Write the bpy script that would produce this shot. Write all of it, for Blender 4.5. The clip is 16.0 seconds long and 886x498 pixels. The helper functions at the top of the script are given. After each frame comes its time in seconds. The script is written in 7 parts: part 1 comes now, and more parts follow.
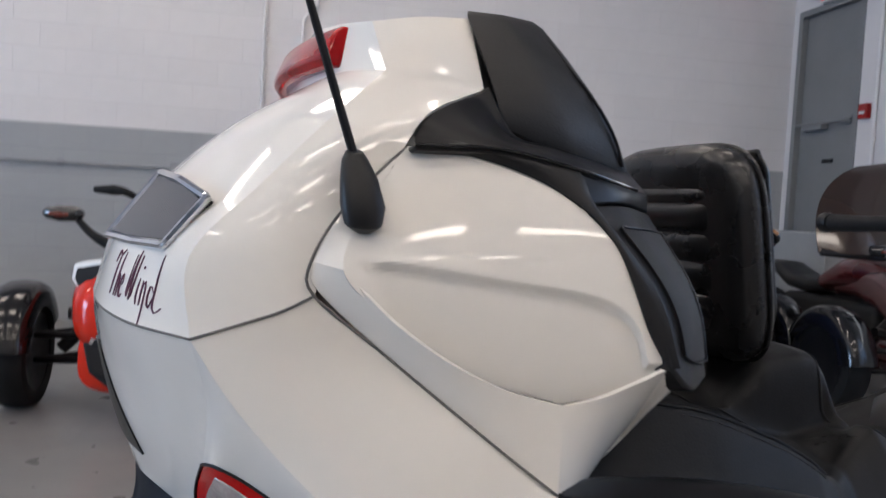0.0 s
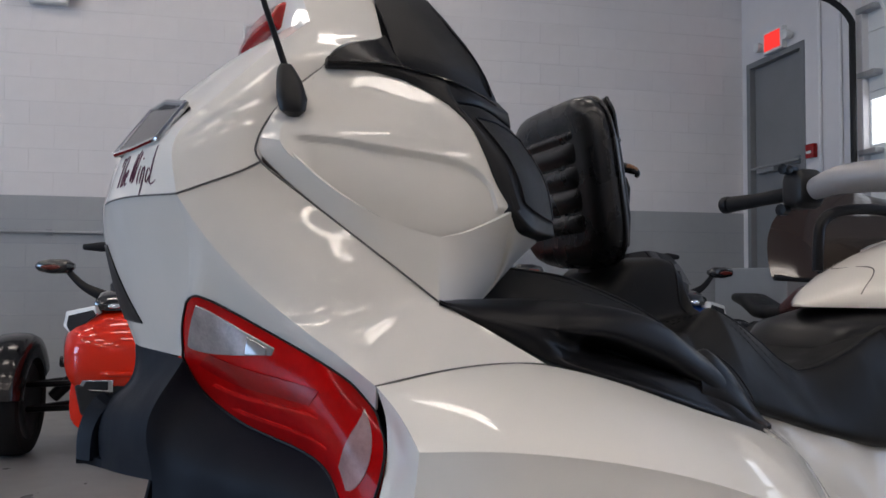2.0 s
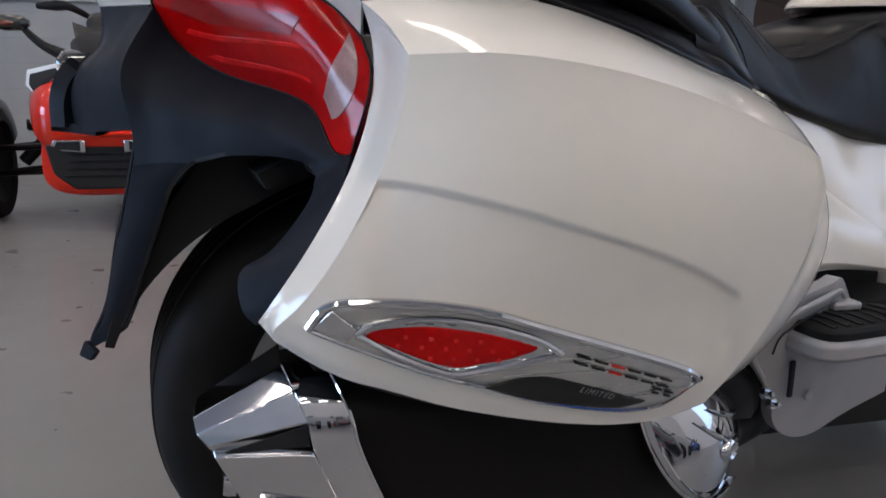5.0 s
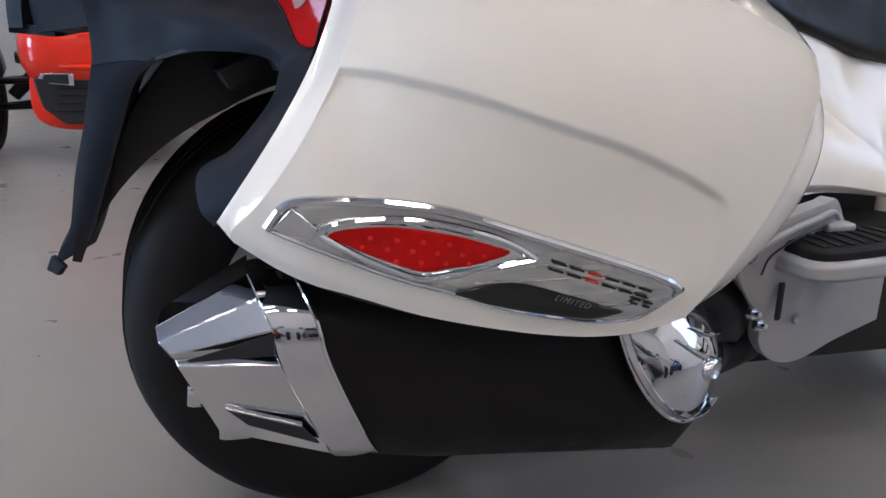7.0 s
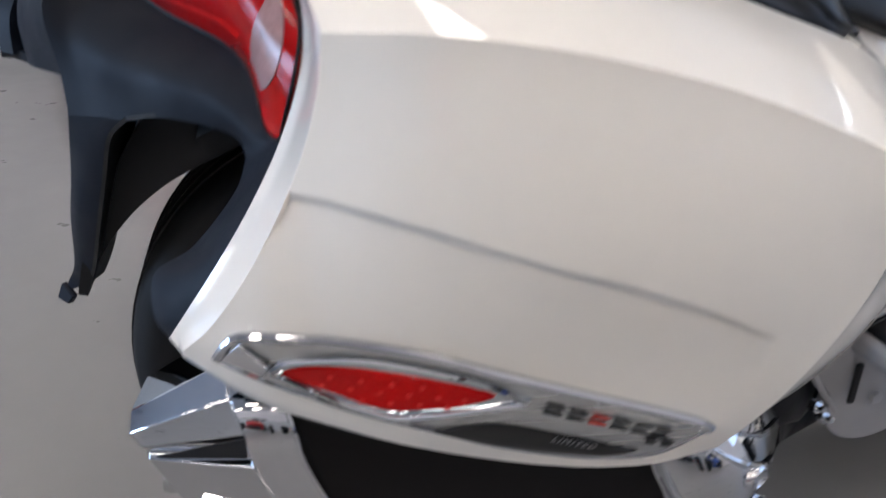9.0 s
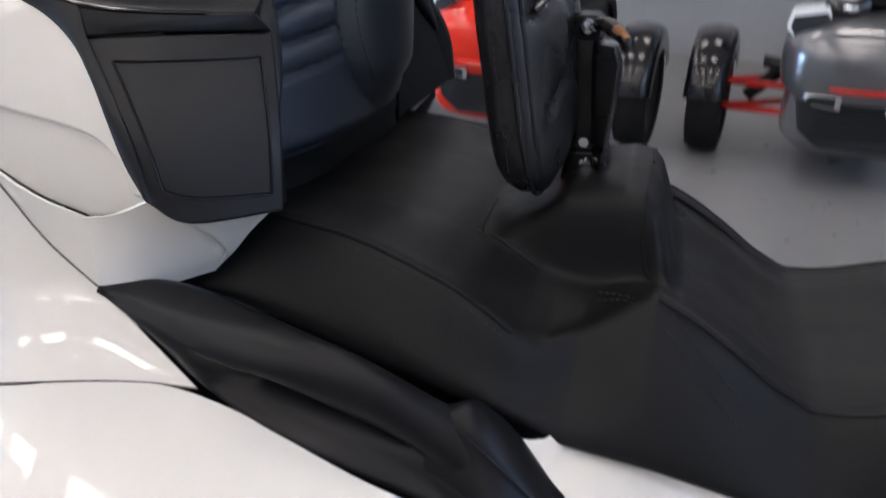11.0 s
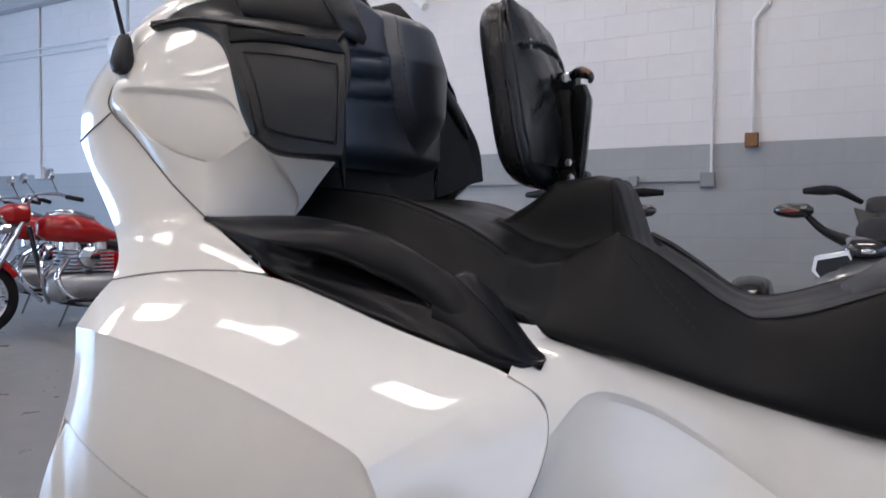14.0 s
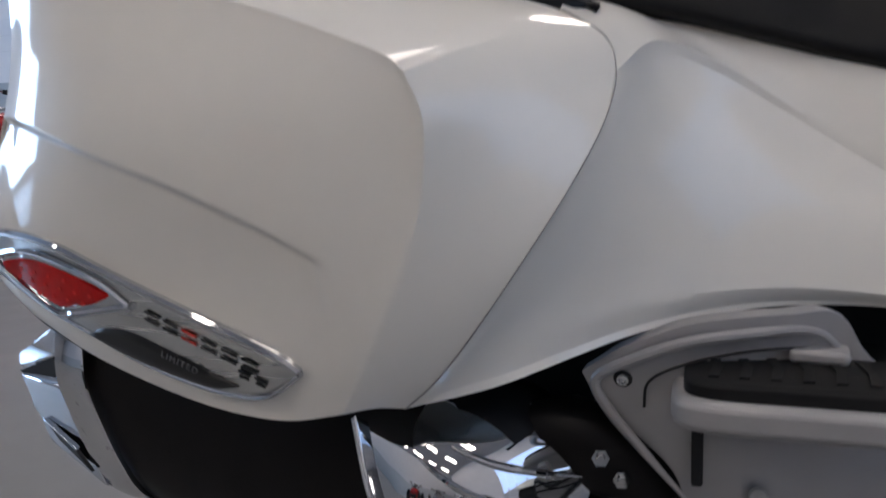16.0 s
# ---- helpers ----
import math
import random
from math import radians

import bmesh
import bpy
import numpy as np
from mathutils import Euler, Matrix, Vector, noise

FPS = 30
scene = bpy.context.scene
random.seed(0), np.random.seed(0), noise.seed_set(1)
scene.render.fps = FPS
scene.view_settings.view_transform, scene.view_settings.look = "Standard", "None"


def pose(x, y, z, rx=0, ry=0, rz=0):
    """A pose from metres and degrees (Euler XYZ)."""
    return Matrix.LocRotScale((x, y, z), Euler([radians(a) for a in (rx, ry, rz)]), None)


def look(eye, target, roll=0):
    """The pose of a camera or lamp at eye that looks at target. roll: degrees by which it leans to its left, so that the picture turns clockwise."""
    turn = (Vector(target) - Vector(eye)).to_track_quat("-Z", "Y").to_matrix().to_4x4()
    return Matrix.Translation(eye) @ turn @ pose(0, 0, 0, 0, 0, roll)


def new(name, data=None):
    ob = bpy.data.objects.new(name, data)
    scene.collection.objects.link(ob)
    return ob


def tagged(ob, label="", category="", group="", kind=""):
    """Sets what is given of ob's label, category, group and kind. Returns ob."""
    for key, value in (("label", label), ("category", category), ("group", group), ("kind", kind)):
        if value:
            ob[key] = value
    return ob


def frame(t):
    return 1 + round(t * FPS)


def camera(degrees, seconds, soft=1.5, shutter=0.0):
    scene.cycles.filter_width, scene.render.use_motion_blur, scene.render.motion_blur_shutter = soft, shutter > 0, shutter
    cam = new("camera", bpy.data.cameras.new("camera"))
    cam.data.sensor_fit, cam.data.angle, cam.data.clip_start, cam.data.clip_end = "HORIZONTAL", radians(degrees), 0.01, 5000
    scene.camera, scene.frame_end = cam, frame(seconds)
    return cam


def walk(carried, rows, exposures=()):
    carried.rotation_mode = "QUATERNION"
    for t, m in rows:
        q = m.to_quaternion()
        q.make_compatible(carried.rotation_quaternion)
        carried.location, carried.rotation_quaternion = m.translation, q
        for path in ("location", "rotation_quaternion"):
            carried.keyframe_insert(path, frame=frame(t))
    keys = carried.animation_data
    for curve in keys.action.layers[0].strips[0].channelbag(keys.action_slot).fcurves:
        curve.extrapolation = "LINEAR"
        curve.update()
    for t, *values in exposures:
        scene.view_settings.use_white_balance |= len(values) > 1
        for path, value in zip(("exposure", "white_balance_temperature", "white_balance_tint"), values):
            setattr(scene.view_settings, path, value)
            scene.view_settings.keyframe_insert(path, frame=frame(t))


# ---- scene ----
from mathutils.bvhtree import BVHTree

# ---- camera and walk ----
cam = camera(59.8, 16.0, soft=1.5, shutter=0.4)
PATH = [
    (0, (-0.096, -0.892, 1.144), (0.293, 1.066, 1.03), 3.0),
    (0.5, (-0.087, -0.993, 1.041), (0.326, 0.961, 1.139), 0.7),
    (1, (-0.072, -1.104, 1.018), (0.332, 0.853, 1.116), 2.0),
    (1.5, (-0.064, -1.157, 0.985), (0.327, 0.802, 1.074), 1.0),
    (2, (-0.058, -1.168, 0.948), (0.36, 0.786, 1.026), 0.3),
    (2.5, (-0.067, -1.165, 0.917), (0.364, 0.788, 0.922), 0.5),
    (3, (-0.073, -1.159, 0.885), (0.338, 0.798, 0.839), 0.6),
    (3.5, (-0.074, -1.148, 0.851), (0.396, 0.791, 0.715), 1.1),
    (4, (-0.071, -1.145, 0.818), (0.399, 0.784, 0.582), 1.2),
    (4.5, (-0.069, -1.156, 0.797), (0.407, 0.754, 0.443), 0.2),
    (6.8, (-0.04, -1.14, 0.729), (0.432, 0.718, 0.16), 1.5),
    (7, (-0.032, -1.138, 0.727), (0.432, 0.722, 0.154), 1.1),
    (7.5, (-0.032, -1.13, 0.713), (0.367, 0.743, 0.136), -0.3),
    (8, (-0.036, -1.061, 0.686), (0.317, 0.826, 0.125), 0.2),
    (8.2, (-0.042, -1.026, 0.685), (0.296, 0.855, 0.097), 0.4),
    (10.5, (0.604, -0.957, 1.354), (0.129, 0.61, 0.205), -1.2),
    (11, (0.673, -0.785, 1.261), (-0.075, 0.867, 0.417), 0.1),
    (11.5, (0.673, -0.805, 1.087), (-0.184, 0.99, 0.88), 2.7),
    (12, (0.747, -0.93, 1.035), (-0.223, 0.817, 1.113), 0.3),
    (12.5, (0.804, -1.002, 1.012), (-0.131, 0.765, 1.075), 2.5),
    (13, (0.849, -1.043, 0.988), (-0.099, 0.716, 1.069), 1.3),
    (13.5, (0.874, -1.056, 0.955), (-0.09, 0.697, 0.982), 0.3),
    (14, (0.87, -1.056, 0.913), (-0.105, 0.689, 0.854), 0.3),
    (14.5, (0.863, -1.059, 0.878), (-0.138, 0.667, 0.732), 0.7),
    (15, (0.843, -1.051, 0.825), (-0.144, 0.673, 0.593), 0.7),
    (15.5, (0.801, -1.017, 0.739), (-0.144, 0.73, 0.503), -1.1),
    (16, (0.742, -0.972, 0.649), (-0.135, 0.804, 0.377), -1.8),
]
EXPOSURES = [
    (0.0, 0.2, 6750, 14), (0.7, -0.13, 6750, 14), (3.0, -0.27, 6680, 14), (3.5, -0.28, 6680, 14), (4.0, -0.16, 6680, 14), (4.7, 0.0, 6700, 14), (7.0, 0.56, 6700, 14), (8.2, 0.72, 6700, 14), (10.3, 0.02, 6450, 14), (10.7, 0.08, 6400, 14), (11.1, 0.75, 6400, 14), (11.5, 1.75, 6350, 15),
    (12.0, 1.44, 6380, 15), (12.5, 0.80, 6400, 15), (13.5, 0.36, 6450, 15), (14.5, 0.05, 6530, 15), (16.0, -0.2, 6620, 14),
]
walk(cam, [(t, look(eye, target, roll)) for t, eye, target, roll in PATH], EXPOSURES)

# ---- world and lights ----
world = bpy.data.worlds.new("sky")
scene.world = world
world.use_nodes = True
wn = world.node_tree
sky = wn.nodes.new("ShaderNodeTexSky")
sky.sky_type = "NISHITA"
sky.sun_disc = False
sky.sun_elevation = radians(38)
sky.sun_rotation = radians(200)
wn.links.new(sky.outputs[0], wn.nodes["Background"].inputs[0])
wn.nodes["Background"].inputs[1].default_value = 0.12


def area(name, m, sx, sy, watts, color):
    d = bpy.data.lights.new(name, "AREA")
    d.shape, d.size, d.size_y, d.energy, d.color = "RECTANGLE", sx, sy, watts, color
    ob = new(name, d)
    ob.matrix_world = m
    return ob


# area lamps for daylight from west and east, set at added unseen overhead doors
area("daylight_west", look((-12.7, -0.6, 1.9), (0, 0.0, 1.2)), 4.4, 3.0, 560, (0.42, 0.66, 1.0))
area("daylight_east", look((4.62, -0.5, 1.75), (0, -0.4, 1.0)), 3.0, 3.0, 48, (0.36, 0.60, 1.0))


# ---- materials ----
def mk(name, color, rough=0.5, metal=0.0, coat=0.0, bump=(), vary=0.0, vscale=3.0, rvary=0.0, rscale=18.0, emit=0.0, trans=0.0,
       stretch=(1, 1, 1), random_amount=0.0, ior=1.45, spec=0.5):
    """A procedural surface: bump is a tuple of (scale, strength, distance) layers; vary and rvary blend in stains and uneven gloss."""
    m = bpy.data.materials.new(name)
    m.use_nodes = True
    nt = m.node_tree
    b = nt.nodes["Principled BSDF"]
    b.inputs["Base Color"].default_value = (*color, 1)
    b.inputs["Roughness"].default_value = rough
    b.inputs["Metallic"].default_value = metal
    b.inputs["Coat Weight"].default_value = coat
    b.inputs["Coat Roughness"].default_value = 0.04
    b.inputs["IOR"].default_value = ior
    b.inputs["Specular IOR Level"].default_value = spec
    b.inputs["Transmission Weight"].default_value = trans
    if emit:
        b.inputs["Emission Color"].default_value = (*color, 1)
        b.inputs["Emission Strength"].default_value = emit
    tc = nt.nodes.new("ShaderNodeTexCoord")
    mp = nt.nodes.new("ShaderNodeMapping")
    mp.inputs["Scale"].default_value = stretch
    nt.links.new(tc.outputs["Object"], mp.inputs[0])

    def tex(scale, detail=5.0):
        n = nt.nodes.new("ShaderNodeTexNoise")
        n.inputs["Scale"].default_value = scale
        n.inputs["Detail"].default_value = detail
        nt.links.new(mp.outputs[0], n.inputs["Vector"])
        return n.outputs["Fac"]

    def remap(src, lo, hi):
        r = nt.nodes.new("ShaderNodeMapRange")
        r.inputs["From Min"].default_value, r.inputs["From Max"].default_value = 0.3, 0.7
        r.inputs["To Min"].default_value, r.inputs["To Max"].default_value = lo, hi
        nt.links.new(src, r.inputs["Value"])
        return r.outputs["Result"]

    if vary or random_amount:
        hsv = nt.nodes.new("ShaderNodeHueSaturation")
        hsv.inputs["Color"].default_value = (*color, 1)
        add = nt.nodes.new("ShaderNodeMath")
        add.operation = "ADD"
        add.inputs[0].default_value, add.inputs[1].default_value = 1.0, 0.0
        if vary:
            two = nt.nodes.new("ShaderNodeMath")
            two.operation = "ADD"
            nt.links.new(remap(tex(vscale), -vary, vary), two.inputs[0])
            nt.links.new(remap(tex(vscale * 9), -vary * 0.4, vary * 0.4), two.inputs[1])
            nt.links.new(two.outputs[0], add.inputs[1])
        if random_amount:
            info = nt.nodes.new("ShaderNodeObjectInfo")
            r = nt.nodes.new("ShaderNodeMapRange")
            r.inputs["To Min"].default_value, r.inputs["To Max"].default_value = 1 - random_amount, 1 + random_amount
            nt.links.new(info.outputs["Random"], r.inputs["Value"])
            nt.links.new(r.outputs["Result"], add.inputs[0])
        nt.links.new(add.outputs[0], hsv.inputs["Value"])
        nt.links.new(hsv.outputs["Color"], b.inputs["Base Color"])
    if rvary:
        nt.links.new(remap(tex(rscale), max(0.02, rough - rvary), rough + rvary), b.inputs["Roughness"])
    last = None
    for scale, strength, distance in bump:
        bn = nt.nodes.new("ShaderNodeBump")
        bn.inputs["Strength"].default_value, bn.inputs["Distance"].default_value = strength, distance
        nt.links.new(tex(scale, 3.0), bn.inputs["Height"])
        if last:
            nt.links.new(last, bn.inputs["Normal"])
        last = bn.outputs[0]
    if last:
        nt.links.new(last, b.inputs["Normal"])
    return m


PEARL = mk("pearl_white_paint", (0.82, 0.79, 0.73), 0.4, 0.0, 1.0, spec=0.12, vary=0.015, vscale=4, bump=((900, 0.02, 0.0005),))
JOINT = mk("panel_joint_grey", (0.13, 0.125, 0.118), 0.7)
PALEJOINT = mk("pale_panel_joint", (0.30, 0.29, 0.275), 0.6)
SMOKELENS = mk("smoked_lens", (0.018, 0.018, 0.020), 0.08, 0.0, 0.15, spec=0.45)
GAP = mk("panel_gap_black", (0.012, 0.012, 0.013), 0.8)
PLASTIC = mk("black_textured_plastic", (0.010, 0.010, 0.011), 0.44, spec=0.42, bump=((700, 0.25, 0.0008),), vary=0.12, rvary=0.08)
SATIN = mk("satin_black_plastic", (0.008, 0.008, 0.0095), 0.36, spec=0.27, bump=((500, 0.08, 0.0005),), vary=0.1, rvary=0.06)
BUMPER = mk("dark_blue_grey_bumper_plastic", (0.008, 0.011, 0.018), 0.52, spec=0.16, bump=((650, 0.3, 0.0008),), vary=0.12, rvary=0.08)
VINYL = mk("black_seat_vinyl", (0.014, 0.014, 0.0148), 0.42, spec=0.46, bump=((420, 0.35, 0.0008), (60, 0.1, 0.002)), vary=0.1, rvary=0.07)
SEATVINYL = mk("matt_black_seat_vinyl", (0.009, 0.009, 0.0095), 0.48, spec=0.22, bump=((420, 0.35, 0.0008), (60, 0.1, 0.002)), vary=0.1, rvary=0.07)
# black vinyl; the blue daylight sheen is put into its base colour
PADVINYL = mk("black_pad_vinyl_blue_sheen", (0.038, 0.047, 0.063), 0.36, spec=1.0, bump=((420, 0.3, 0.0008), (60, 0.1, 0.002)), vary=0.1, rvary=0.07)
PALELENS = mk("pale_pink_lens", (0.36, 0.22, 0.22), 0.15, spec=0.4, vary=0.2, vscale=30)
LEATHER = mk("black_shiny_vinyl", (0.013, 0.013, 0.014), 0.29, spec=0.55, bump=((300, 0.3, 0.0008), (20, 0.10, 0.006)), vary=0.12, rvary=0.1)
THREAD = mk("grey_thread", (0.022, 0.022, 0.022), 0.8)
GRILLE = mk("speaker_grille", (0.009, 0.009, 0.010), 0.55, bump=((1100, 0.6, 0.001),), vary=0.08)
CHROME = mk("chrome", (0.64, 0.65, 0.67), 0.035, 1.0, rvary=0.015)
BRUSHED = mk("brushed_aluminium", (0.62, 0.63, 0.62), 0.28, 1.0, rvary=0.06, vary=0.04, bump=((260, 0.08, 0.0006),), stretch=(0.05, 1, 3))
REDLENS = mk("red_lens", (0.50, 0.003, 0.003), 0.1, 0.0, 0.12, spec=0.2, vary=0.2, vscale=14)
DARKRED = mk("dark_red_lens", (0.33, 0.004, 0.005), 0.15, 0.0, 0.25, spec=0.3, vary=0.2, vscale=20)
BRIGHTRED = mk("bright_red_streak", (0.80, 0.012, 0.010), 0.25, 0.0, 0.3, spec=0.3, vary=0.2, vscale=40)
LED = mk("red_led", (0.66, 0.014, 0.012), 0.2, 0.0, 0.2)
CLEAR = mk("clear_lens_reflector", (0.42, 0.37, 0.37), 0.16, 0.4, 0.5, vary=0.25, vscale=30, bump=((90, 0.3, 0.002),))
EXHAUST = mk("satin_black_exhaust", (0.007, 0.006, 0.006), 0.44, 0.0, spec=0.2, vary=0.12, rvary=0.1, bump=((500, 0.08, 0.0005),))
RUBBER = mk("tyre_rubber", (0.008, 0.008, 0.0085), 0.7, spec=0.3, bump=((220, 0.2, 0.001),), vary=0.2, vscale=8)
SILVER = mk("silver_grey_cast_plastic", (0.36, 0.355, 0.36), 0.42, 0.25, vary=0.05, bump=((600, 0.1, 0.0006),), rvary=0.06)
ORANGE = mk("orange_red_paint", (0.72, 0.022, 0.004), 0.4, 0.0, 1.0, spec=0.1, vary=0.03)
REDPAINT = mk("deep_red_paint", (0.36, 0.005, 0.005), 0.4, 0.0, 1.0, spec=0.12, vary=0.04)
GREYPAINT = mk("dark_grey_metallic_paint", (0.16, 0.16, 0.165), 0.28, 0.6, 1.0, vary=0.04)
BLUEPAINT = mk("bright_blue_paint", (0.01, 0.06, 0.28), 0.28, 0.2, 1.0, vary=0.04)
WHITEPLASTIC = mk("white_plastic", (0.75, 0.75, 0.73), 0.4, vary=0.03)
MAROON = mk("dark_maroon_paint", (0.10, 0.012, 0.012), 0.25, 0.1, 1.0, vary=0.04)
REDFRAME = mk("red_suspension_paint", (0.5, 0.015, 0.012), 0.35, vary=0.08)
FENDER = mk("gloss_black_fender", (0.006, 0.006, 0.007), 0.2, 0.0, 0.35, spec=0.4, vary=0.1)
BLACKGLOSS = mk("gloss_black", (0.012, 0.012, 0.013), 0.12, 0.0, 1.0, vary=0.1)
GLASSY = mk("smoked_windshield", (0.014, 0.012, 0.012), 0.06, 0.0, 1.0, trans=0.25)
SMOKED = mk("brown_smoked_plastic", (0.035, 0.022, 0.018), 0.12, 0.0, 0.3, trans=0.10)
AMBER = mk("amber_lens", (0.13, 0.014, 0.008), 0.1, 0.0, 1.0)
STRAP = mk("tan_leather_strap", (0.22, 0.10, 0.04), 0.5, vary=0.15, vscale=30)
HEADLIGHT = mk("headlight_reflector", (0.7, 0.72, 0.75), 0.1, 0.8, 1.0, vary=0.25, vscale=25, bump=((60, 0.3, 0.003),))
INK = mk("dark_maroon_script", (0.10, 0.016, 0.045), 0.4)
LETTER = mk("black_lettering", (0.012, 0.012, 0.012), 0.35)
LETTERRED = mk("red_lettering", (0.55, 0.03, 0.015), 0.35)
LETTERGREY = mk("silver_lettering", (0.24, 0.24, 0.25), 0.35, 0.6)
WALLWHITE = mk("white_painted_block", (0.70, 0.68, 0.68), 0.55, vary=0.03, vscale=1.2, random_amount=0.015, bump=((60, 0.15, 0.003), (8, 0.1, 0.006)))
WALLGREY = mk("grey_painted_block", (0.335, 0.348, 0.357), 0.5, vary=0.04, vscale=1.5, random_amount=0.02, bump=((60, 0.15, 0.003), (8, 0.1, 0.006)))
MORTARW = mk("white_painted_joint", (0.60, 0.58, 0.58), 0.6, vary=0.04)
MORTARG = mk("grey_painted_joint", (0.285, 0.297, 0.304), 0.7, vary=0.04)
CONCRETE = mk("grey_epoxy_floor", (0.212, 0.209, 0.206), 0.3, vary=0.035, vscale=2.2, rvary=0.03, rscale=7, bump=((300, 0.07, 0.0006),))
CEILING = mk("white_ceiling_deck", (0.5, 0.49, 0.5), 0.7, vary=0.03)
DOORGREY = mk("grey_door_paint", (0.20, 0.205, 0.21), 0.45, vary=0.04)
PIPE = mk("painted_conduit", (0.72, 0.71, 0.71), 0.4, vary=0.03)
PIPEGREY = mk("grey_painted_conduit", (0.27, 0.28, 0.285), 0.4, vary=0.03)
STEEL = mk("galvanised_steel", (0.45, 0.46, 0.47), 0.38, 0.9, vary=0.12, vscale=6)
TUBE = mk("fluorescent_tube", (1.0, 0.93, 0.85), 0.5, emit=13.3)
EXITRED = mk("lit_exit_sign", (1.0, 0.04, 0.03), 0.5, emit=0.9)
PANE = mk("bright_door_pane", (0.86, 0.93, 1.0), 0.3, emit=2.2)


# ---- building helpers ----
def V(*p):
    return np.array(p, float)


def spl(pts, n):
    """n + 1 points at even steps along a smooth curve through pts."""
    p = np.array(pts, float)
    if len(p) == 2:
        return p[0] + np.linspace(0, 1, n + 1)[:, None] * (p[1] - p[0])
    q = np.vstack([2 * p[0] - p[1], p, 2 * p[-1] - p[-2]])
    out = []
    for i in range(1, len(q) - 2):
        a, b, c, d = q[i - 1:i + 3]
        for u in np.linspace(0, 1, 16, endpoint=False):
            out.append(0.5 * (2 * b + (c - a) * u + (2 * a - 5 * b + 4 * c - d) * u * u + (3 * b - a - 3 * c + d) * u ** 3))
    out.append(p[-1])
    out = np.array(out)
    s = np.r_[0, np.cumsum(np.linalg.norm(np.diff(out, axis=0), axis=1))]
    t = np.linspace(0, s[-1], n + 1)
    return np.stack([np.interp(t, s, out[:, k]) for k in range(out.shape[1])], 1)


def fair(pts, degree=3, n=None):
    """A smoother run of the same points: a polynomial along the chord, with both ends kept."""
    p = np.array(pts, float)
    s = np.r_[0, np.cumsum(np.linalg.norm(np.diff(p, axis=0), axis=1))]
    s = s / s[-1]
    base = p[0] + s[:, None] * (p[-1] - p[0])
    m = np.stack([s * (1 - s) * s ** k for k in range(degree - 1)], 1)
    c = np.linalg.lstsq(m, p - base, rcond=None)[0]
    t = np.linspace(0, 1, n or len(p))
    q = np.stack([t * (1 - t) * t ** k for k in range(degree - 1)], 1)
    return list(p[0] + t[:, None] * (p[-1] - p[0]) + q @ c)


def coons(c0, c1, d0, d1, nu=24, nv=16, bulge=0.0, out=(0, -1, 0)):
    """A grid between four boundary curves: c0 and c1 run along u, d0 and d1 along v. bulge lifts the middle along out."""
    c0, c1, d0, d1 = spl(c0, nu), spl(c1, nu), spl(d0, nv), spl(d1, nv)
    u = np.linspace(0, 1, nu + 1)[None, :, None]
    v = np.linspace(0, 1, nv + 1)[:, None, None]
    g = (1 - v) * c0[None] + v * c1[None] + (1 - u) * d0[:, None] + u * d1[:, None]
    g = g - ((1 - u) * (1 - v) * c0[0] + u * (1 - v) * c0[-1] + (1 - u) * v * c1[0] + u * v * c1[-1])
    return g + bulge * np.sin(np.pi * u) * np.sin(np.pi * v) * np.array(out, float) / np.linalg.norm(out)


def skin(grids, thick=0.003, out=(0, -1, 0), weld=0.0012):
    """One closed shell from grids that meet at their edges; out is the side that shows."""
    bm = bmesh.new()
    for g in grids:
        vs = [[bm.verts.new(p) for p in row] for row in g]
        for r in range(len(vs) - 1):
            for c in range(len(vs[0]) - 1):
                bm.faces.new((vs[r][c], vs[r][c + 1], vs[r + 1][c + 1], vs[r + 1][c]))
    bmesh.ops.remove_doubles(bm, verts=bm.verts, dist=weld)
    bmesh.ops.dissolve_degenerate(bm, edges=bm.edges, dist=1e-5)
    bmesh.ops.recalc_face_normals(bm, faces=bm.faces)
    bm.normal_update()
    o = Vector(out)
    if sum(f.normal.dot(o) * f.calc_area() for f in bm.faces) < 0:
        bmesh.ops.reverse_faces(bm, faces=bm.faces)
        bm.normal_update()
    if thick:
        front = list(bm.faces)
        edge = [e for e in bm.edges if e.is_boundary]
        back = {}
        for v in list(bm.verts):
            back[v] = bm.verts.new(v.co - v.normal * thick)
        for f in front:
            bm.faces.new([back[v] for v in reversed(f.verts)])
        for e in edge:
            a, b = e.verts
            f = e.link_faces[0]
            vs = list(f.verts)
            if vs[(vs.index(a) + 1) % len(vs)] is not b:
                a, b = b, a
            bm.faces.new((b, a, back[a], back[b]))
    return bm


def loft(sections, caps=True):
    bm = bmesh.new()
    rows = [[bm.verts.new(p) for p in s] for s in sections]
    n = len(rows[0])
    for a, b in zip(rows, rows[1:]):
        for i in range(n):
            j = (i + 1) % n
            bm.faces.new((a[i], a[j], b[j], b[i]))
    if caps:
        bm.faces.new(list(reversed(rows[0])))
        bm.faces.new(rows[-1])
    bmesh.ops.recalc_face_normals(bm, faces=bm.faces)
    return bm


def ring(c, ax, ay, a, b, p=2.0, n=24):
    """A closed superellipse of half sizes a and b along ax and ay."""
    c, ax, ay = V(*c), V(*ax), V(*ay)
    out = []
    for i in range(n):
        t = 2 * math.pi * (i + 0.5) / n
        ct, st = math.cos(t), math.sin(t)
        out.append(c + ax * a * math.copysign(abs(ct) ** (2 / p), ct) + ay * b * math.copysign(abs(st) ** (2 / p), st))
    return out


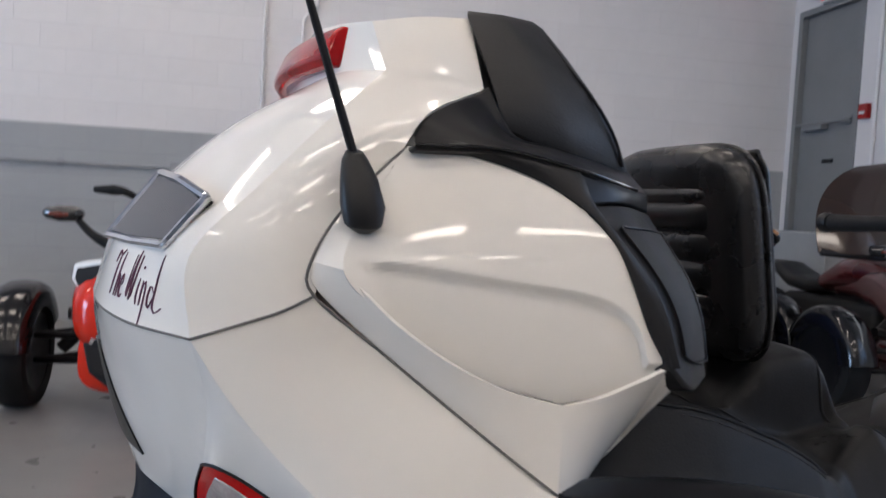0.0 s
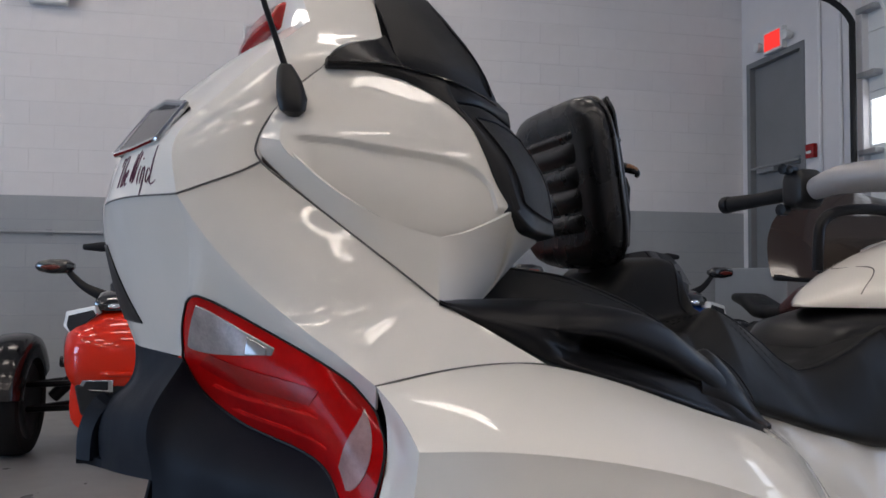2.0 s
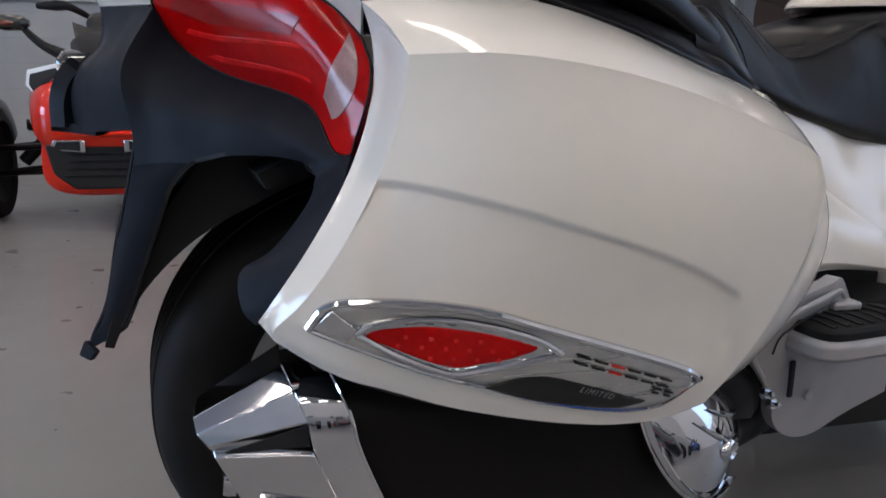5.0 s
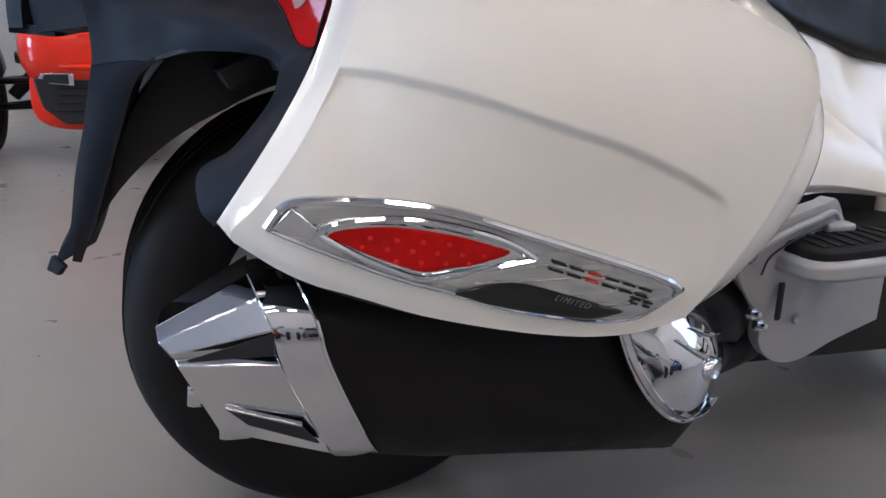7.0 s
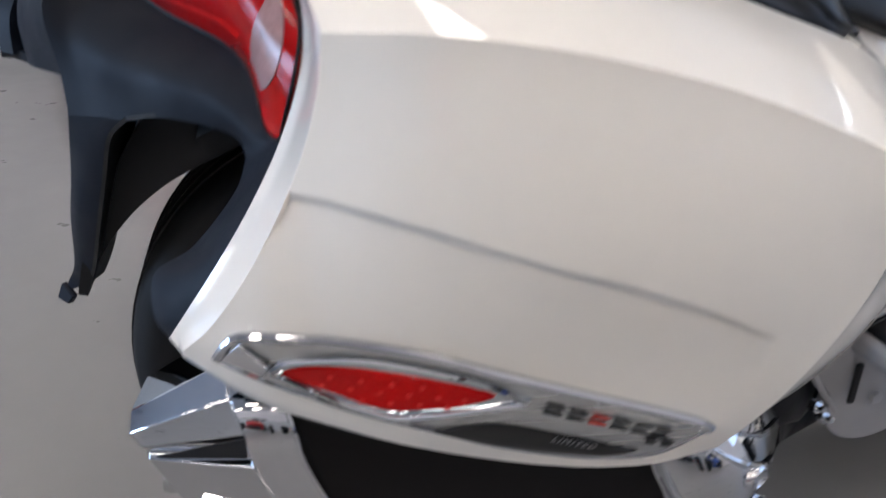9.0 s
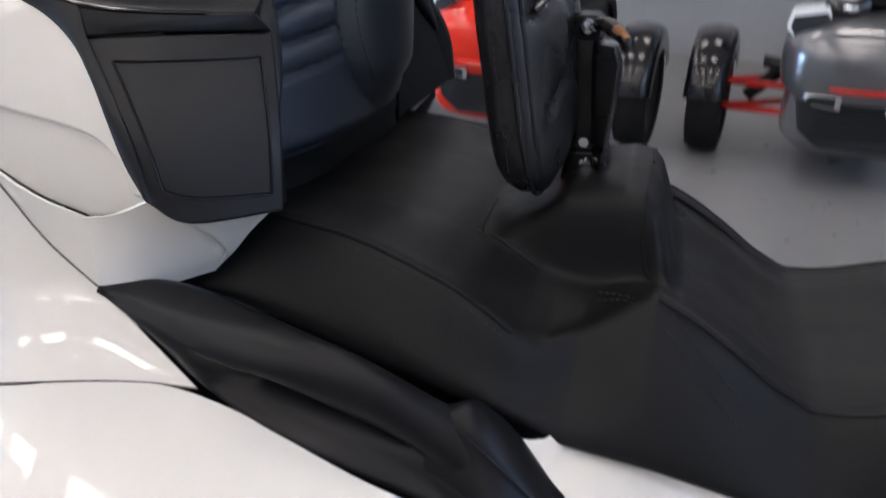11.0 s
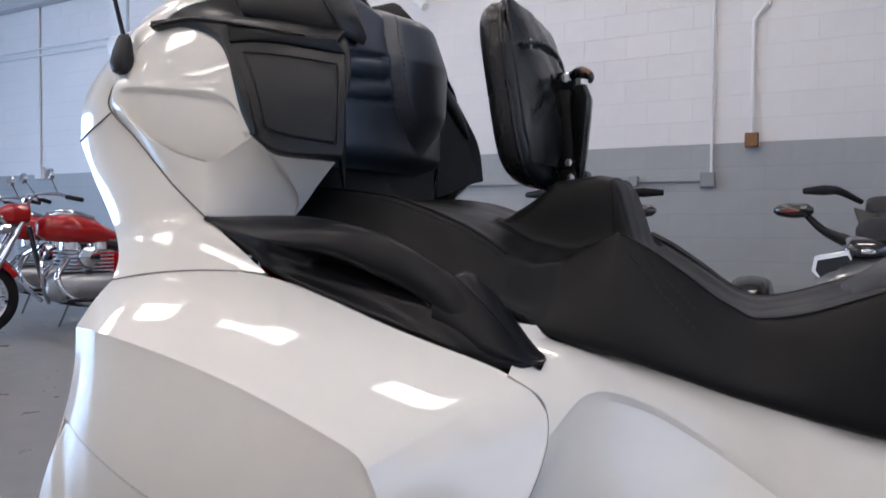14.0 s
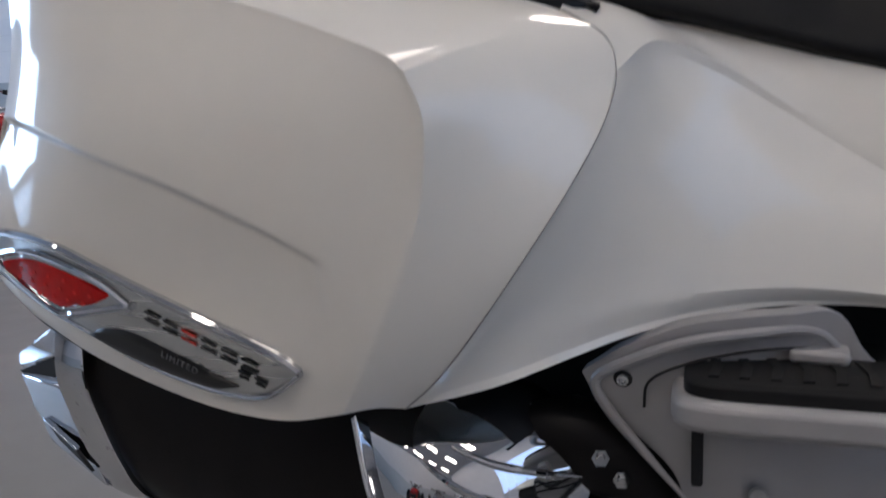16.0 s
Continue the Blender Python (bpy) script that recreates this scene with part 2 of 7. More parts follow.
def tube(pts, radius, n=10, m=None):
    """A round bar along a smooth curve; radius is a number or a list along it."""
    m = m or max(8, 4 * len(pts))
    c = spl(pts, m)
    rad = np.interp(np.linspace(0, 1, m + 1), np.linspace(0, 1, len(radius)), radius) if isinstance(radius, (list, tuple)) else [radius] * (m + 1)
    secs = []
    side = None
    for i in range(m + 1):
        d = c[min(i + 1, m)] - c[max(i - 1, 0)]
        d = d / np.linalg.norm(d)
        if side is None:
            ref = V(0, 0, 1) if abs(d[2]) < 0.9 else V(1, 0, 0)
            side = np.cross(d, ref)
        side = side - d * side.dot(d)
        side = side / np.linalg.norm(side)
        up = np.cross(side, d)
        secs.append([c[i] + rad[i] * (math.cos(2 * math.pi * k / n) * side + math.sin(2 * math.pi * k / n) * up) for k in range(n)])
    return loft(secs)


def boxes(*items):
    """One mesh of boxes, each (low corner, high corner)."""
    bm = bmesh.new()
    for lo, hi in items:
        vs = [bm.verts.new((x, y, z)) for x in (lo[0], hi[0]) for y in (lo[1], hi[1]) for z in (lo[2], hi[2])]
        for f in ((0, 1, 3, 2), (4, 6, 7, 5), (0, 4, 5, 1), (2, 3, 7, 6), (0, 2, 6, 4), (1, 5, 7, 3)):
            bm.faces.new([vs[i] for i in f])
    bmesh.ops.recalc_face_normals(bm, faces=bm.faces)
    return bm


def slab(outline, normal, depth):
    """A plate from a closed 3D outline, pushed out by depth along normal."""
    bm = bmesh.new()
    n = V(*normal) / np.linalg.norm(normal)
    a = [bm.verts.new(p) for p in outline]
    b = [bm.verts.new(V(*p) + n * depth) for p in outline]
    bm.faces.new(list(reversed(a)))
    bm.faces.new(b)
    for i in range(len(a)):
        j = (i + 1) % len(a)
        bm.faces.new((a[i], a[j], b[j], b[i]))
    bmesh.ops.recalc_face_normals(bm, faces=bm.faces)
    return bm


def lathe(profile, centre, axis, n=40):
    """A turned solid: profile is (radius, along) pairs, along the axis from centre."""
    d = V(*axis) / np.linalg.norm(axis)
    ref = V(0, 0, 1) if abs(d[2]) < 0.9 else V(1, 0, 0)
    a = np.cross(d, ref)
    a /= np.linalg.norm(a)
    b = np.cross(d, a)
    bm = bmesh.new()
    rows = [[bm.verts.new(V(*centre) + d * h + r * (math.cos(2 * math.pi * k / n) * a + math.sin(2 * math.pi * k / n) * b)) for k in range(n)] for r, h in profile]
    for r0, r1 in zip(rows, rows[1:]):
        for i in range(n):
            j = (i + 1) % n
            bm.faces.new((r0[i], r0[j], r1[j], r1[i]))
    if profile[0] != profile[-1]:
        bm.faces.new(list(reversed(rows[0])))
        bm.faces.new(rows[-1])
    else:
        bmesh.ops.remove_doubles(bm, verts=bm.verts, dist=1e-6)
    bmesh.ops.recalc_face_normals(bm, faces=bm.faces)
    return bm


def finish(name, bm, material, bevel=0.0, sharp=38, segments=2):
    me = bpy.data.meshes.new(name)
    bm.to_mesh(me)
    bm.free()
    me.materials.append(material)
    me.polygons.foreach_set("use_smooth", [True] * len(me.polygons))
    me.set_sharp_from_angle(angle=radians(sharp))
    ob = new(name, me)
    if bevel:
        md = ob.modifiers.new("edge", "BEVEL")
        md.width, md.segments, md.limit_method, md.angle_limit, md.harden_normals = bevel, segments, "ANGLE", radians(sharp), False
    return ob


def part(name, bm, material, parent, label="", bevel=0.0, sharp=38, segments=2):
    ob = finish(name, bm, material, bevel, sharp, segments)
    ob.parent = parent
    ob.matrix_parent_inverse = parent.matrix_world.inverted()
    if label:
        ob["label"] = label
    return ob


def thing(name, label, category, at=(0, 0, 0), group="", kind=""):
    ob = new(name)
    ob.location = at
    ob.empty_display_size = 0.1
    bpy.context.view_layer.update()
    return tagged(ob, label, category, group, kind)


def words(name, text, size, m, material, parent, depth=0.0006, shear=0.0, label="", lay=None, spacing=1.0):
    """Raised lettering in the built-in font, lying in the x-y plane of the pose m."""
    c = bpy.data.curves.new(name, "FONT")
    c.body, c.size, c.extrude, c.shear = text, size, depth, shear
    c.align_x, c.align_y = "LEFT", "CENTER"
    c.space_character = spacing
    tmp = bpy.data.objects.new(name, c)
    scene.collection.objects.link(tmp)
    bpy.context.view_layer.update()
    me = bpy.data.meshes.new_from_object(tmp.evaluated_get(bpy.context.evaluated_depsgraph_get()))
    bpy.data.objects.remove(tmp)
    me.transform(m)
    if lay:
        for v in me.vertices:
            v.co = lay(v.co)
    me.materials.clear()
    me.materials.append(material)
    ob = new(name, me)
    ob.parent = parent
    ob.matrix_parent_inverse = parent.matrix_world.inverted()
    if label:
        ob["label"] = label
    return ob


# ---- the showroom ----
NW = 6.07
COURSE, BLOCK = 0.2065, 0.405
floor = tagged(finish("floor", boxes(((-13, -9, -0.12), (5.0, 6.4, 0.0))), CONCRETE), "grey sealed concrete showroom floor", "floor", kind="structure")
wall_north = tagged(finish("wall_north", boxes(((-13, NW + 0.0045, 1.652), (5.0, 6.4, 5.2)), ((-13, NW + 0.0046, 0), (5.0, 6.4, 1.652))), MORTARW),
                    "white painted block wall with a grey lower band", "wall", kind="structure")
ceiling = tagged(finish("ceiling", boxes(((-13.2, -9.2, 5.2), (5.2, 6.6, 5.4))), CEILING), "white ceiling deck", "ceiling", kind="structure")
wall_south = tagged(finish("wall_south", boxes(((-13, -9.2, 0), (5.0, -9.0, 5.2))), CEILING), "pale painted wall", "wall", kind="structure")
tagged(finish("wall_south_band", boxes(((-13, -8.996, 0), (5.0, -8.98, 1.652))), WALLGREY), "grey painted band along the wall", "wall", kind="structure")
# door frames out of view, added to go with the two daylight lamps
for name, x, y0, y1 in (("door_3", -12.98, -3.0, 1.8), ("door_4", 4.70, -2.1, 0.3)):
    glazed = thing(name, "unseen glazed door frame added around a daylight lamp", "overhead door", (x, (y0 + y1) / 2, 0), kind="structure")
    for k in range(6):
        y = y0 + (y1 - y0) * k / 5
        part("stile", boxes(((x - 0.02, y - 0.03, 0.3), (x + 0.02, y + 0.03, 3.5))), WHITEPLASTIC, glazed, "", 0.004)
    for z in (0.3, 1.36, 2.42, 3.47):
        part("rail", boxes(((x - 0.018, y0, z), (x + 0.018, y1, z + 0.06))), WHITEPLASTIC, glazed, "", 0.004)
wall_west = tagged(finish("wall_west", boxes(((-13.2, -9.2, 0), (-13, 6.4, 5.2))), WALLWHITE), "white painted wall", "wall", kind="structure")
# east wall with the exit door's opening and the overhead door's opening
EW = 4.72
DY0, DY1, DZ0, DZ1 = 5.08, 5.98, 1.07, 3.20
OY0, OY1, OZ1 = 0.4, 4.36, 3.55
wall_east = tagged(finish("wall_east", boxes(((EW, DY1, 0), (5.0, NW, 5.2)), ((EW, DY0, 0), (5.0, DY1, DZ0)), ((EW, DY0, DZ1), (5.0, DY1, 5.2)), ((EW, OY1, 0), (5.0, DY0, 5.2)),
                                             ((EW, OY0, OZ1), (5.0, OY1, 5.2)), ((EW, -9, 0), (5.0, OY0, 5.2))), WALLWHITE), "white painted wall", "wall", kind="structure")

door = thing("door_1", "grey steel exit door with a panic bar, closed", "door", (EW, 5.53, DZ0), kind="structure")
part("leaf", boxes(((EW + 0.05, DY0 + 0.06, DZ0), (EW + 0.095, DY1 - 0.06, DZ1 - 0.06))), DOORGREY, door, "", 0.003)
part("frame", boxes(((EW - 0.012, DY0, DZ0), (EW + 0.12, DY0 + 0.057, DZ1)), ((EW - 0.012, DY1 - 0.057, DZ0), (EW + 0.12, DY1, DZ1)), ((EW - 0.012, DY0 + 0.057, DZ1 - 0.057), (EW + 0.12, DY1 - 0.057, DZ1))), DOORGREY, door, "", 0.003)
part("panic_bar", boxes(((EW - 0.02, DY0 + 0.08, 2.08), (EW + 0.01, DY1 - 0.07, 2.105)), ((EW + 0.01, DY0 + 0.1, 2.06), (EW + 0.05, DY0 + 0.2, 2.13)), ((EW - 0.03, 5.52, 2.03), (EW + 0.05, 5.80, 2.075))), DOORGREY, door, "dark steel panic bar", 0.006)
part("pull_plate", boxes(((EW + 0.035, 5.42, 1.72), (EW + 0.05, 5.56, 1.755))), GAP, door, "", 0.003)
landing = tagged(finish("landing", boxes(((EW - 0.35, 4.9, 0), (EW, NW - 0.01, DZ0))), WALLGREY, 0.01), "grey painted concrete landing below the exit door", "landing", kind="structure")
sign = thing("exit_sign", "lit red exit sign with lamp heads above the door", "sign", (EW - 0.03, 5.5, 3.28))
part("housing", boxes(((EW - 0.06, 5.33, 3.20), (EW - 0.001, 5.63, 3.42))), WHITEPLASTIC, sign, "", 0.008)
part("face", boxes(((EW - 0.064, 5.36, 3.225), (EW - 0.0605, 5.60, 3.395))), EXITRED, sign, "glowing red face")
for y in (5.26, 5.70):
    part("lamp_head", lathe([(0.0001, 0), (0.045, 0.01), (0.05, 0.05), (0.03, 0.09), (0.0001, 0.095)], (EW - 0.10, y, 3.30), (1, 0, 0), 18), WHITEPLASTIC, sign)
alarm = thing("fire_alarm", "small red fire alarm pull box on a white wall", "alarm", (EW - 0.03, 4.96, 2.14))
part("box", boxes(((EW - 0.05, 4.92, 2.07), (EW - 0.001, 5.03, 2.20))), REDPAINT, alarm, "", 0.008)
part("handle", boxes(((EW - 0.06, 4.945, 2.11), (EW - 0.0505, 5.005, 2.135))), WHITEPLASTIC, alarm, "", 0.002)
for y in (4.86, 4.60):
    c = thing("conduit", "white painted vertical pipe on the wall", "pipe", (EW, y, 0), "wall conduits")
    part("pipe", tube([(EW - 0.02, y, 0.0), (EW - 0.02, y, 5.2)], 0.018, 10, 4), PIPE, c)

# overhead door with its track
over = thing("door_2", "white sectional overhead door with a window row and black track", "overhead door", (EW + 0.1, 2.4, 0), kind="structure")
for k in range(7):
    z0, z1 = k * 0.507, (k + 1) * 0.507 - 0.006
    if k == 4:
        win = 0.62
        y = OY0 + 0.02
        part("panel", boxes(((EW + 0.06, OY0, z0), (EW + 0.10, OY1, z0 + 0.06)), ((EW + 0.06, OY0, z1 - 0.06), (EW + 0.10, OY1, z1)),
                            *[((EW + 0.06, OY0 + j * 0.66 - 0.02, z0 + 0.06), (EW + 0.10, OY0 + j * 0.66 + 0.04, z1 - 0.06)) for j in range(7)]), WHITEPLASTIC, over, "", 0.003)
        for j in range(6):
            part("pane", boxes(((EW + 0.075, OY0 + j * 0.66 + 0.04, z0 + 0.06), (EW + 0.085, OY0 + j * 0.66 + 0.64, z1 - 0.06))), PANE, over, "bright daylit window pane")
    else:
        part("panel", boxes(((EW + 0.06, OY0, z0), (EW + 0.10, OY1, z1))), WHITEPLASTIC, over, "", 0.004)
part("track", tube([(4.64, 4.38, 0.0), (4.64, 4.38, 1.6), (4.64, 4.38, 2.95), (4.625, 4.38, 3.15), (4.47, 4.38, 3.28), (4.275, 4.38, 3.33), (3.78, 4.38, 3.372), (3.27, 4.38, 3.385), (1.6, 4.38, 3.40)], 0.026, 8, 90), GAP, over, "black steel track")
for z in (0.7, 1.35, 2.0, 2.65, 3.2):
    part("roller_hinge", boxes(((EW - 0.03, OY1 - 0.16, z), (EW + 0.055, OY1 + 0.04, z + 0.045))), STEEL, over, "", 0.004)
part("cable", tube([(EW - 0.02, OY1 - 0.12, 3.4), (EW - 0.05, OY1 - 0.30, 3.1), (EW - 0.02, OY1 - 0.34, 2.4)], 0.012, 8, 20), WHITEPLASTIC, over)

# fittings on the block wall
pipes = (("conduit", [(-0.40, NW - 0.02, 1.33), (-2.0, NW - 0.02, 1.335), (-4.0, NW - 0.02, 1.34), (-8.0, NW - 0.02, 1.35)], 0.013, PIPEGREY),
         ("conduit", [(-0.39, NW - 0.02, 1.37), (-0.39, NW - 0.02, 2.2), (-0.385, NW - 0.02, 3.18), (-0.37, NW - 0.02, 3.25), (-0.30, NW - 0.02, 3.27), (0.08, NW - 0.02, 3.265)], 0.013, PIPE),
         ("conduit", [(0.06, NW - 0.02, 5.2), (0.06, NW - 0.02, 4.0), (0.06, NW - 0.02, 2.90), (0.04, NW - 0.02, 2.82), (-0.05, NW - 0.02, 2.70), (-0.06, NW - 0.02, 2.6), (-0.06, NW - 0.02, 1.72)], 0.016, PIPE),
         ("conduit", [(-3.38, NW - 0.02, 5.2), (-3.37, NW - 0.02, 3.46), (-3.42, NW - 0.02, 3.43), (-4.6, NW - 0.02, 3.46), (-7.0, NW - 0.02, 3.48), (-12.0, NW - 0.02, 3.52)], 0.016, PIPE),
         ("conduit", [(-6.6, NW - 0.03, 3.36), (-9.0, NW - 0.03, 3.40), (-12.0, NW - 0.03, 3.42)], 0.02, PIPE),
         ("conduit", [(-9.97, NW - 0.02, 5.2), (-9.97, NW - 0.02, 3.4), (-9.97, NW - 0.02, 1.72)], 0.018, PIPE))
for name, pts, r, mtl in pipes:
    c = thing(name, "painted metal conduit fixed to the block wall", "pipe", pts[0], "wall conduits")
    part("pipe", tube(pts, r, 10, 12 * len(pts)), mtl, c)
    for p in pts[1:-1:2]:
        part("strap", boxes(((p[0] - 0.03, NW - 0.012, p[2] - 0.03), (p[0] + 0.03, NW - 0.001, p[2] + 0.03))), mtl, c, "", 0.003)
for x, z, s, mtl in ((-0.06, 1.67, 0.055, STRAP), (0.09, 3.265, 0.06, PIPE), (-0.42, 1.335, 0.06, PIPEGREY), (-1.08, 1.335, 0.045, PIPEGREY), (-3.80, 3.21, 0.05, PIPE), (-3.4, 3.43, 0.05, PIPE), (-9.97, 1.67, 0.08, PIPE)):
    b = thing("junction_box", "small metal junction box on the block wall", "electrical box", (x, NW - 0.03, z), "junction boxes")
    part("body", boxes(((x - s, NW - 0.06, z - s * 1.1), (x + s, NW - 0.001, z + s * 1.1))), mtl, b, "", 0.006)
    part("cover", boxes(((x - s * 0.85, NW - 0.064, z - s * 0.95), (x + s * 0.85, NW - 0.0605, z + s * 0.95))), mtl, b, "", 0.001)


def emergency(x, z):
    e = thing("emergency_light", "white two-headed emergency light on the block wall", "emergency light", (x, NW - 0.05, z))
    part("body", boxes(((x - 0.16, NW - 0.09, z - 0.07), (x + 0.16, NW - 0.001, z + 0.05))), WHITEPLASTIC, e, "", 0.015)
    for s in (-1, 1):
        head = part("lamp_head", lathe([(0.0001, -0.03), (0.04, -0.03), (0.065, 0.0), (0.068, 0.05), (0.06, 0.055), (0.0001, 0.04)], (x + s * 0.185, NW - 0.10, z + 0.05), (s * 0.35, -1, -0.2), 20), WHITEPLASTIC, e)
        part("lens", lathe([(0.0001, 0), (0.055, 0), (0.055, 0.006), (0.0001, 0.01)], (x + s * 0.203, NW - 0.152, z + 0.04), (s * 0.35, -1, -0.2), 20), HEADLIGHT, head)


emergency(-2.04, 3.39)
spot = thing("wall_camera", "small white camera on a bracket on the block wall", "camera", (-3.33, NW - 0.1, 3.26))
part("bracket", tube([(-3.36, NW - 0.005, 3.40), (-3.35, NW - 0.08, 3.38), (-3.34, NW - 0.10, 3.30)], 0.014, 8, 12), PIPE, spot)
part("body", tube([(-3.42, NW - 0.12, 3.30), (-3.34, NW - 0.12, 3.26), (-3.26, NW - 0.14, 3.20)], [0.03, 0.05, 0.045], 12, 10), WHITEPLASTIC, spot)
beam = tagged(finish("wall_ledge", boxes(((-13, NW - 0.16, 4.12), (-4.2, NW - 0.001, 4.42))), CEILING, 0.01), "white painted beam along the wall", "beam", kind="structure")
heater = thing("unit_heater", "grey round-bodied unit heater hung near the wall", "heater", (-7.5, NW - 0.5, 3.15))
part("body", tube([(-6.50, NW - 0.45, 3.26), (-7.05, NW - 0.45, 3.2), (-7.65, NW - 0.45, 3.16)], [0.17, 0.18, 0.18], 20, 12), PIPE, heater)
part("grille", boxes(*[((-7.1 + 0.09 * k, NW - 0.62, 2.95), (-7.05 + 0.09 * k, NW - 0.30, 3.05)) for k in range(6)]), GAP, heater)
for hx in (-6.7, -7.5):
    part("hanger", boxes(((hx, NW - 0.46, 3.34), (hx + 0.03, NW - 0.43, 5.2))), STEEL, heater)
opener = thing("door_opener", "brown motor unit of a door opener under the ceiling", "door opener", (-10.0, 5.6, 4.5))
part("motor_box", boxes(((-10.5, 5.35, 4.42), (-9.75, 5.75, 4.70))), STRAP, opener, "", 0.02)
part("cable", tube([(-9.9, 5.5, 4.42), (-9.7, 5.5, 4.15), (-9.3, 5.5, 4.2), (-9.2, 5.5, 4.5), (-9.3, 5.5, 5.2)], 0.012, 8, 30), WHITEPLASTIC, opener)
for hx in (-10.3, -9.95):
    part("hanger", boxes(((hx, 5.5, 4.70), (hx + 0.03, 5.53, 5.2))), STEEL, opener)

for fx in (-6.4, -4.0, -1.6, 0.8, 3.2):
    for fy in (-7.6, -4.7, -1.8, 1.1, 4.0):
        if fx > 3 and fy > 0:
            continue
        lamp = thing("ceiling_light", "white two-tube fluorescent ceiling fixture, lit", "ceiling light", (fx, fy, 5.1), "ceiling lights")
        part("housing", boxes(((fx - 0.65, fy - 0.24, 5.12), (fx + 0.65, fy + 0.24, 5.2))), WHITEPLASTIC, lamp)
        for dy in (-0.125, 0.125):
            part("tube", boxes(((fx - 0.6, fy + dy - 0.085, 5.09), (fx + 0.6, fy + dy + 0.085, 5.118))), TUBE, lamp)


# ---- the white touring trike ----
PSI = math.atan(0.13)
EX, EY, UP = V(math.cos(PSI), math.sin(PSI), 0), V(-math.sin(PSI), math.cos(PSI), 0), V(0, 0, 1)
MID = V(0.2, 0.01, 0)


def mir(p):
    """The matching point on the trike's other side."""
    p = V(*p)
    return p - 2 * (p - MID).dot(EY) * EY


def centre(x, z):
    return V(x, 0.01 + 0.13 * (x - 0.2), z)


trike = thing("touring_trike", "pearl white three-wheeled touring motorcycle standing on the grey floor", "motorcycle", (0.09, 0, 0))

# curves shared by neighbouring panels, right side
RS = V(-0.165, -0.313, 1.037)
LIDSEAM = [RS, (-0.132, -0.321, 1.049), (-0.10, -0.326, 1.061), (-0.077, -0.326, 1.073)]
DIAG = fair([(-0.077, -0.326, 1.073), (-0.036, -0.324, 1.040), (0.012, -0.333, 1.003), (0.062, -0.337, 0.964), (0.116, -0.335, 0.923)], 3)
REARSEAM = fair([RS, (-0.206, -0.271, 1.038), (-0.255, -0.18, 1.04), (-0.283, -0.09, 1.04), centre(-0.292, 1.04)], 3)
FOLD = fair([(-0.168, -0.305, 1.097), (-0.125, -0.302, 1.147), (-0.075, -0.288, 1.20), (-0.025, -0.255, 1.252)], 2)
CREASE = fair([RS, (-0.138, -0.318, 0.997), (-0.106, -0.326, 0.960), (-0.061, -0.340, 0.917), (-0.016, -0.364, 0.885), (0.014, -0.391, 0.860), (0.037, -0.416, 0.843)], 4)
BAGTOP = fair([(0.037, -0.416, 0.843), (0.067, -0.411, 0.848), (0.104, -0.40, 0.854), (0.15, -0.382, 0.858), (0.199, -0.364, 0.856), (0.235, -0.352, 0.854)], 3)
GRABEDGE = fair([(0.235, -0.352, 0.854), (0.288, -0.357, 0.84), (0.36, -0.352, 0.819), (0.438, -0.336, 0.792), (0.489, -0.329, 0.774), (0.54, -0.325, 0.758)], 3)
DARKEDGE = [(0.116, -0.335, 0.923), (0.17, -0.343, 0.892), (0.235, -0.352, 0.854)]
TAILTOP = [(-0.160, -0.243, 0.92), (-0.147, -0.272, 0.928), (-0.118, -0.286, 0.917), (-0.059, -0.318, 0.886), (-0.015, -0.349, 0.862), (0.018, -0.368, 0.84), (0.041, -0.382, 0.814)]
TAILLOW = [V(*p) for p in ((-0.168, -0.187, 0.85), (-0.144, -0.182, 0.809), (-0.096, -0.222, 0.777), (-0.032, -0.285, 0.757), (-0.008, -0.320, 0.746), (0.002, -0.342, 0.732), (0.0075, -0.358, 0.718), (0.011, -0.371, 0.705), (0.017, -0.385, 0.699), (0.027, -0.402, 0.700))]


# trunk lid
lid_side = coons(LIDSEAM, [FOLD[-1], (0.02, -0.247, 1.25), (0.064, -0.232, 1.246)],
                 [RS, *FOLD], fair([(-0.077, -0.326, 1.073), (-0.082, -0.326, 1.097), (-0.06, -0.318, 1.135), (-0.015, -0.301, 1.183), (0.064, -0.232, 1.246)], 4), 24, 28, 0.004, (-0.3, -1, 0.3))
lid_cap = coons([FOLD[-1], (0.02, -0.247, 1.25), (0.064, -0.232, 1.246)], [(-0.034, -0.212, 1.30), (0.01, -0.208, 1.309), (0.054, -0.205, 1.312)],
                [FOLD[-1], (-0.034, -0.212, 1.30)], [(0.064, -0.232, 1.246), (0.054, -0.205, 1.312)], 24, 10, 0.004, (0, -1, 0.4))
LIDEDGE = spl([RS, *FOLD], 28)
KE = int(np.argmin(np.linalg.norm(LIDEDGE - V(*FOLD[0]), axis=1)))
TEXTTOP = [LIDEDGE[KE], (-0.19, -0.268, 1.10), (-0.243, -0.165, 1.10), (-0.268, -0.08, 1.10), centre(-0.277, 1.10)]
lid_text = coons(REARSEAM, TEXTTOP, list(LIDEDGE[:KE + 1]), [REARSEAM[-1], TEXTTOP[-1]], 24, KE)
STEP = [FOLD[-1], (-0.058, -0.193, 1.257), (-0.09, -0.10, 1.254), centre(-0.102, 1.254)]
lid_rear = coons(TEXTTOP, STEP, list(LIDEDGE[KE:]), [TEXTTOP[-1], centre(-0.23, 1.155), centre(-0.165, 1.215), centre(-0.102, 1.254)], 24, 28 - KE, 0.004, (-1, -0.3, 0.6))
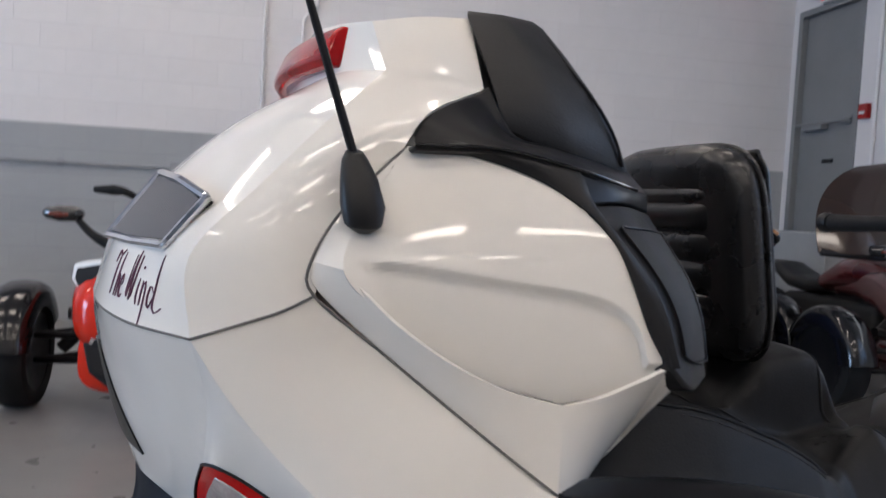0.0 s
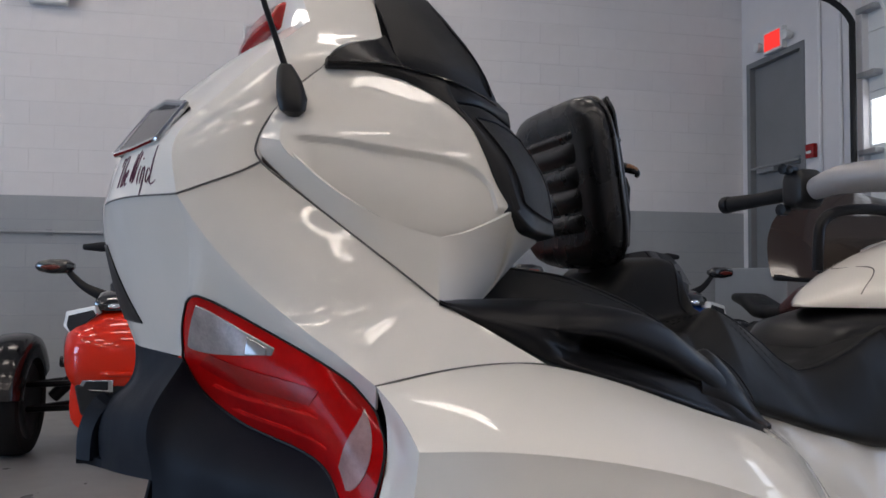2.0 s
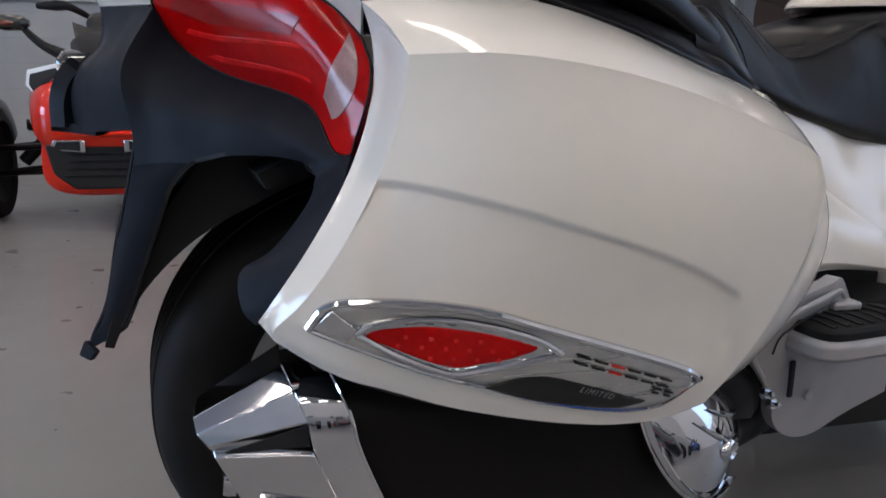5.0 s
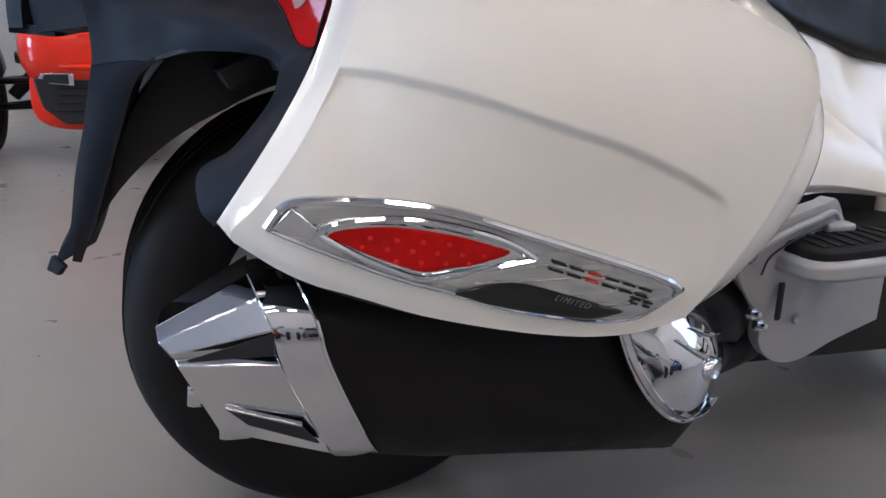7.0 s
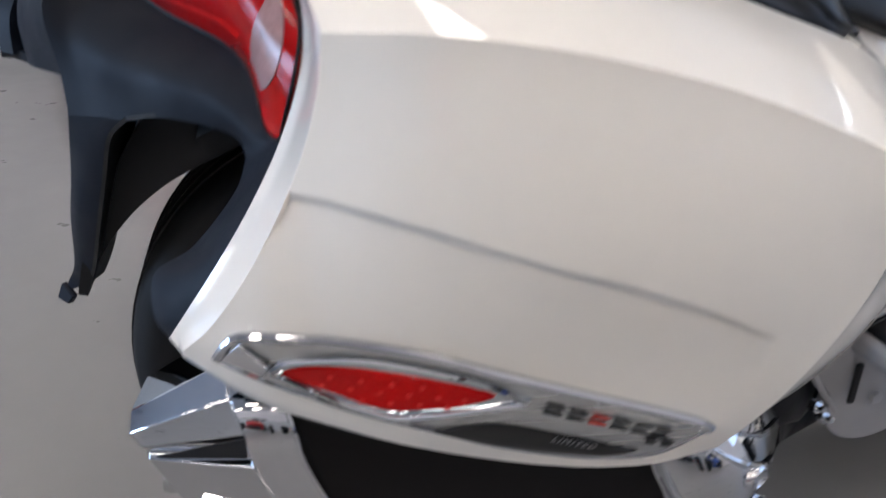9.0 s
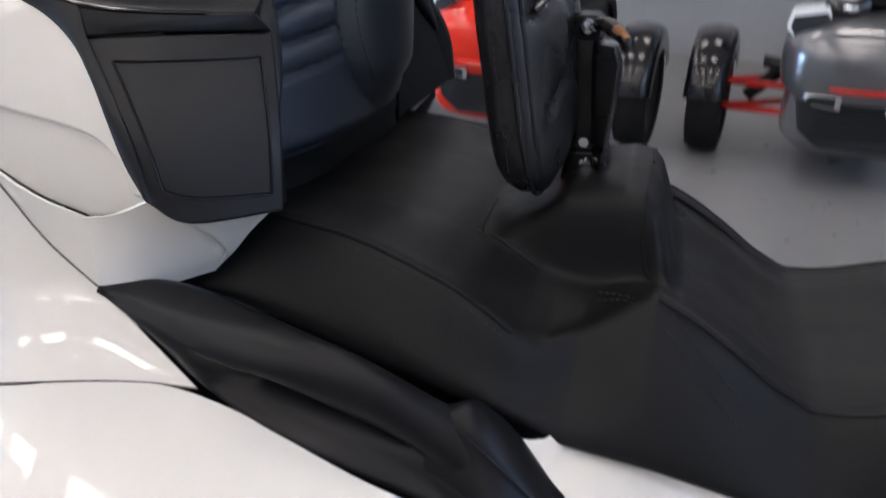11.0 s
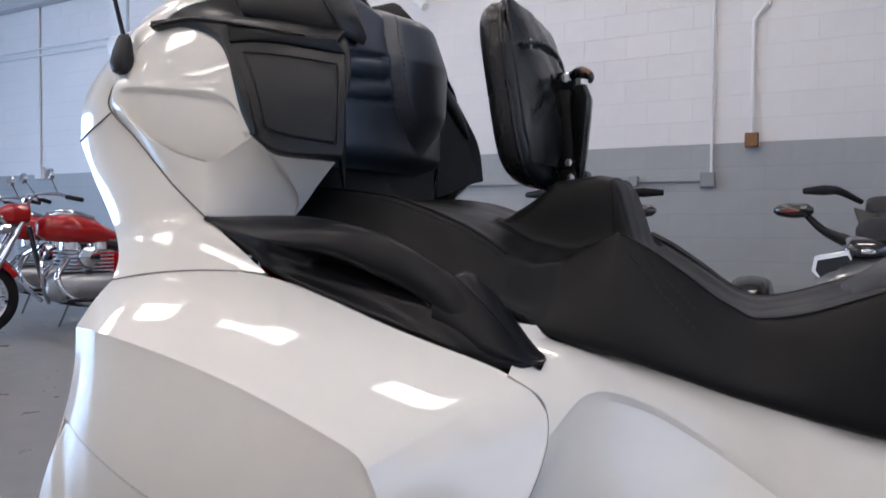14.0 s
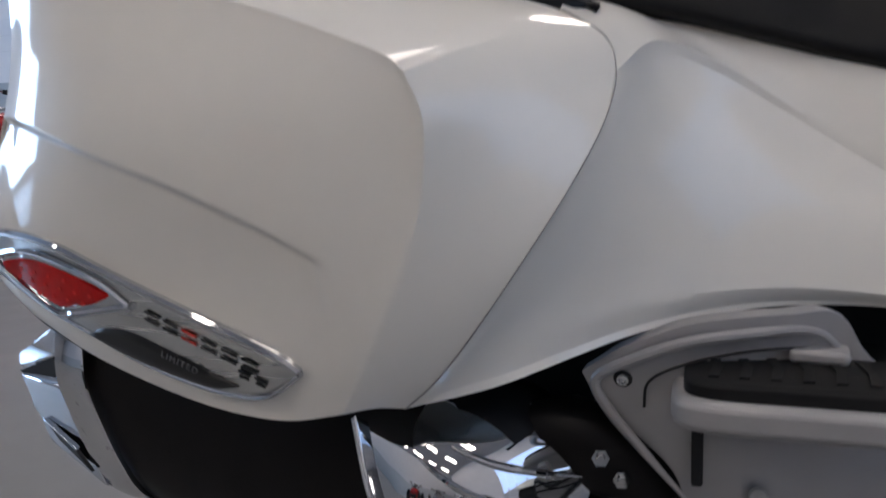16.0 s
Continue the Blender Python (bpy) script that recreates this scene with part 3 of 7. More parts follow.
lid_brow = coons(STEP, [(-0.034, -0.212, 1.30), (-0.055, -0.16, 1.307), (-0.075, -0.10, 1.312), centre(-0.085, 1.316)], [FOLD[-1], (-0.034, -0.212, 1.30)], [STEP[-1], centre(-0.085, 1.316)], 24, 6)
lid_top = coons([(-0.034, -0.212, 1.30), (-0.075, -0.10, 1.312), centre(-0.085, 1.316)], [(0.054, -0.205, 1.312), (0.06, -0.10, 1.324), centre(0.07, 1.327)],
                [(-0.034, -0.212, 1.30), (0.01, -0.208, 1.309), (0.054, -0.205, 1.312)], [centre(-0.085, 1.316), centre(0, 1.33), centre(0.07, 1.327)], 16, 14)
half = [lid_side, lid_cap, lid_text, lid_rear, lid_brow, lid_top]


def mirrored(g):
    return np.array([[mir(p) for p in row] for row in g])[:, ::-1]


lid_bm = skin([g for g in half] + [mirrored(g) for g in half], 0.003, (-0.5, 0, 0.6), 0.002)
trunk = part("trunk_lid", lid_bm, PEARL, trike, "pearl white trunk lid with a pinstriped script on its back", 0.0035, 24, 3)
# script across the lid's back
script_face = BVHTree.FromPolygons([tuple(p) for p in lid_text.reshape(-1, 3)], [(r * 25 + c, r * 25 + c + 1, (r + 1) * 25 + c + 1, (r + 1) * 25 + c) for r in range(KE) for c in range(24)])


STROKES = {"T": (((-0.15, 0.72), (0.05, 1.0), (0.3, 0.9), (0.6, 1.04)), ((0.3, 0.92), (0.2, 0.5), (0.08, 0.0))),
           "h": (((0.25, 1.0), (0.1, 0.5), (0.0, 0.0)), ((0.04, 0.25), (0.2, 0.5), (0.3, 0.38), (0.24, 0.0))),
           "e": (((0.05, 0.26), (0.28, 0.34), (0.22, 0.52), (0.06, 0.4), (0.06, 0.12), (0.2, 0.0), (0.36, 0.1)),),
           "W": (((0.2, 1.0), (0.05, 0.3), (0.06, 0.0), (0.3, 0.6), (0.5, 1.1)), ((0.5, 1.1), (0.36, 0.4), (0.4, 0.0), (0.6, 0.5), (0.76, 1.0))),
           "i": (((0.15, 0.55), (0.04, 0.2), (0.1, 0.0)), ((0.26, 0.74), (0.29, 0.80))),
           "n": (((0.06, 0.52), (0.0, 0.0)), ((0.02, 0.28), (0.2, 0.52), (0.28, 0.38), (0.18, -0.38))),
           "d": (((0.4, 0.32), (0.2, 0.46), (0.04, 0.2), (0.14, 0.0), (0.36, 0.22)), ((0.76, 1.12), (0.52, 0.5), (0.38, 0.06), (0.55, -0.06), (0.86, 0.06)))}


def script(text, a, z, tall, wide):
    """Brush-painted letters laid on the lid's curved back, from the station a along its width."""
    path, top = spl(list(reversed(REARSEAM)), 60), spl(list(reversed(TEXTTOP)), 60)
    s = np.r_[0, np.cumsum(np.linalg.norm(np.diff(path, axis=0), axis=1))]
    bm = bmesh.new()
    for ch, gap in text:
        for stroke in STROKES[ch]:
            line = []
            for x, y in spl(stroke, 12):
                k = a + wide * x
                h = (z + tall * y - 1.04) / 0.06
                b0, b1 = [np.array([np.interp(k, s, c[:, i]) for i in range(3)]) for c in (path, top)]
                near = script_face.find_nearest(Vector(b0 + (b1 - b0) * h))
                out = near[1] if near[1].x < 0 else -near[1]
                line.append(V(*(near[0] + out * 0.0004)))
            piece = tube(line, [0.0004, 0.0008, 0.0009, 0.0006], 6, 12)
            me = bpy.data.meshes.new("stroke")
            piece.to_mesh(me)
            piece.free()
            bm.from_mesh(me)
            bpy.data.meshes.remove(me)
        a += wide * gap
    return bm


part("script_lettering", script((("T", 0.55), ("h", 0.45), ("e", 0.75), ("W", 0.85), ("i", 0.34), ("n", 0.44), ("d", 0.9)), 0.146, 1.054, 0.036, 0.0262), INK, trunk, "maroon hand-painted script lettering")
# chrome-framed lamps in the lid's back
for side in (0, 1):
    f = mir if side else (lambda p: V(*p))
    o = [(-0.256, -0.14, 1.099), (-0.224, -0.20, 1.098), (-0.188, -0.268, 1.100), (-0.156, -0.281, 1.138), (-0.185, -0.22, 1.152), (-0.212, -0.14, 1.158)]
    out = [f(p) for p in o]
    n = f((-0.8, -0.45, 0.55)) - f((0, 0, 0))
    out = [p - V(*n) * 0.006 for p in out]
    lamp = part("rear_lamp", slab(out, n, 0.010), SATIN, trunk, "chrome-framed smoked lamp", 0.004)
    c = np.mean(out, axis=0)
    part("lens", slab([c + (p - c) * 0.93 + V(*n) * 0.004 for p in out], n, 0.008), SMOKELENS, lamp, "smoked dark lens", 0.002)
    rim = []
    for p, q in zip(out, out[1:] + out[:1]):
        rim += [p + (q - p) * k + V(*n) * 0.010 for k in (0.04, 0.35, 0.65, 0.96)]
    part("chrome_frame", tube(rim + rim[:1], 0.0038, 8, 96), CHROME, lamp, "chrome frame")
# high brake lamp
sec = []
for k in np.linspace(0, 1, 17):
    b0, b1 = [V(*p) * (1 - k) + mir(p) * k + V(-0.026 * math.sin(math.pi * k) ** 0.8, 0, 0) for p in ((-0.058, -0.186, 1.262), (-0.052, -0.172, 1.300))]
    sec.append([b0 + V(0.01, 0, 0), b0 + V(-0.006, -0.002, 0), b0 + V(-0.014, -0.002, 0.010), b1 + V(-0.012, -0.002, -0.004), b1 + V(-0.004, -0.001, 0.003), b1 + V(0.012, 0, 0)])
part("brake_lamp", loft(sec), DARKRED, trunk, "dark red high brake lamp", 0.003)

# trunk lower body: side, and the rounded rear
low_side = coons(BAGTOP, LIDSEAM, CREASE[::-1], [*GRABEDGE[:1], *DARKEDGE[1:2], DARKEDGE[0], *DIAG[::-1][1:]], 40, 72, 0.004)
R1E = [RS, V(-0.154, -0.288, 0.982), V(*TAILTOP[0]), V(-0.166, -0.19, 0.852)]
REARLOW = [(-0.166, -0.19, 0.852), (-0.228, -0.09, 0.856), centre(-0.247, 0.858)]
rear_face = coons(REARLOW, REARSEAM, R1E[::-1], [REARLOW[-1], centre(-0.272, 0.93), centre(-0.288, 1.0), REARSEAM[-1]], 24, 48)
rear_strip = coons(TAILTOP, CREASE, [TAILTOP[0], (-0.154, -0.288, 0.982), RS], [TAILTOP[-1], CREASE[-1]], 72, 24, 0.003, (-1, -1, 0))
lowbody = part("trunk_body", skin([low_side, rear_strip, rear_face, mirrored(rear_face), mirrored(rear_strip), mirrored(low_side)], 0.003, (-0.4, 0, 0.1), 0.001),
               PEARL, trike, "pearl white lower trunk body", 0.003, 24, 3)
# open joints between the panels
part("panel_joint", tube([V(*p) + V(0, -0.0004, 0) for p in LIDSEAM], 0.0012, 6, 40), JOINT, lowbody)
part("panel_joint", tube([V(*p) + V(0, -0.0004, 0) for p in REARSEAM[:4]], 0.0010, 6, 40), JOINT, lowbody)
part("panel_joint", tube([V(0.064, -0.232, 1.246), V(-0.015, -0.301, 1.183), V(-0.06, -0.318, 1.135), V(-0.081, -0.3265, 1.097), *[V(*p) + V(-0.0006, -0.0005, 0) for p in DIAG]], 0.0011, 6, 90), JOINT, lowbody)
part("panel_joint", tube([V(*p) + V(-0.0008, -0.0006, 0.0006) for p in BAGTOP], 0.0008, 6, 40), JOINT, lowbody)

# trunk side panel in three facets
A0, BT, CT = V(-0.058, -0.341, 1.094), V(0.116, -0.336, 0.994), V(0.199, -0.339, 1.024)
TIP, PB, PTL = V(0.262, -0.25, 0.998), V(0.18, -0.25, 0.915), V(-0.010, -0.301, 1.188)
C2A = fair([(0.13, -0.321, 1.145), (0.102, -0.314, 1.163), (0.060, -0.310, 1.177), (0.019, -0.306, 1.186), PTL], 3)
C2B = fair([CT, (0.180, -0.338, 1.056), (0.165, -0.334, 1.094), (0.149, -0.329, 1.125), (0.13, -0.321, 1.145)], 3)
LOWL = fair([A0, (-0.014, -0.345, 1.052), (0.035, -0.345, 1.022), (0.085, -0.339, 1.001), BT], 3)
LOWR = [BT, (0.145, -0.336, 1.0), (0.175, -0.337, 1.012), CT]
main = coons([PTL, (-0.04, -0.322, 1.142), *LOWL], C2B[::-1], C2A[::-1], LOWR, 110, 90, 0.006)


def smooth(t):
    t = np.clip(t, 0, 1)
    return t * t * (3 - 2 * t)


RECESS = spl([(-0.05, 1.103), (0.0, 1.10), (0.05, 1.093), (0.114, 1.085), (0.15, 1.076), (0.172, 1.058), (0.182, 1.03)], 40)
zc = np.interp(main[..., 0], RECESS[:, 0], RECESS[:, 1])
main[..., 1] += 0.0065 * smooth((zc - main[..., 2]) / 0.009) * smooth((main[..., 0] + 0.055) / 0.03)
strip = coons([(-0.079, -0.327, 1.098), (-0.076, -0.326, 1.078), *DIAG[1:]], LOWL, [(-0.079, -0.327, 1.098), A0], [DIAG[-1], BT], 90, 12)
wedge = coons([DIAG[-1], (0.15, -0.298, 0.914), PB], [BT, *LOWR[1:]], [DIAG[-1], BT], [PB, (0.205, -0.262, 0.955), CT], 90, 12)
wedge2 = coons([PB, (0.205, -0.247, 0.94), (0.229, -0.247, 0.967), TIP], [PB, (0.205, -0.262, 0.955), CT], [PB, PB + V(0, 0, 0.0001)], [TIP, (0.22, -0.318, 1.007), CT], 12, 20)
nose = coons([(-0.079, -0.327, 1.098), (-0.058, -0.324, 1.137), PTL], [A0, (-0.04, -0.322, 1.142), PTL + V(0, 0, 0.0001)], [(-0.079, -0.327, 1.098), A0], [PTL, PTL + V(0, 0, 0.0001)], 40, 6)
part("trunk_side_panel", skin([main, strip, wedge, wedge2, nose], 0.003, (0, -1, 0.1), 0.0007), PEARL, trike, "pearl white sculpted side panel", 0.004, 22, 3)

part("inner_liner", skin([main[::6, ::6] + V(0, 0.006, 0), ], 0.002, (0, -1, 0)), PEARL, trike)

# tail lamp
tail = part("tail_lamp", skin([coons(TAILLOW, TAILTOP, [TAILLOW[0], (-0.167, -0.215, 0.89), TAILTOP[0]], [TAILLOW[-1], (0.042, -0.412, 0.75), (0.048, -0.402, 0.785), TAILTOP[-1]], 30, 20, 0.014, (-1, -1, 0))], 0.012, (-1, -1, 0)),
            REDLENS, trike, "red tail lamp with clear reversing sections", 0.004, 30, 3)
tl = coons(TAILLOW, TAILTOP, [TAILLOW[0], (-0.167, -0.215, 0.89), TAILTOP[0]], [TAILLOW[-1], (0.042, -0.412, 0.75), (0.048, -0.402, 0.785), TAILTOP[-1]], 30, 20, 0.0155, (-1, -1, 0))


def sub(grid, corners, nu=14, nv=10, lift=0.0008, d=(-0.7, -0.7, 0)):
    """A four-cornered piece of a grid, in its own u and v from 0 to 1."""
    nv0, nu0 = grid.shape[0] - 1, grid.shape[1] - 1
    out = np.zeros((nv + 1, nu + 1, 3))
    for r in range(nv + 1):
        for c in range(nu + 1):
            a, b = c / nu, r / nv
            uv = (1 - a) * (1 - b) * V(*corners[0]) + a * (1 - b) * V(*corners[1]) + a * b * V(*corners[2]) + (1 - a) * b * V(*corners[3])
            x, y = uv[0] * nu0, uv[1] * nv0
            i, j = min(int(x), nu0 - 1), min(int(y), nv0 - 1)
            fx, fy = x - i, y - j
            out[r, c] = (grid[j, i] * (1 - fx) + grid[j, i + 1] * fx) * (1 - fy) + (grid[j + 1, i] * (1 - fx) + grid[j + 1, i + 1] * fx) * fy + lift * V(*d)
    return out


holder = sub(rear_face, [(0.58, 0.19), (1.0, 0.19), (1.0, 0.74), (0.93, 0.74)], lift=0.002, d=(-0.95, -0.3, 0))
part("plate_holder", skin([holder, mirrored(holder)], 0.004, (-1, 0, 0)), SATIN, lowbody, "black plate holder", 0.0, 50)
part("clear_section", skin([sub(tl, [(0.06, 0.36), (0.49, 0.80), (0.50, 0.88), (0.12, 0.90)])], 0.002, (-1, -1, 0)), CLEAR, tail, "clear reversing section", 0.001)
leaf = np.zeros((17, 9, 3))
for r in range(17):
    k = r / 16
    mid_u, half_u = 0.845 + 0.085 * k ** 0.7, 0.004 + 0.058 * math.sin(math.pi * min(1.0, 0.12 + 0.88 * k)) ** 0.8 * (1 - 0.45 * k)
    for q in range(9):
        at_uv = (mid_u + half_u * (q / 4 - 1), 0.20 + 0.66 * k - 0.03 * (q / 4 - 1))
        leaf[r, q] = sub(tl, [at_uv] * 4, 1, 1)[0, 0]
part("clear_section", skin([leaf], 0.002, (-1, -1, 0)), PALELENS, tail, "pale side section", 0.001)
# bright streaks and the darker zone of the lens, painted on as thin red pieces
for q, m in (([(0.20, 0.19), (0.70, 0.45), (0.70, 0.475), (0.22, 0.245)], BRIGHTRED), ([(0.28, 0.08), (0.74, 0.22), (0.74, 0.245), (0.33, 0.14)], BRIGHTRED), ([(0.14, 0.30), (0.66, 0.52), (0.70, 0.70), (0.20, 0.50)], DARKRED)):
    part("reflector_facet", skin([sub(tl, q, lift=0.0003)], 0.001, (-1, -1, 0)), m, tail)
part("bulb", skin([sub(tl, [(0.38, 0.70), (0.47, 0.78), (0.47, 0.86), (0.38, 0.86)], lift=0.0028)], 0.001, (-1, -1, 0)), CHROME, tail, "bright bulb reflector", 0.001)
lamp_edge = [*spl(TAILTOP, 16), *spl([TAILTOP[-1], (0.048, -0.402, 0.785), (0.042, -0.412, 0.75), TAILLOW[-1]], 8)[1:], *spl(TAILLOW, 16)[::-1][1:], *spl([TAILLOW[0], (-0.167, -0.215, 0.89), TAILTOP[0]], 6)[1:]]
part("lamp_rim", tube([V(*p) + V(-0.0005, -0.0005, 0) for p in lamp_edge], 0.0014, 8, 160), SATIN, tail)

# saddlebag
SH = fair([(0.067, -0.488, 0.794), (0.116, -0.507, 0.797), (0.183, -0.518, 0.792), (0.265, -0.519, 0.780), (0.337, -0.514, 0.760), (0.403, -0.508, 0.738), (0.459, -0.501, 0.713), (0.497, -0.499, 0.692)], 4)
FRONTR = fair([(0.398, -0.468, 0.432), (0.425, -0.479, 0.474), (0.452, -0.487, 0.518), (0.470, -0.490, 0.562), (0.485, -0.492, 0.604), (0.496, -0.495, 0.64), (0.503, -0.497, 0.668), (0.497, -0.499, 0.692)], 3)
SEAM = fair([(0.434, -0.43, 0.429), (0.45, -0.435, 0.442), (0.484, -0.44, 0.478), (0.516, -0.445, 0.518), (0.547, -0.438, 0.564), (0.572, -0.42, 0.61), (0.587, -0.388, 0.651), (0.590, -0.35, 0.687), (0.583, -0.322, 0.72), (0.566, -0.317, 0.748), (0.54, -0.325, 0.758)], 5)
STRIPR = fair([(-0.054, -0.458, 0.545), (-0.032, -0.470, 0.571), (-0.014, -0.479, 0.593), (0.005, -0.485, 0.62), (0.022, -0.486, 0.651), (0.037, -0.483, 0.686), (0.053, -0.486, 0.72), (0.063, -0.488, 0.756), (0.067, -0.488, 0.794)], 4)
STRIPL = fair([(-0.068, -0.44, 0.548), (-0.058, -0.448, 0.566), (-0.036, -0.453, 0.594), (-0.014, -0.449, 0.629), (0.009, -0.44, 0.669), (0.029, -0.43, 0.705), (0.043, -0.416, 0.741), (0.050, -0.406, 0.778), (0.047, -0.402, 0.815), (0.037, -0.416, 0.843)], 4)
BOTTOM = fair([(-0.054, -0.446, 0.53), (-0.003, -0.46, 0.499), (0.038, -0.466, 0.482), (0.09, -0.471, 0.463), (0.15, -0.474, 0.447), (0.21, -0.475, 0.434), (0.27, -0.475, 0.425), (0.33, -0.473, 0.42), (0.37, -0.47, 0.423), (0.398, -0.468, 0.432)], 4)
CORNER = V(0.4835, -0.501, 0.6985)
SH = [*SH[:-2], V(0.462, -0.5005, 0.714), CORNER]
FRONTR = [*FRONTR[:-2], V(0.4955, -0.498, 0.664), CORNER]
outer_top = fair([*BAGTOP, *GRABEDGE[1:], SEAM[9], SEAM[8]], 6, 30)
inner = np.vstack([spl(SH, 150)[:-1], spl(FRONTR, 200)[::-1]])
outer = np.vstack([spl(outer_top, 168)[:-1], spl(SEAM[:9], 182)[::-1]])
rim_w = np.linspace(0, 1, 23)[:, None, None]
bag_rim = inner[None] * (1 - rim_w) + outer[None] * rim_w + V(0.0015, -0.002, 0.0035) * np.sin(np.pi * rim_w)
bag_side = coons(BOTTOM, SH, [BOTTOM[0], *STRIPR], FRONTR, 150, 200)
uu, vv = np.sin(np.pi * np.linspace(0, 1, 151))[None, :], np.sin(np.pi * np.linspace(0, 1, 201) ** 1.6)[:, None]
bag_side[..., 1] -= 0.021 * uu ** 0.9 * np.abs(vv) ** 1.4
SW = spl([(-0.100, 0.6935), (0.037, 0.6855), (0.080, 0.6815), (0.149, 0.6655), (0.228, 0.6405), (0.286, 0.6215), (0.356, 0.5915), (0.400, 0.5675), (0.550, 0.4875)], 60)
zs = np.interp(bag_side[..., 0], SW[:, 0], SW[:, 1])
below = smooth((zs - bag_side[..., 2] + 0.003) / 0.010) * smooth((0.412 - bag_side[..., 0]) / 0.02) * smooth((bag_side[..., 0] - 0.01) / 0.05) * smooth((bag_side[..., 2] - 0.45) / 0.12)
bag_side[..., 1] += 0.0065 * below
bag_strip = coons([STRIPL[0], BOTTOM[0]], [STRIPL[-1], (0.052, -0.436, 0.825), SH[0]], STRIPL, [BOTTOM[0], *STRIPR], 10, 200, 0.003, (-1, -1, 0))
bag_low = coons([STRIPL[0] + V(0.03, 0.10, 0), SEAM[0] + V(0, 0.12, 0)], [BOTTOM[0], *BOTTOM[1:]], [STRIPL[0] + V(0.03, 0.10, 0), BOTTOM[0]], [SEAM[0] + V(0, 0.12, 0), FRONTR[0]], 60, 6)
bag = part("saddlebag", skin([bag_rim, bag_side, bag_strip], 0.003, (0, -1, 0.2), 0.0005), PEARL, trike, "pearl white side case lid with a sweeping crease", 0.004, 27, 3)
part("case_floor", skin([bag_low], 0.003, (0, 0, -1)), PLASTIC, bag)
bag_tree = BVHTree.FromPolygons([tuple(p) for p in bag_side.reshape(-1, 3)], [(r * 151 + c, r * 151 + c + 1, (r + 1) * 151 + c + 1, (r + 1) * 151 + c) for r in range(200) for c in range(150)])


def on_bag(x, z, lift=0.0):
    hit = bag_tree.ray_cast(Vector((x, -1.0, z)), Vector((0, 1, 0)))
    return V(x, (hit[1 - 1].y if hit[0] else -0.47) - lift, z)


# chrome trim with the side lamp
TT = [(-0.024, 0.551), (-0.006, 0.573), (0.037, 0.577), (0.086, 0.574), (0.137, 0.565), (0.19, 0.547), (0.247, 0.527), (0.307, 0.505), (0.357, 0.484), (0.374, 0.472)]
TB = [(-0.024, 0.549), (0.002, 0.538), (0.036, 0.523), (0.086, 0.502), (0.139, 0.485), (0.194, 0.465), (0.252, 0.450), (0.30, 0.443), (0.337, 0.446), (0.374, 0.470)]


def lay_strip(top, bottom, n, m, lift, rim=0.0):
    """A plate that follows the saddlebag between two outline curves; its rim sinks by rim."""
    t, b = spl(top, n), spl(bottom, n)
    g = np.zeros((m + 1, n + 1, 3))
    for j in range(m + 1):
        for i in range(n + 1):
            w = j / m
            p = b[i] * (1 - w) + t[i] * w
            edge = min(w, 1 - w, i / n * 2, (1 - i / n) * 2)
            g[j, i] = on_bag(p[0], p[1], lift - rim * (1 - min(1, edge / 0.12)) ** 2)
    return g


trim = part("side_trim", skin([lay_strip(TT, TB, 60, 16, 0.0075, 0.006)], 0.006), BRUSHED, bag, "brushed chrome trim plate with a red lamp", 0.002, 30, 3)
facet = [on_bag(x, z, d) for x, z, d in ((-0.022, 0.550, 0.008), (-0.004, 0.571, 0.011), (0.017, 0.553, 0.014), (0.011, 0.541, 0.011))]
part("bevelled_end", skin([coons([facet[0], facet[3]], [facet[1], facet[2]], [facet[0], facet[1]], [facet[3], facet[2]], 6, 6)], 0.002), CHROME, trim, "", 0.001)
trim_rail = list(spl([on_bag(x, z, 0.0065) for x, z in TT], 40))
part("chrome_edge", tube(trim_rail, 0.0045, 8, 80), CHROME, trim)
trim_low = list(spl([on_bag(x, z, 0.0045) for x, z in TB], 40))
part("chrome_edge", tube(trim_low, 0.0025, 8, 80), CHROME, trim)
LT = [(0.018, 0.548), (0.035, 0.557), (0.084, 0.561), (0.135, 0.553), (0.183, 0.537), (0.212, 0.519)]
LB = [(0.018, 0.547), (0.059, 0.522), (0.105, 0.503), (0.135, 0.505), (0.165, 0.510), (0.212, 0.518)]
bez = part("lamp_bezel", skin([lay_strip(LT, LB, 40, 10, 0.0085, 0.003)], 0.004), CHROME, trim, "chrome lamp bezel", 0.0015)
LT2 = [(0.024, 0.547), (0.04, 0.552), (0.084, 0.555), (0.13, 0.548), (0.165, 0.537), (0.19, 0.527)]
LB2 = [(0.024, 0.546), (0.06, 0.526), (0.105, 0.508), (0.135, 0.511), (0.16, 0.515), (0.19, 0.526)]
for curve in (LT, LB):
    part("bezel_rim", tube(list(spl([on_bag(x, z, 0.0092) for x, z in curve], 30)), 0.0036, 8, 60), CHROME, bez)
lens = part("lamp_lens", skin([lay_strip(LT2, LB2, 40, 12, 0.0105, 0.004)], 0.004), REDLENS, trim, "glossy red lamp lens", 0.001)
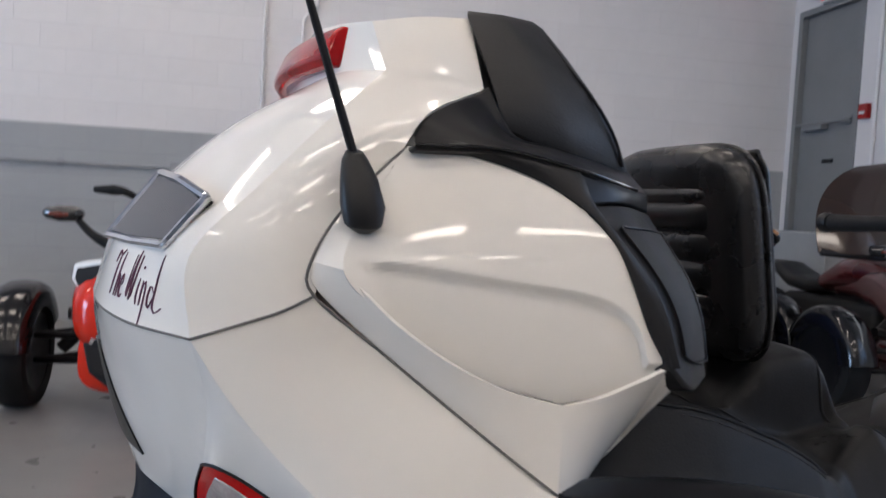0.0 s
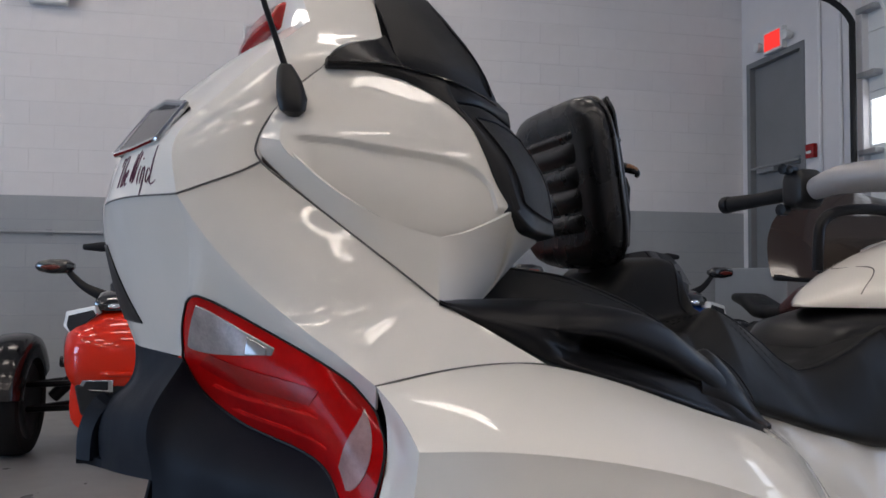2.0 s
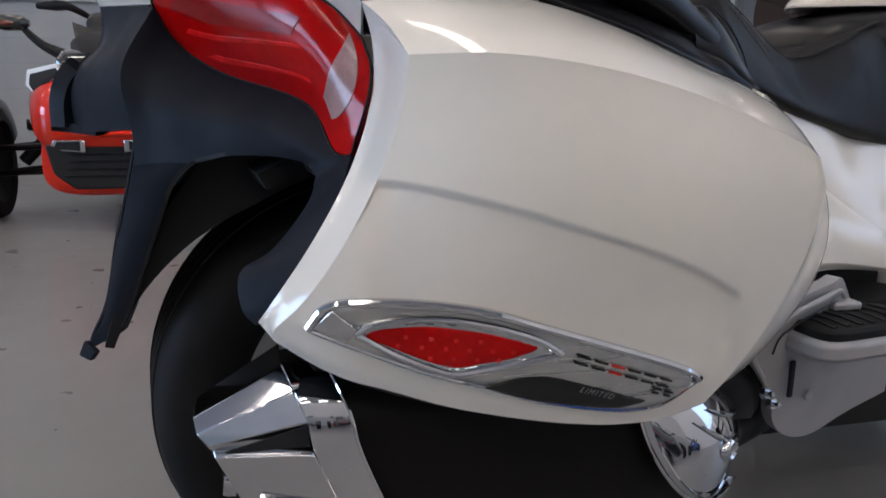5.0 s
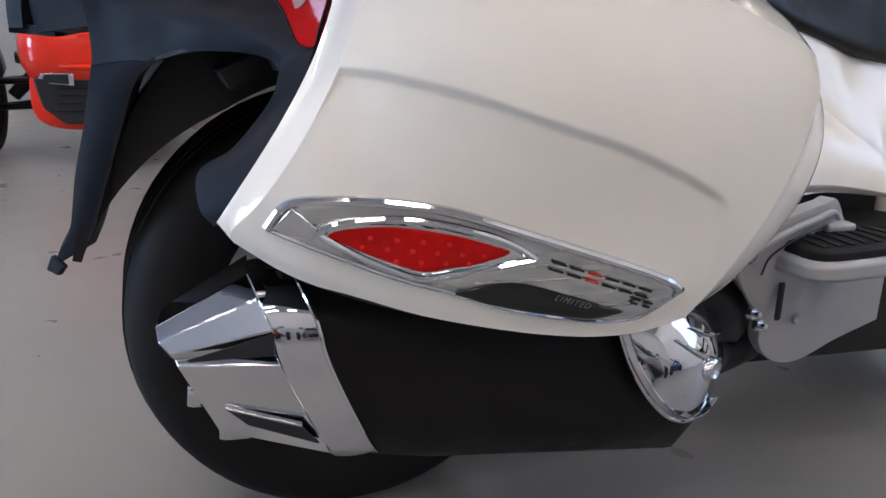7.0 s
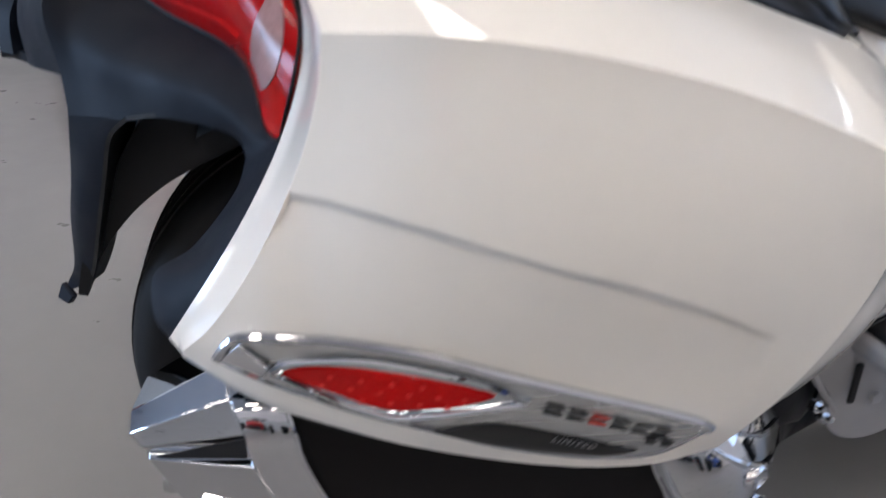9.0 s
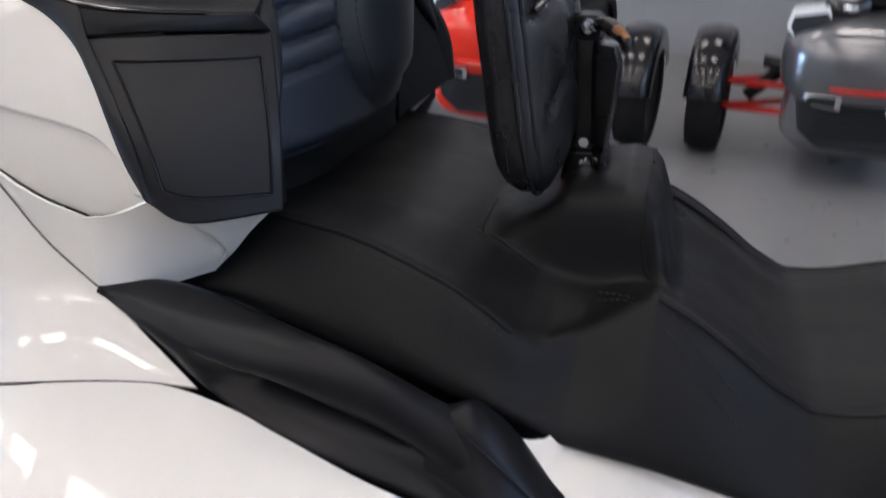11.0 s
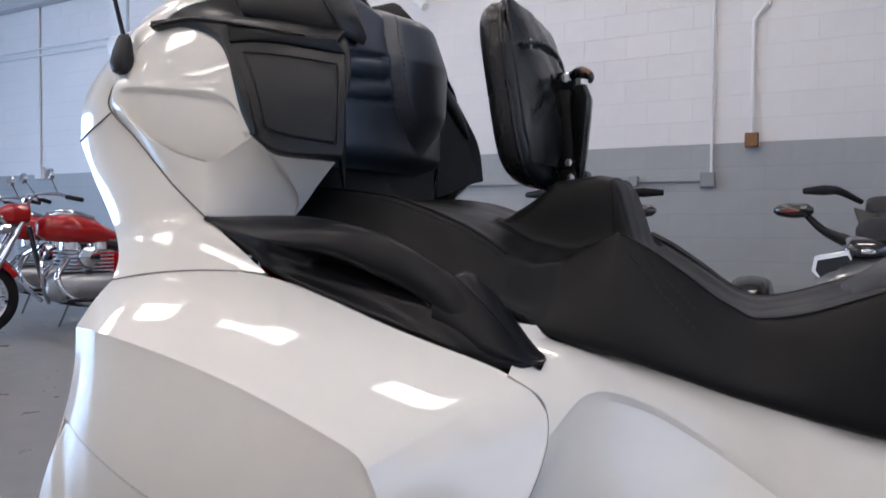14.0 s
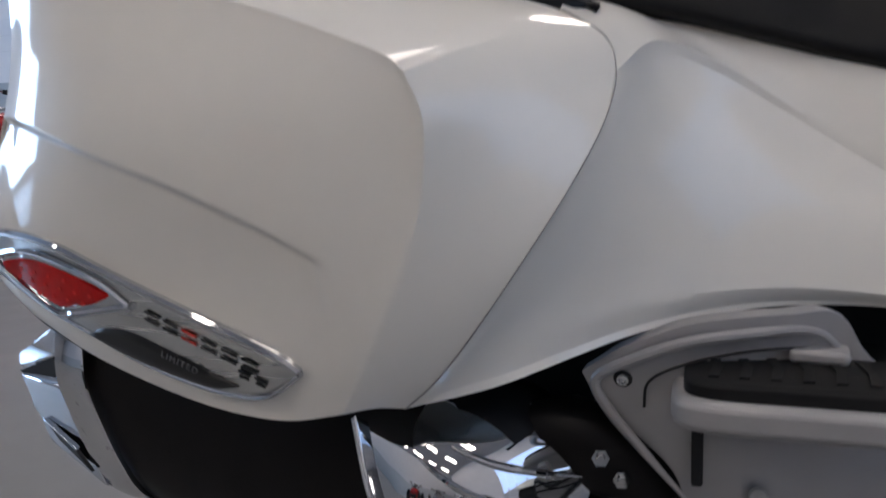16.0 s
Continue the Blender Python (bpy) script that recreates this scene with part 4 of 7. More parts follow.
for row, (z0, slope, xs) in enumerate(((0.5420, -0.10, (0.062, 0.085, 0.108, 0.131)), (0.5325, -0.10, (0.055, 0.077, 0.099, 0.121, 0.143, 0.163)), (0.5215, -0.07, (0.085, 0.107, 0.129, 0.150)))):
    for x in xs:
        z = z0 + slope * (x - 0.08)
        c = on_bag(x, z, 0.0106)
        part("light_diode", slab([c + V(dx, 0, dz) for dx, dz in ((-0.0022, -0.0014), (0, -0.0022), (0.0022, -0.0014), (0.0022, 0.0014), (0, 0.0022), (-0.0022, 0.0014))], (0, -1, 0), 0.0008), LED, lens)
KT = [(0.142, 0.4855), (0.165, 0.4935), (0.20, 0.494), (0.24, 0.482), (0.28, 0.467), (0.314, 0.4545)]
KB = [(0.142, 0.484), (0.177, 0.471), (0.215, 0.461), (0.25, 0.4535), (0.285, 0.4485), (0.314, 0.4535)]
part("name_panel", skin([lay_strip(KT, KB, 30, 6, 0.010, 0.002)], 0.002), LETTER, trim, "black inset panel with silver lettering")
# the model name as plain strokes, the trim level in letters
def badge(x0, x1, z_top, tall, cells, mtl):
    """One slanted sign of the badge: bars given as (left, right, top, bottom) shares of its own width and height."""
    bm = bmesh.new()
    for a, b, c, d in cells:
        corners = []
        for fx, fz in ((a, c), (b, c), (b, d), (a, d)):
            x = x0 + (x1 - x0) * fx - 0.30 * tall * fz
            corners.append(on_bag(x, z_top - 0.365 * (x - 0.229) - tall * fz, 0.0086))
        front = [bm.verts.new(p + V(0, -0.0010, 0)) for p in corners]
        back = [bm.verts.new(p) for p in corners]
        bm.faces.new(front)
        for k in range(4):
            bm.faces.new((front[k], back[k], back[(k + 1) % 4], front[(k + 1) % 4]))
    bmesh.ops.recalc_face_normals(bm, faces=bm.faces)
    part("badge_stroke", bm, mtl, trim)


for k in range(6):
    badge(0.229 + 0.019 * k, 0.2435 + 0.019 * k, 0.5165, 0.0115, ((0.0, 1.0, 0.0, 0.22), (0.0, 1.0, 0.68, 0.90)), LETTERRED if k == 2 else LETTER)
for k in range(2):
    badge(0.318 + 0.0145 * k, 0.329 + 0.0145 * k, 0.5035, 0.0075, ((0.0, 1.0, 0.0, 0.34), (0.12, 0.88, 0.62, 1.0)), LETTER)


def lay_trim(co):
    return Vector(on_bag(co.x, co.z, 0.0113 + co.y))


words("trim_lettering", "LIMITED", 0.0088, Matrix.Translation((0.236, 0, 0.4775)) @ Euler((radians(90), 0, 0)).to_matrix().to_4x4() @ Matrix.Rotation(radians(-19), 4, "Z"),
      LETTERGREY, trim, 0.0004, 0.25, "silver letters", lay_trim, 1.3)

# body side ahead of the saddlebag
FTOP = [SEAM[10], V(0.525, -0.245, 0.785), V(0.549, -0.181, 0.776), V(0.61, -0.166, 0.761), V(0.676, -0.15, 0.745), V(0.793, -0.120, 0.718), V(0.882, -0.085, 0.690), V(1.0, -0.07, 0.66)]
FLOW = fair([SEAM[0], (0.48, -0.41, 0.438), (0.535, -0.37, 0.452), (0.575, -0.345, 0.472), (0.61, -0.315, 0.482), (0.655, -0.275, 0.487), (0.71, -0.235, 0.489), (0.78, -0.2, 0.488), (0.88, -0.17, 0.48), (1.0, -0.14, 0.46)], 4)
FCR = fair([SEAM[8], (0.61, -0.262, 0.735), (0.64, -0.205, 0.722), (0.667, -0.178, 0.704), (0.721, -0.160, 0.668), (0.794, -0.150, 0.619), (0.88, -0.14, 0.56), (1.0, -0.12, 0.49)], 4)
f_up = coons(FCR, FTOP, [SEAM[8], SEAM[9], SEAM[10]], [FCR[-1], FTOP[-1]], 60, 12, 0.006, (0, -0.5, 1))
f_dn = coons(FLOW, FCR, SEAM[:9], [FLOW[-1], FCR[-1]], 60, 28)
fu, fv = np.linspace(0, 1, 61)[None, :, None], np.linspace(0, 1, 29)[:, None, None]
f_dn = f_dn - V(0.5, -0.85, 0) * 0.034 * np.sin(np.pi * np.sqrt(fu)) ** 1.5 * np.sin(np.pi * fv) ** 0.6
lip = np.clip(1 - np.linspace(0, 1, 29) / 0.13, 0, 1)[:, None, None] * smooth((np.linspace(0, 1, 61) - 0.12) / 0.2)[None, :, None]
f_dn = f_dn + V(-0.004, 0.016, 0) * lip
fairing = part("body_side_panel", skin([f_up, f_dn], 0.003, (0.3, -1, 0), 0.001), PEARL, trike, "pearl white body side panel", 0.006, 22, 3)
f_top = [V(0.475, -0.266, 0.797), *FTOP[1:]]
f_in = [V(*p) + V(-0.006, 0.020, 0.014) for p in f_top]
part("body_top_panel", skin([coons(f_top, f_in, [f_top[0], f_in[0]], [f_top[-1], f_in[-1]], 40, 5)], 0.003, (0, -1, 0.5)), PEARL, trike)
sk = [p + V(0, 0.003, 0) for p in f_in[3:]]
sk_up = [p + V(-0.008, 0.016, 0.035) for p in sk]
part("seat_skirt", skin([coons(sk, sk_up, [sk[0], sk_up[0]], [sk[-1], sk_up[-1]], 40, 4)], 0.003, (0, -1, 0.5)), SEATVINYL, trike)
part("panel_joint", tube([V(*p) + V(0.0008, -0.0006, 0) for p in SEAM], 0.0006, 6, 90), PALEJOINT, fairing)

# passenger grab handle: an arched bar over a hollow, with a capped front foot
def L(u, v, z):
    """A point by its distance along the trike, across it (right side negative) and up."""
    return MID + EX * u + EY * v + UP * z


def along(table, u):
    """Columns of a table of stations, at the station u."""
    t = np.array(table, float)
    return [float(np.interp(u, t[:, 0], t[:, k])) for k in range(1, t.shape[1])]


def cut(pts, times=2):
    """Rounds the corners of an open run of points, keeping both ends."""
    p = np.array(pts, float)
    for _ in range(times):
        q = np.empty((2 * len(p), p.shape[1]))
        q[0], q[-1] = p[0], p[-1]
        q[1:-1:2] = 0.75 * p[:-1] + 0.25 * p[1:]
        q[2:-1:2] = 0.25 * p[:-1] + 0.75 * p[1:]
        p = q
    return p


G_EDGE = ((-0.1275, 0.334, 0.9215), (-0.070, 0.343, 0.890), (-0.012, 0.360, 0.857), (0.052, 0.374, 0.838), (0.122, 0.378, 0.816), (0.193, 0.371, 0.791), (0.244, 0.371, 0.773), (0.286, 0.364, 0.760), (0.305, 0.350, 0.761), (0.320, 0.328, 0.765))
G_CREST = ((-0.1275, 0.330, 0.924), (-0.096, 0.312, 0.924), (-0.054, 0.316, 0.925), (0.0, 0.330, 0.925), (0.05, 0.345, 0.921), (0.10, 0.353, 0.913), (0.14, 0.353, 0.901), (0.17, 0.350, 0.885), (0.20, 0.343, 0.864), (0.245, 0.334, 0.842), (0.275, 0.328, 0.813), (0.30, 0.326, 0.784), (0.320, 0.324, 0.767))
G_BAR = ((-0.1275, 0.332, 0.9228), (-0.10, 0.337, 0.914), (-0.07, 0.346, 0.906), (-0.035, 0.357, 0.899), (0.0, 0.366, 0.893), (0.035, 0.373, 0.888), (0.069, 0.374, 0.882), (0.10, 0.371, 0.871), (0.129, 0.367, 0.858), (0.162, 0.362, 0.844), (0.19, 0.358, 0.831), (0.25, 0.36, 0.80), (0.286, 0.352, 0.782), (0.305, 0.342, 0.773), (0.320, 0.326, 0.766))
G_LIP = ((-0.05, 0.348, 0.890), (0.0, 0.352, 0.874), (0.055, 0.354, 0.861), (0.10, 0.354, 0.853), (0.14, 0.354, 0.842), (0.17, 0.355, 0.833), (0.20, 0.356, 0.822), (0.25, 0.36, 0.795))
g_us = np.linspace(-0.1275, 0.320, 110)


def soft(table, u):
    """Columns of a table at the station u, averaged over a short stretch so that no knot shows."""
    return list(np.mean([along(table, u + d) for d in np.linspace(-0.022, 0.022, 9) * min(1.0, (u + 0.1275) / 0.03, (0.320 - u) / 0.03)], axis=0))


g_rows = []
for u in g_us:
    (ev, ez), (cv, cz), (bv, bz), (lv, lz) = [soft(t, u) for t in (G_EDGE, G_CREST, G_BAR, G_LIP)]
    dip = float(smooth((u + 0.03) / 0.06) * smooth((0.25 - u) / 0.05))
    open_ = float(smooth((u - 0.03) / 0.03) * smooth((0.20 - u) / 0.05))
    face = [(bv + (cv - bv) * 0.45 + 0.004, bz + (cz - bz) * 0.6), (cv, cz)]
    plain = [(ev + (bv - ev) * k + 0.004 * math.sin(math.pi * k), ez + (bz - ez) * k) for k in (0.0, 0.1, 0.3, 0.5, 0.65, 0.8, 0.92, 1.0)] + face
    scoop = [(ev, ez), (ev + 0.001, ez + 0.005), (ev + (lv - ev) * 0.55, ez + (lz - ez) * 0.42), (lv + 0.001, lz - 0.006), (lv - 0.004, lz), (lv - 0.001, lz + (bz - lz) * 0.5), (bv - 0.008, bz - 0.003), (bv, bz)] + face
    held = list(scoop)
    held[4:7] = [(lv - 0.010, lz + 0.001), (lv - 0.042, lz + (bz - lz) * 0.4), (bv - 0.024, bz - 0.003)]
    mixed = [V(*a) * (1 - dip) + (V(*b) * (1 - open_) + V(*c) * open_) * dip for a, b, c in zip(plain, scoop, held)]
    inner = 1 - 0.75 * float(smooth((u - 0.25) / 0.07))
    mixed += [V(cv - 0.012 * inner, cz + 0.001), V(cv - 0.03 * inner, cz - 0.012), V(cv - 0.05 * inner, cz - 0.05 * inner)]
    g_rows.append([L(u, -p[0], p[1]) for p in cut(mixed, 2)])
gg = np.array(g_rows).transpose(1, 0, 2)
grab = part("grab_handle", skin([gg], 0.003, (0, -1, 0.4), 0.0003), SATIN, trike, "black moulded passenger grab handle", 0.0, 50)
cap = []
for k in np.linspace(0, 1, 26):
    u = 0.200 + 0.120 * k
    (ev, ez), (cv, cz), (bv, bz) = [soft(t, u) for t in (G_EDGE, G_CREST, G_BAR)]
    up = 0.016 * (1 - smooth((k - 0.3) / 0.6)) * smooth((k - 0.06) / 0.22) - 0.008 * (1 - smooth(k / 0.2))
    w = 0.004 - 0.014 * (1 - smooth(k / 0.6)) - 0.006 * smooth((k - 0.8) / 0.2)
    n_ = (1 - smooth((k - 0.52) / 0.48)) * smooth(k / 0.3)
    cap.append([L(u, -p[0], p[1]) for p in cut([(cv - 0.022 - 0.038 * n_, cz - 0.012 - 0.034 * n_), (cv - 0.018 - 0.026 * n_, cz + up * 0.5 - 0.010 * n_), (cv - 0.010 - 0.006 * n_, cz + up), (cv + 0.006 + w, cz - 0.002 + up * 0.7), (cv + 0.018 + w, cz - 0.02 * (1 - k * 0.6)), (cv + (ev - cv) * 0.75 + 0.006 + w, cz + (ez - cz) * 0.62), (ev - 0.004 + w, ez + (cz - ez) * 0.2)], 2)])
part("end_cap", skin([np.array(cap)], 0.003, (0, -1, 0.4), 0.0003), SATIN, grab, "rounded front foot of the handle", 0.0025, 50)
part("cap_ridge", tube([L(0.225, -0.352, 0.858), L(0.25, -0.354, 0.838), L(0.275, -0.350, 0.812), L(0.292, -0.344, 0.790)], [0.0006, 0.0014, 0.0014, 0.0006], 8, 24), SATIN, grab)
part("screw", lathe([(0.0001, 0), (0.0025, 0), (0.003, 0.001), (0.002, 0.002), (0.0001, 0.002)], L(0.17, -0.345, 0.822), -EY + UP, 12), STEEL, grab, "small bright screw")

# seat in one loft along the trike: passenger place, lumbar hump, rider's dish
SEAT_BASE = ((-0.085, 0.255, 0.89), (0.02, 0.262, 0.872), (0.10, 0.266, 0.85), (0.18, 0.268, 0.828), (0.25, 0.268, 0.808), (0.30, 0.260, 0.783), (0.39, 0.246, 0.761), (0.513, 0.226, 0.722), (0.598, 0.215, 0.700), (0.66, 0.207, 0.686), (0.75, 0.19, 0.672))
SEAT_SIDE = ((-0.085, 0.205, 0.966), (-0.03, 0.21, 0.968), (0.02, 0.214, 0.964), (0.07, 0.217, 0.958), (0.10, 0.219, 0.951), (0.14, 0.221, 0.937), (0.19, 0.224, 0.917), (0.225, 0.228, 0.897), (0.25, 0.228, 0.878), (0.275, 0.216, 0.868), (0.305, 0.192, 0.872), (0.34, 0.178, 0.892), (0.372, 0.170, 0.908),
             (0.41, 0.170, 0.888), (0.444, 0.170, 0.865), (0.494, 0.170, 0.827), (0.53, 0.170, 0.808), (0.56, 0.169, 0.809), (0.595, 0.168, 0.817), (0.655, 0.162, 0.838), (0.75, 0.13, 0.872))
SEAT_MID = ((-0.085, 0.956), (0.02, 0.953), (0.10, 0.941), (0.15, 0.930), (0.20, 0.913), (0.25, 0.893), (0.30, 0.884), (0.35, 0.888), (0.385, 0.876), (0.42, 0.856), (0.46, 0.834), (0.50, 0.808), (0.54, 0.798), (0.60, 0.811), (0.66, 0.834), (0.75, 0.868))


def seat_half(u):
    """The seat's outline on one side at the station u, from its lower edge to the middle."""
    (wl, zl), (ws, zs), (zc,) = along(SEAT_BASE, u), along(SEAT_SIDE, u), along(SEAT_MID, u)
    wh = float(np.interp(u, (0.17, 0.20, 0.25, 0.36, 0.39), (0.09, 0.10, 0.105, 0.105, 0.12)))
    zb = zc + (zs - zc) * float(smooth((wh / ws - 0.3) / 0.7))
    top = zc
    if 0.165 < u < 0.40:
        top = float(np.interp(u, (0.172, 0.272, 0.33, 0.350, 0.362, 0.374, 0.386, 0.398), (zc, 0.979, 0.986, 0.983, 0.970, 0.935, 0.892, zc)))
    rise = max(0.0, top - zc)
    f = min(1.0, rise / 0.03)
    foot = zb
    return cut([(wl * 0.90, zl - 0.004), (wl, zl), (wl + 0.003, zl + 0.016), (ws + 0.016 + 0.25 * (wl - ws), zs - 0.045), (ws + 0.008, zs - 0.010), (ws - 0.006, zs), (ws - 0.03, zs - 0.004), (wh + 0.03, foot + (zs - foot) * 0.25),
                (wh + 0.006, foot + 0.000), (wh, foot + 0.012 * f), (wh - 0.004, foot * (1 - f) + (top - 0.020) * f), (wh - 0.016, foot * (1 - f) + (top - 0.003) * f), (wh * 0.5, zc + rise + (zb - zc) * 0.2 * (1 - f)), (0, zc + rise)], 2)


def seat_section(u):
    h = seat_half(u)
    return [L(u, -p[0], p[1]) for p in h] + [L(u, p[0], p[1]) for p in h[-2::-1]]


seat_us = np.r_[np.linspace(-0.085, 0.16, 30), np.linspace(0.168, 0.405, 64), np.linspace(0.415, 0.75, 40)]
seat = part("seat", loft([seat_section(u) for u in seat_us]), SEATVINYL, trike, "long two-up seat in black grained vinyl", 0.0, 50)
seat_rows = np.array([seat_section(u) for u in seat_us])
n_sec = seat_rows.shape[1]
seat_tree = BVHTree.FromPolygons([tuple(p) for p in seat_rows.reshape(-1, 3)], [(r * n_sec + c, r * n_sec + c + 1, (r + 1) * n_sec + c + 1, (r + 1) * n_sec + c) for r in range(len(seat_us) - 1) for c in range(n_sec - 1)])


def on_seat(u, v, lift=0.0, z=1.2):
    """A point of the seat's skin below a place on the plan."""
    hit = seat_tree.ray_cast(Vector(L(u, v, z)), Vector((0, 0, -1)))
    return V(*hit[0]) + UP * lift if hit[0] else L(u, v, 0.9)


def stitches(pts, length=0.0055, gap=0.0035, r=0.0007):
    """A run of single thread stitches along a curve, as one mesh."""
    total = spl(pts, 200)
    s = np.r_[0, np.cumsum(np.linalg.norm(np.diff(total, axis=0), axis=1))]
    bm = bmesh.new()
    at_ = 0.0
    while at_ + length < s[-1]:
        a, b = [V(*[np.interp(q, s, total[:, k]) for k in range(3)]) for q in (at_, at_ + length)]
        d = (b - a) / np.linalg.norm(b - a)
        side = np.cross(d, UP)
        side /= max(1e-6, np.linalg.norm(side))
        up = np.cross(side, d)
        vs = [bm.verts.new(p + r * q) for p in (a, b) for q in (side, up * 1.3, -side, -up)]
        for i in range(4):
            j = (i + 1) % 4
            bm.faces.new((vs[i], vs[j], vs[4 + j], vs[4 + i]))
        at_ += length + gap
    bmesh.ops.recalc_face_normals(bm, faces=bm.faces)
    return bm


for q in (-1, 1):
    edge_line = [L(u, q * (along(SEAT_SIDE, u)[0] - 0.002), along(SEAT_SIDE, u)[1] - 0.003) for u in np.linspace(-0.07, 0.245, 16)]
    part("piping", tube(edge_line, 0.0024, 8, 70), SEATVINYL, seat, "seat piping")
    part("stitching", stitches([on_seat(u, q * (along(SEAT_SIDE, u)[0] + 0.006), 0.0006) for u in np.linspace(0.06, 0.24, 14)]), THREAD, seat, "grey thread")
    dish_line = [L(u, q * (along(SEAT_SIDE, u)[0] - 0.004), along(SEAT_SIDE, u)[1] - 0.0015) for u in np.linspace(0.375, 0.74, 20)]
    part("piping", tube(dish_line, 0.0015, 8, 70), SEATVINYL, seat, "seat piping")
    for d in (0.0, 0.014):
        part("stitching", stitches([on_seat(u, q * (v + d), 0.0006) for u, v in ((0.315, 0.125), (0.35, 0.150), (0.39, 0.172), (0.43, 0.186), (0.47, 0.193))]), THREAD, seat, "grey thread")
    hump_edge = [on_seat(u, q * v, 0.0004) for u, v in ((0.352, 0.02), (0.352, 0.06), (0.352, 0.088), (0.353, 0.100), (0.356, 0.1045), (0.362, 0.108), (0.366, 0.112))]
    part("piping", tube(hump_edge, 0.0018, 8, 50), SEATVINYL, seat, "seat piping")
part("welt", tube([on_seat(u, v, 0.0004) for u, v in ((0.176, 0.0), (0.178, -0.05), (0.182, -0.088), (0.20, -0.100), (0.225, -0.107), (0.25, -0.112))], 0.0018, 8, 50), SEATVINYL, seat)

# passenger backrest: thick head wings, pad and speaker boxes
rest = thing("passenger_backrest", "", "")
rest.parent = trike
rest.matrix_parent_inverse = trike.matrix_world.inverted()
for key in ("label", "category"):
    if key in rest:
        del rest[key]
rest["label"] = "black vinyl passenger backrest with wings and speaker boxes"
for q in (-1, 1):
    o = EY * q + EX * 0.2
    # head wing: stations from its lower edge up, each outer back, outer front, inner front, inner back
    wing = []
    for back, front, inner, rear in (((-0.149, 0.229, 1.208), (-0.004, 0.194, 1.178), (0.012, 0.158, 1.170), (-0.10, 0.150, 1.20)),
                                     ((-0.152, 0.234, 1.214), (-0.001, 0.197, 1.186), (0.016, 0.156, 1.180), (-0.10, 0.150, 1.21)),
                                     ((-0.157, 0.229, 1.236), (-0.018, 0.200, 1.218), (0.002, 0.156, 1.216), (-0.11, 0.145, 1.235)),
                                     ((-0.164, 0.222, 1.262), (-0.045, 0.198, 1.256), (-0.024, 0.154, 1.256), (-0.12, 0.140, 1.26)),
                                     ((-0.172, 0.210, 1.290), (-0.070, 0.187, 1.290), (-0.050, 0.146, 1.290), (-0.13, 0.135, 1.288)),
                                     ((-0.178, 0.200, 1.313), (-0.090, 0.174, 1.317), (-0.072, 0.140, 1.315), (-0.135, 0.13, 1.310)),
                                     ((-0.176, 0.194, 1.319), (-0.098, 0.168, 1.324), (-0.085, 0.140, 1.321), (-0.135, 0.135, 1.316))):
        b, f_, i_, r_ = [V(*p) for p in (back, front, inner, rear)]
        loop = []
        corners = [b, (b + f_) / 2 + V(0, 0.006, 0), f_, i_, (i_ + r_) / 2, r_]
        for c0, c1, c2 in zip(corners[-1:] + corners[:-1], corners, corners[1:] + corners[:1]):
            for w0, w1, w2 in ((0.10, 0.90, 0.0), (0.02, 0.96, 0.02), (0.0, 0.90, 0.10)):
                loop.append(c0 * w0 + c1 * w1 + c2 * w2)
        wing.append([L(p[0], q * p[1], p[2]) for p in loop])
    part("headrest_wing", loft(wing), VINYL, rest, "padded black vinyl head wing", 0.003, 50, 2)
    part("welt", tube([L(u, q * v, z) for u, v, z in ((-0.100, 0.1735, 1.3185), (-0.085, 0.1835, 1.300), (-0.066, 0.195, 1.274), (-0.042, 0.2035, 1.244), (-0.022, 0.204, 1.215), (-0.010, 0.201, 1.190))], 0.0016, 8, 40), SATIN, rest)
    # strap of the wing running down to the speaker box
    part("wing_root", tube([L(u, q * v, z) for u, v, z in ((-0.040, 0.176, 1.192), (-0.022, 0.182, 1.178), (-0.010, 0.196, 1.158), (0.003, 0.210, 1.134), (0.016, 0.226, 1.105), (0.025, 0.241, 1.080))], [0.012, 0.0155, 0.0155, 0.0125, 0.008, 0.002], 14, 30), VINYL, rest, "", 0.0, 60)
    # shelf between the wing and the speaker, with its pale edge
    rail = [L(u, q * v, z) for u, v, z in ((-0.248, 0.2975, 1.188), (-0.18, 0.304, 1.189), (-0.118, 0.308, 1.178), (-0.07, 0.290, 1.170), (0.004, 0.226, 1.163))]
    crown = [L(u, q * v, z) for u, v, z in ((-0.163, 0.2265, 1.249), (-0.140, 0.2345, 1.209), (-0.10, 0.222, 1.203), (-0.05, 0.205, 1.196), (0.002, 0.192, 1.186))]
    lid_edge = [p if q < 0 else mir(p) for p in lid_side[:, -1] if p[2] > 1.186]
    shell_left = [rail[0], *[p + EX * 0.002 for p in lid_edge[::3]], crown[0]]
    part("armrest_shell", skin([coons(rail, crown, shell_left, [rail[-1], crown[-1]], 24, 14, 0.004, o)], 0.004, o), SATIN, rest, "", 0.002)
    part("rail_edge", tube([p + EY * q * 0.001 for p in spl(rail, 20)[:18]], 0.0017, 8, 50), FENDER, rest, "thin glossy moulded edge")
    # speaker box: a rounded face turned to the front, chamfered below
    S0, S1, S1B, S2, S3 = [L(u, q * v, z) for u, v, z in ((-0.112, 0.316, 1.150), (-0.046, 0.351, 1.026), (-0.014, 0.336, 1.003), (0.044, 0.278, 1.000), (0.013, 0.214, 1.146))]
    top_c = [S0, L(-0.06, q * 0.290, 1.152), S3]
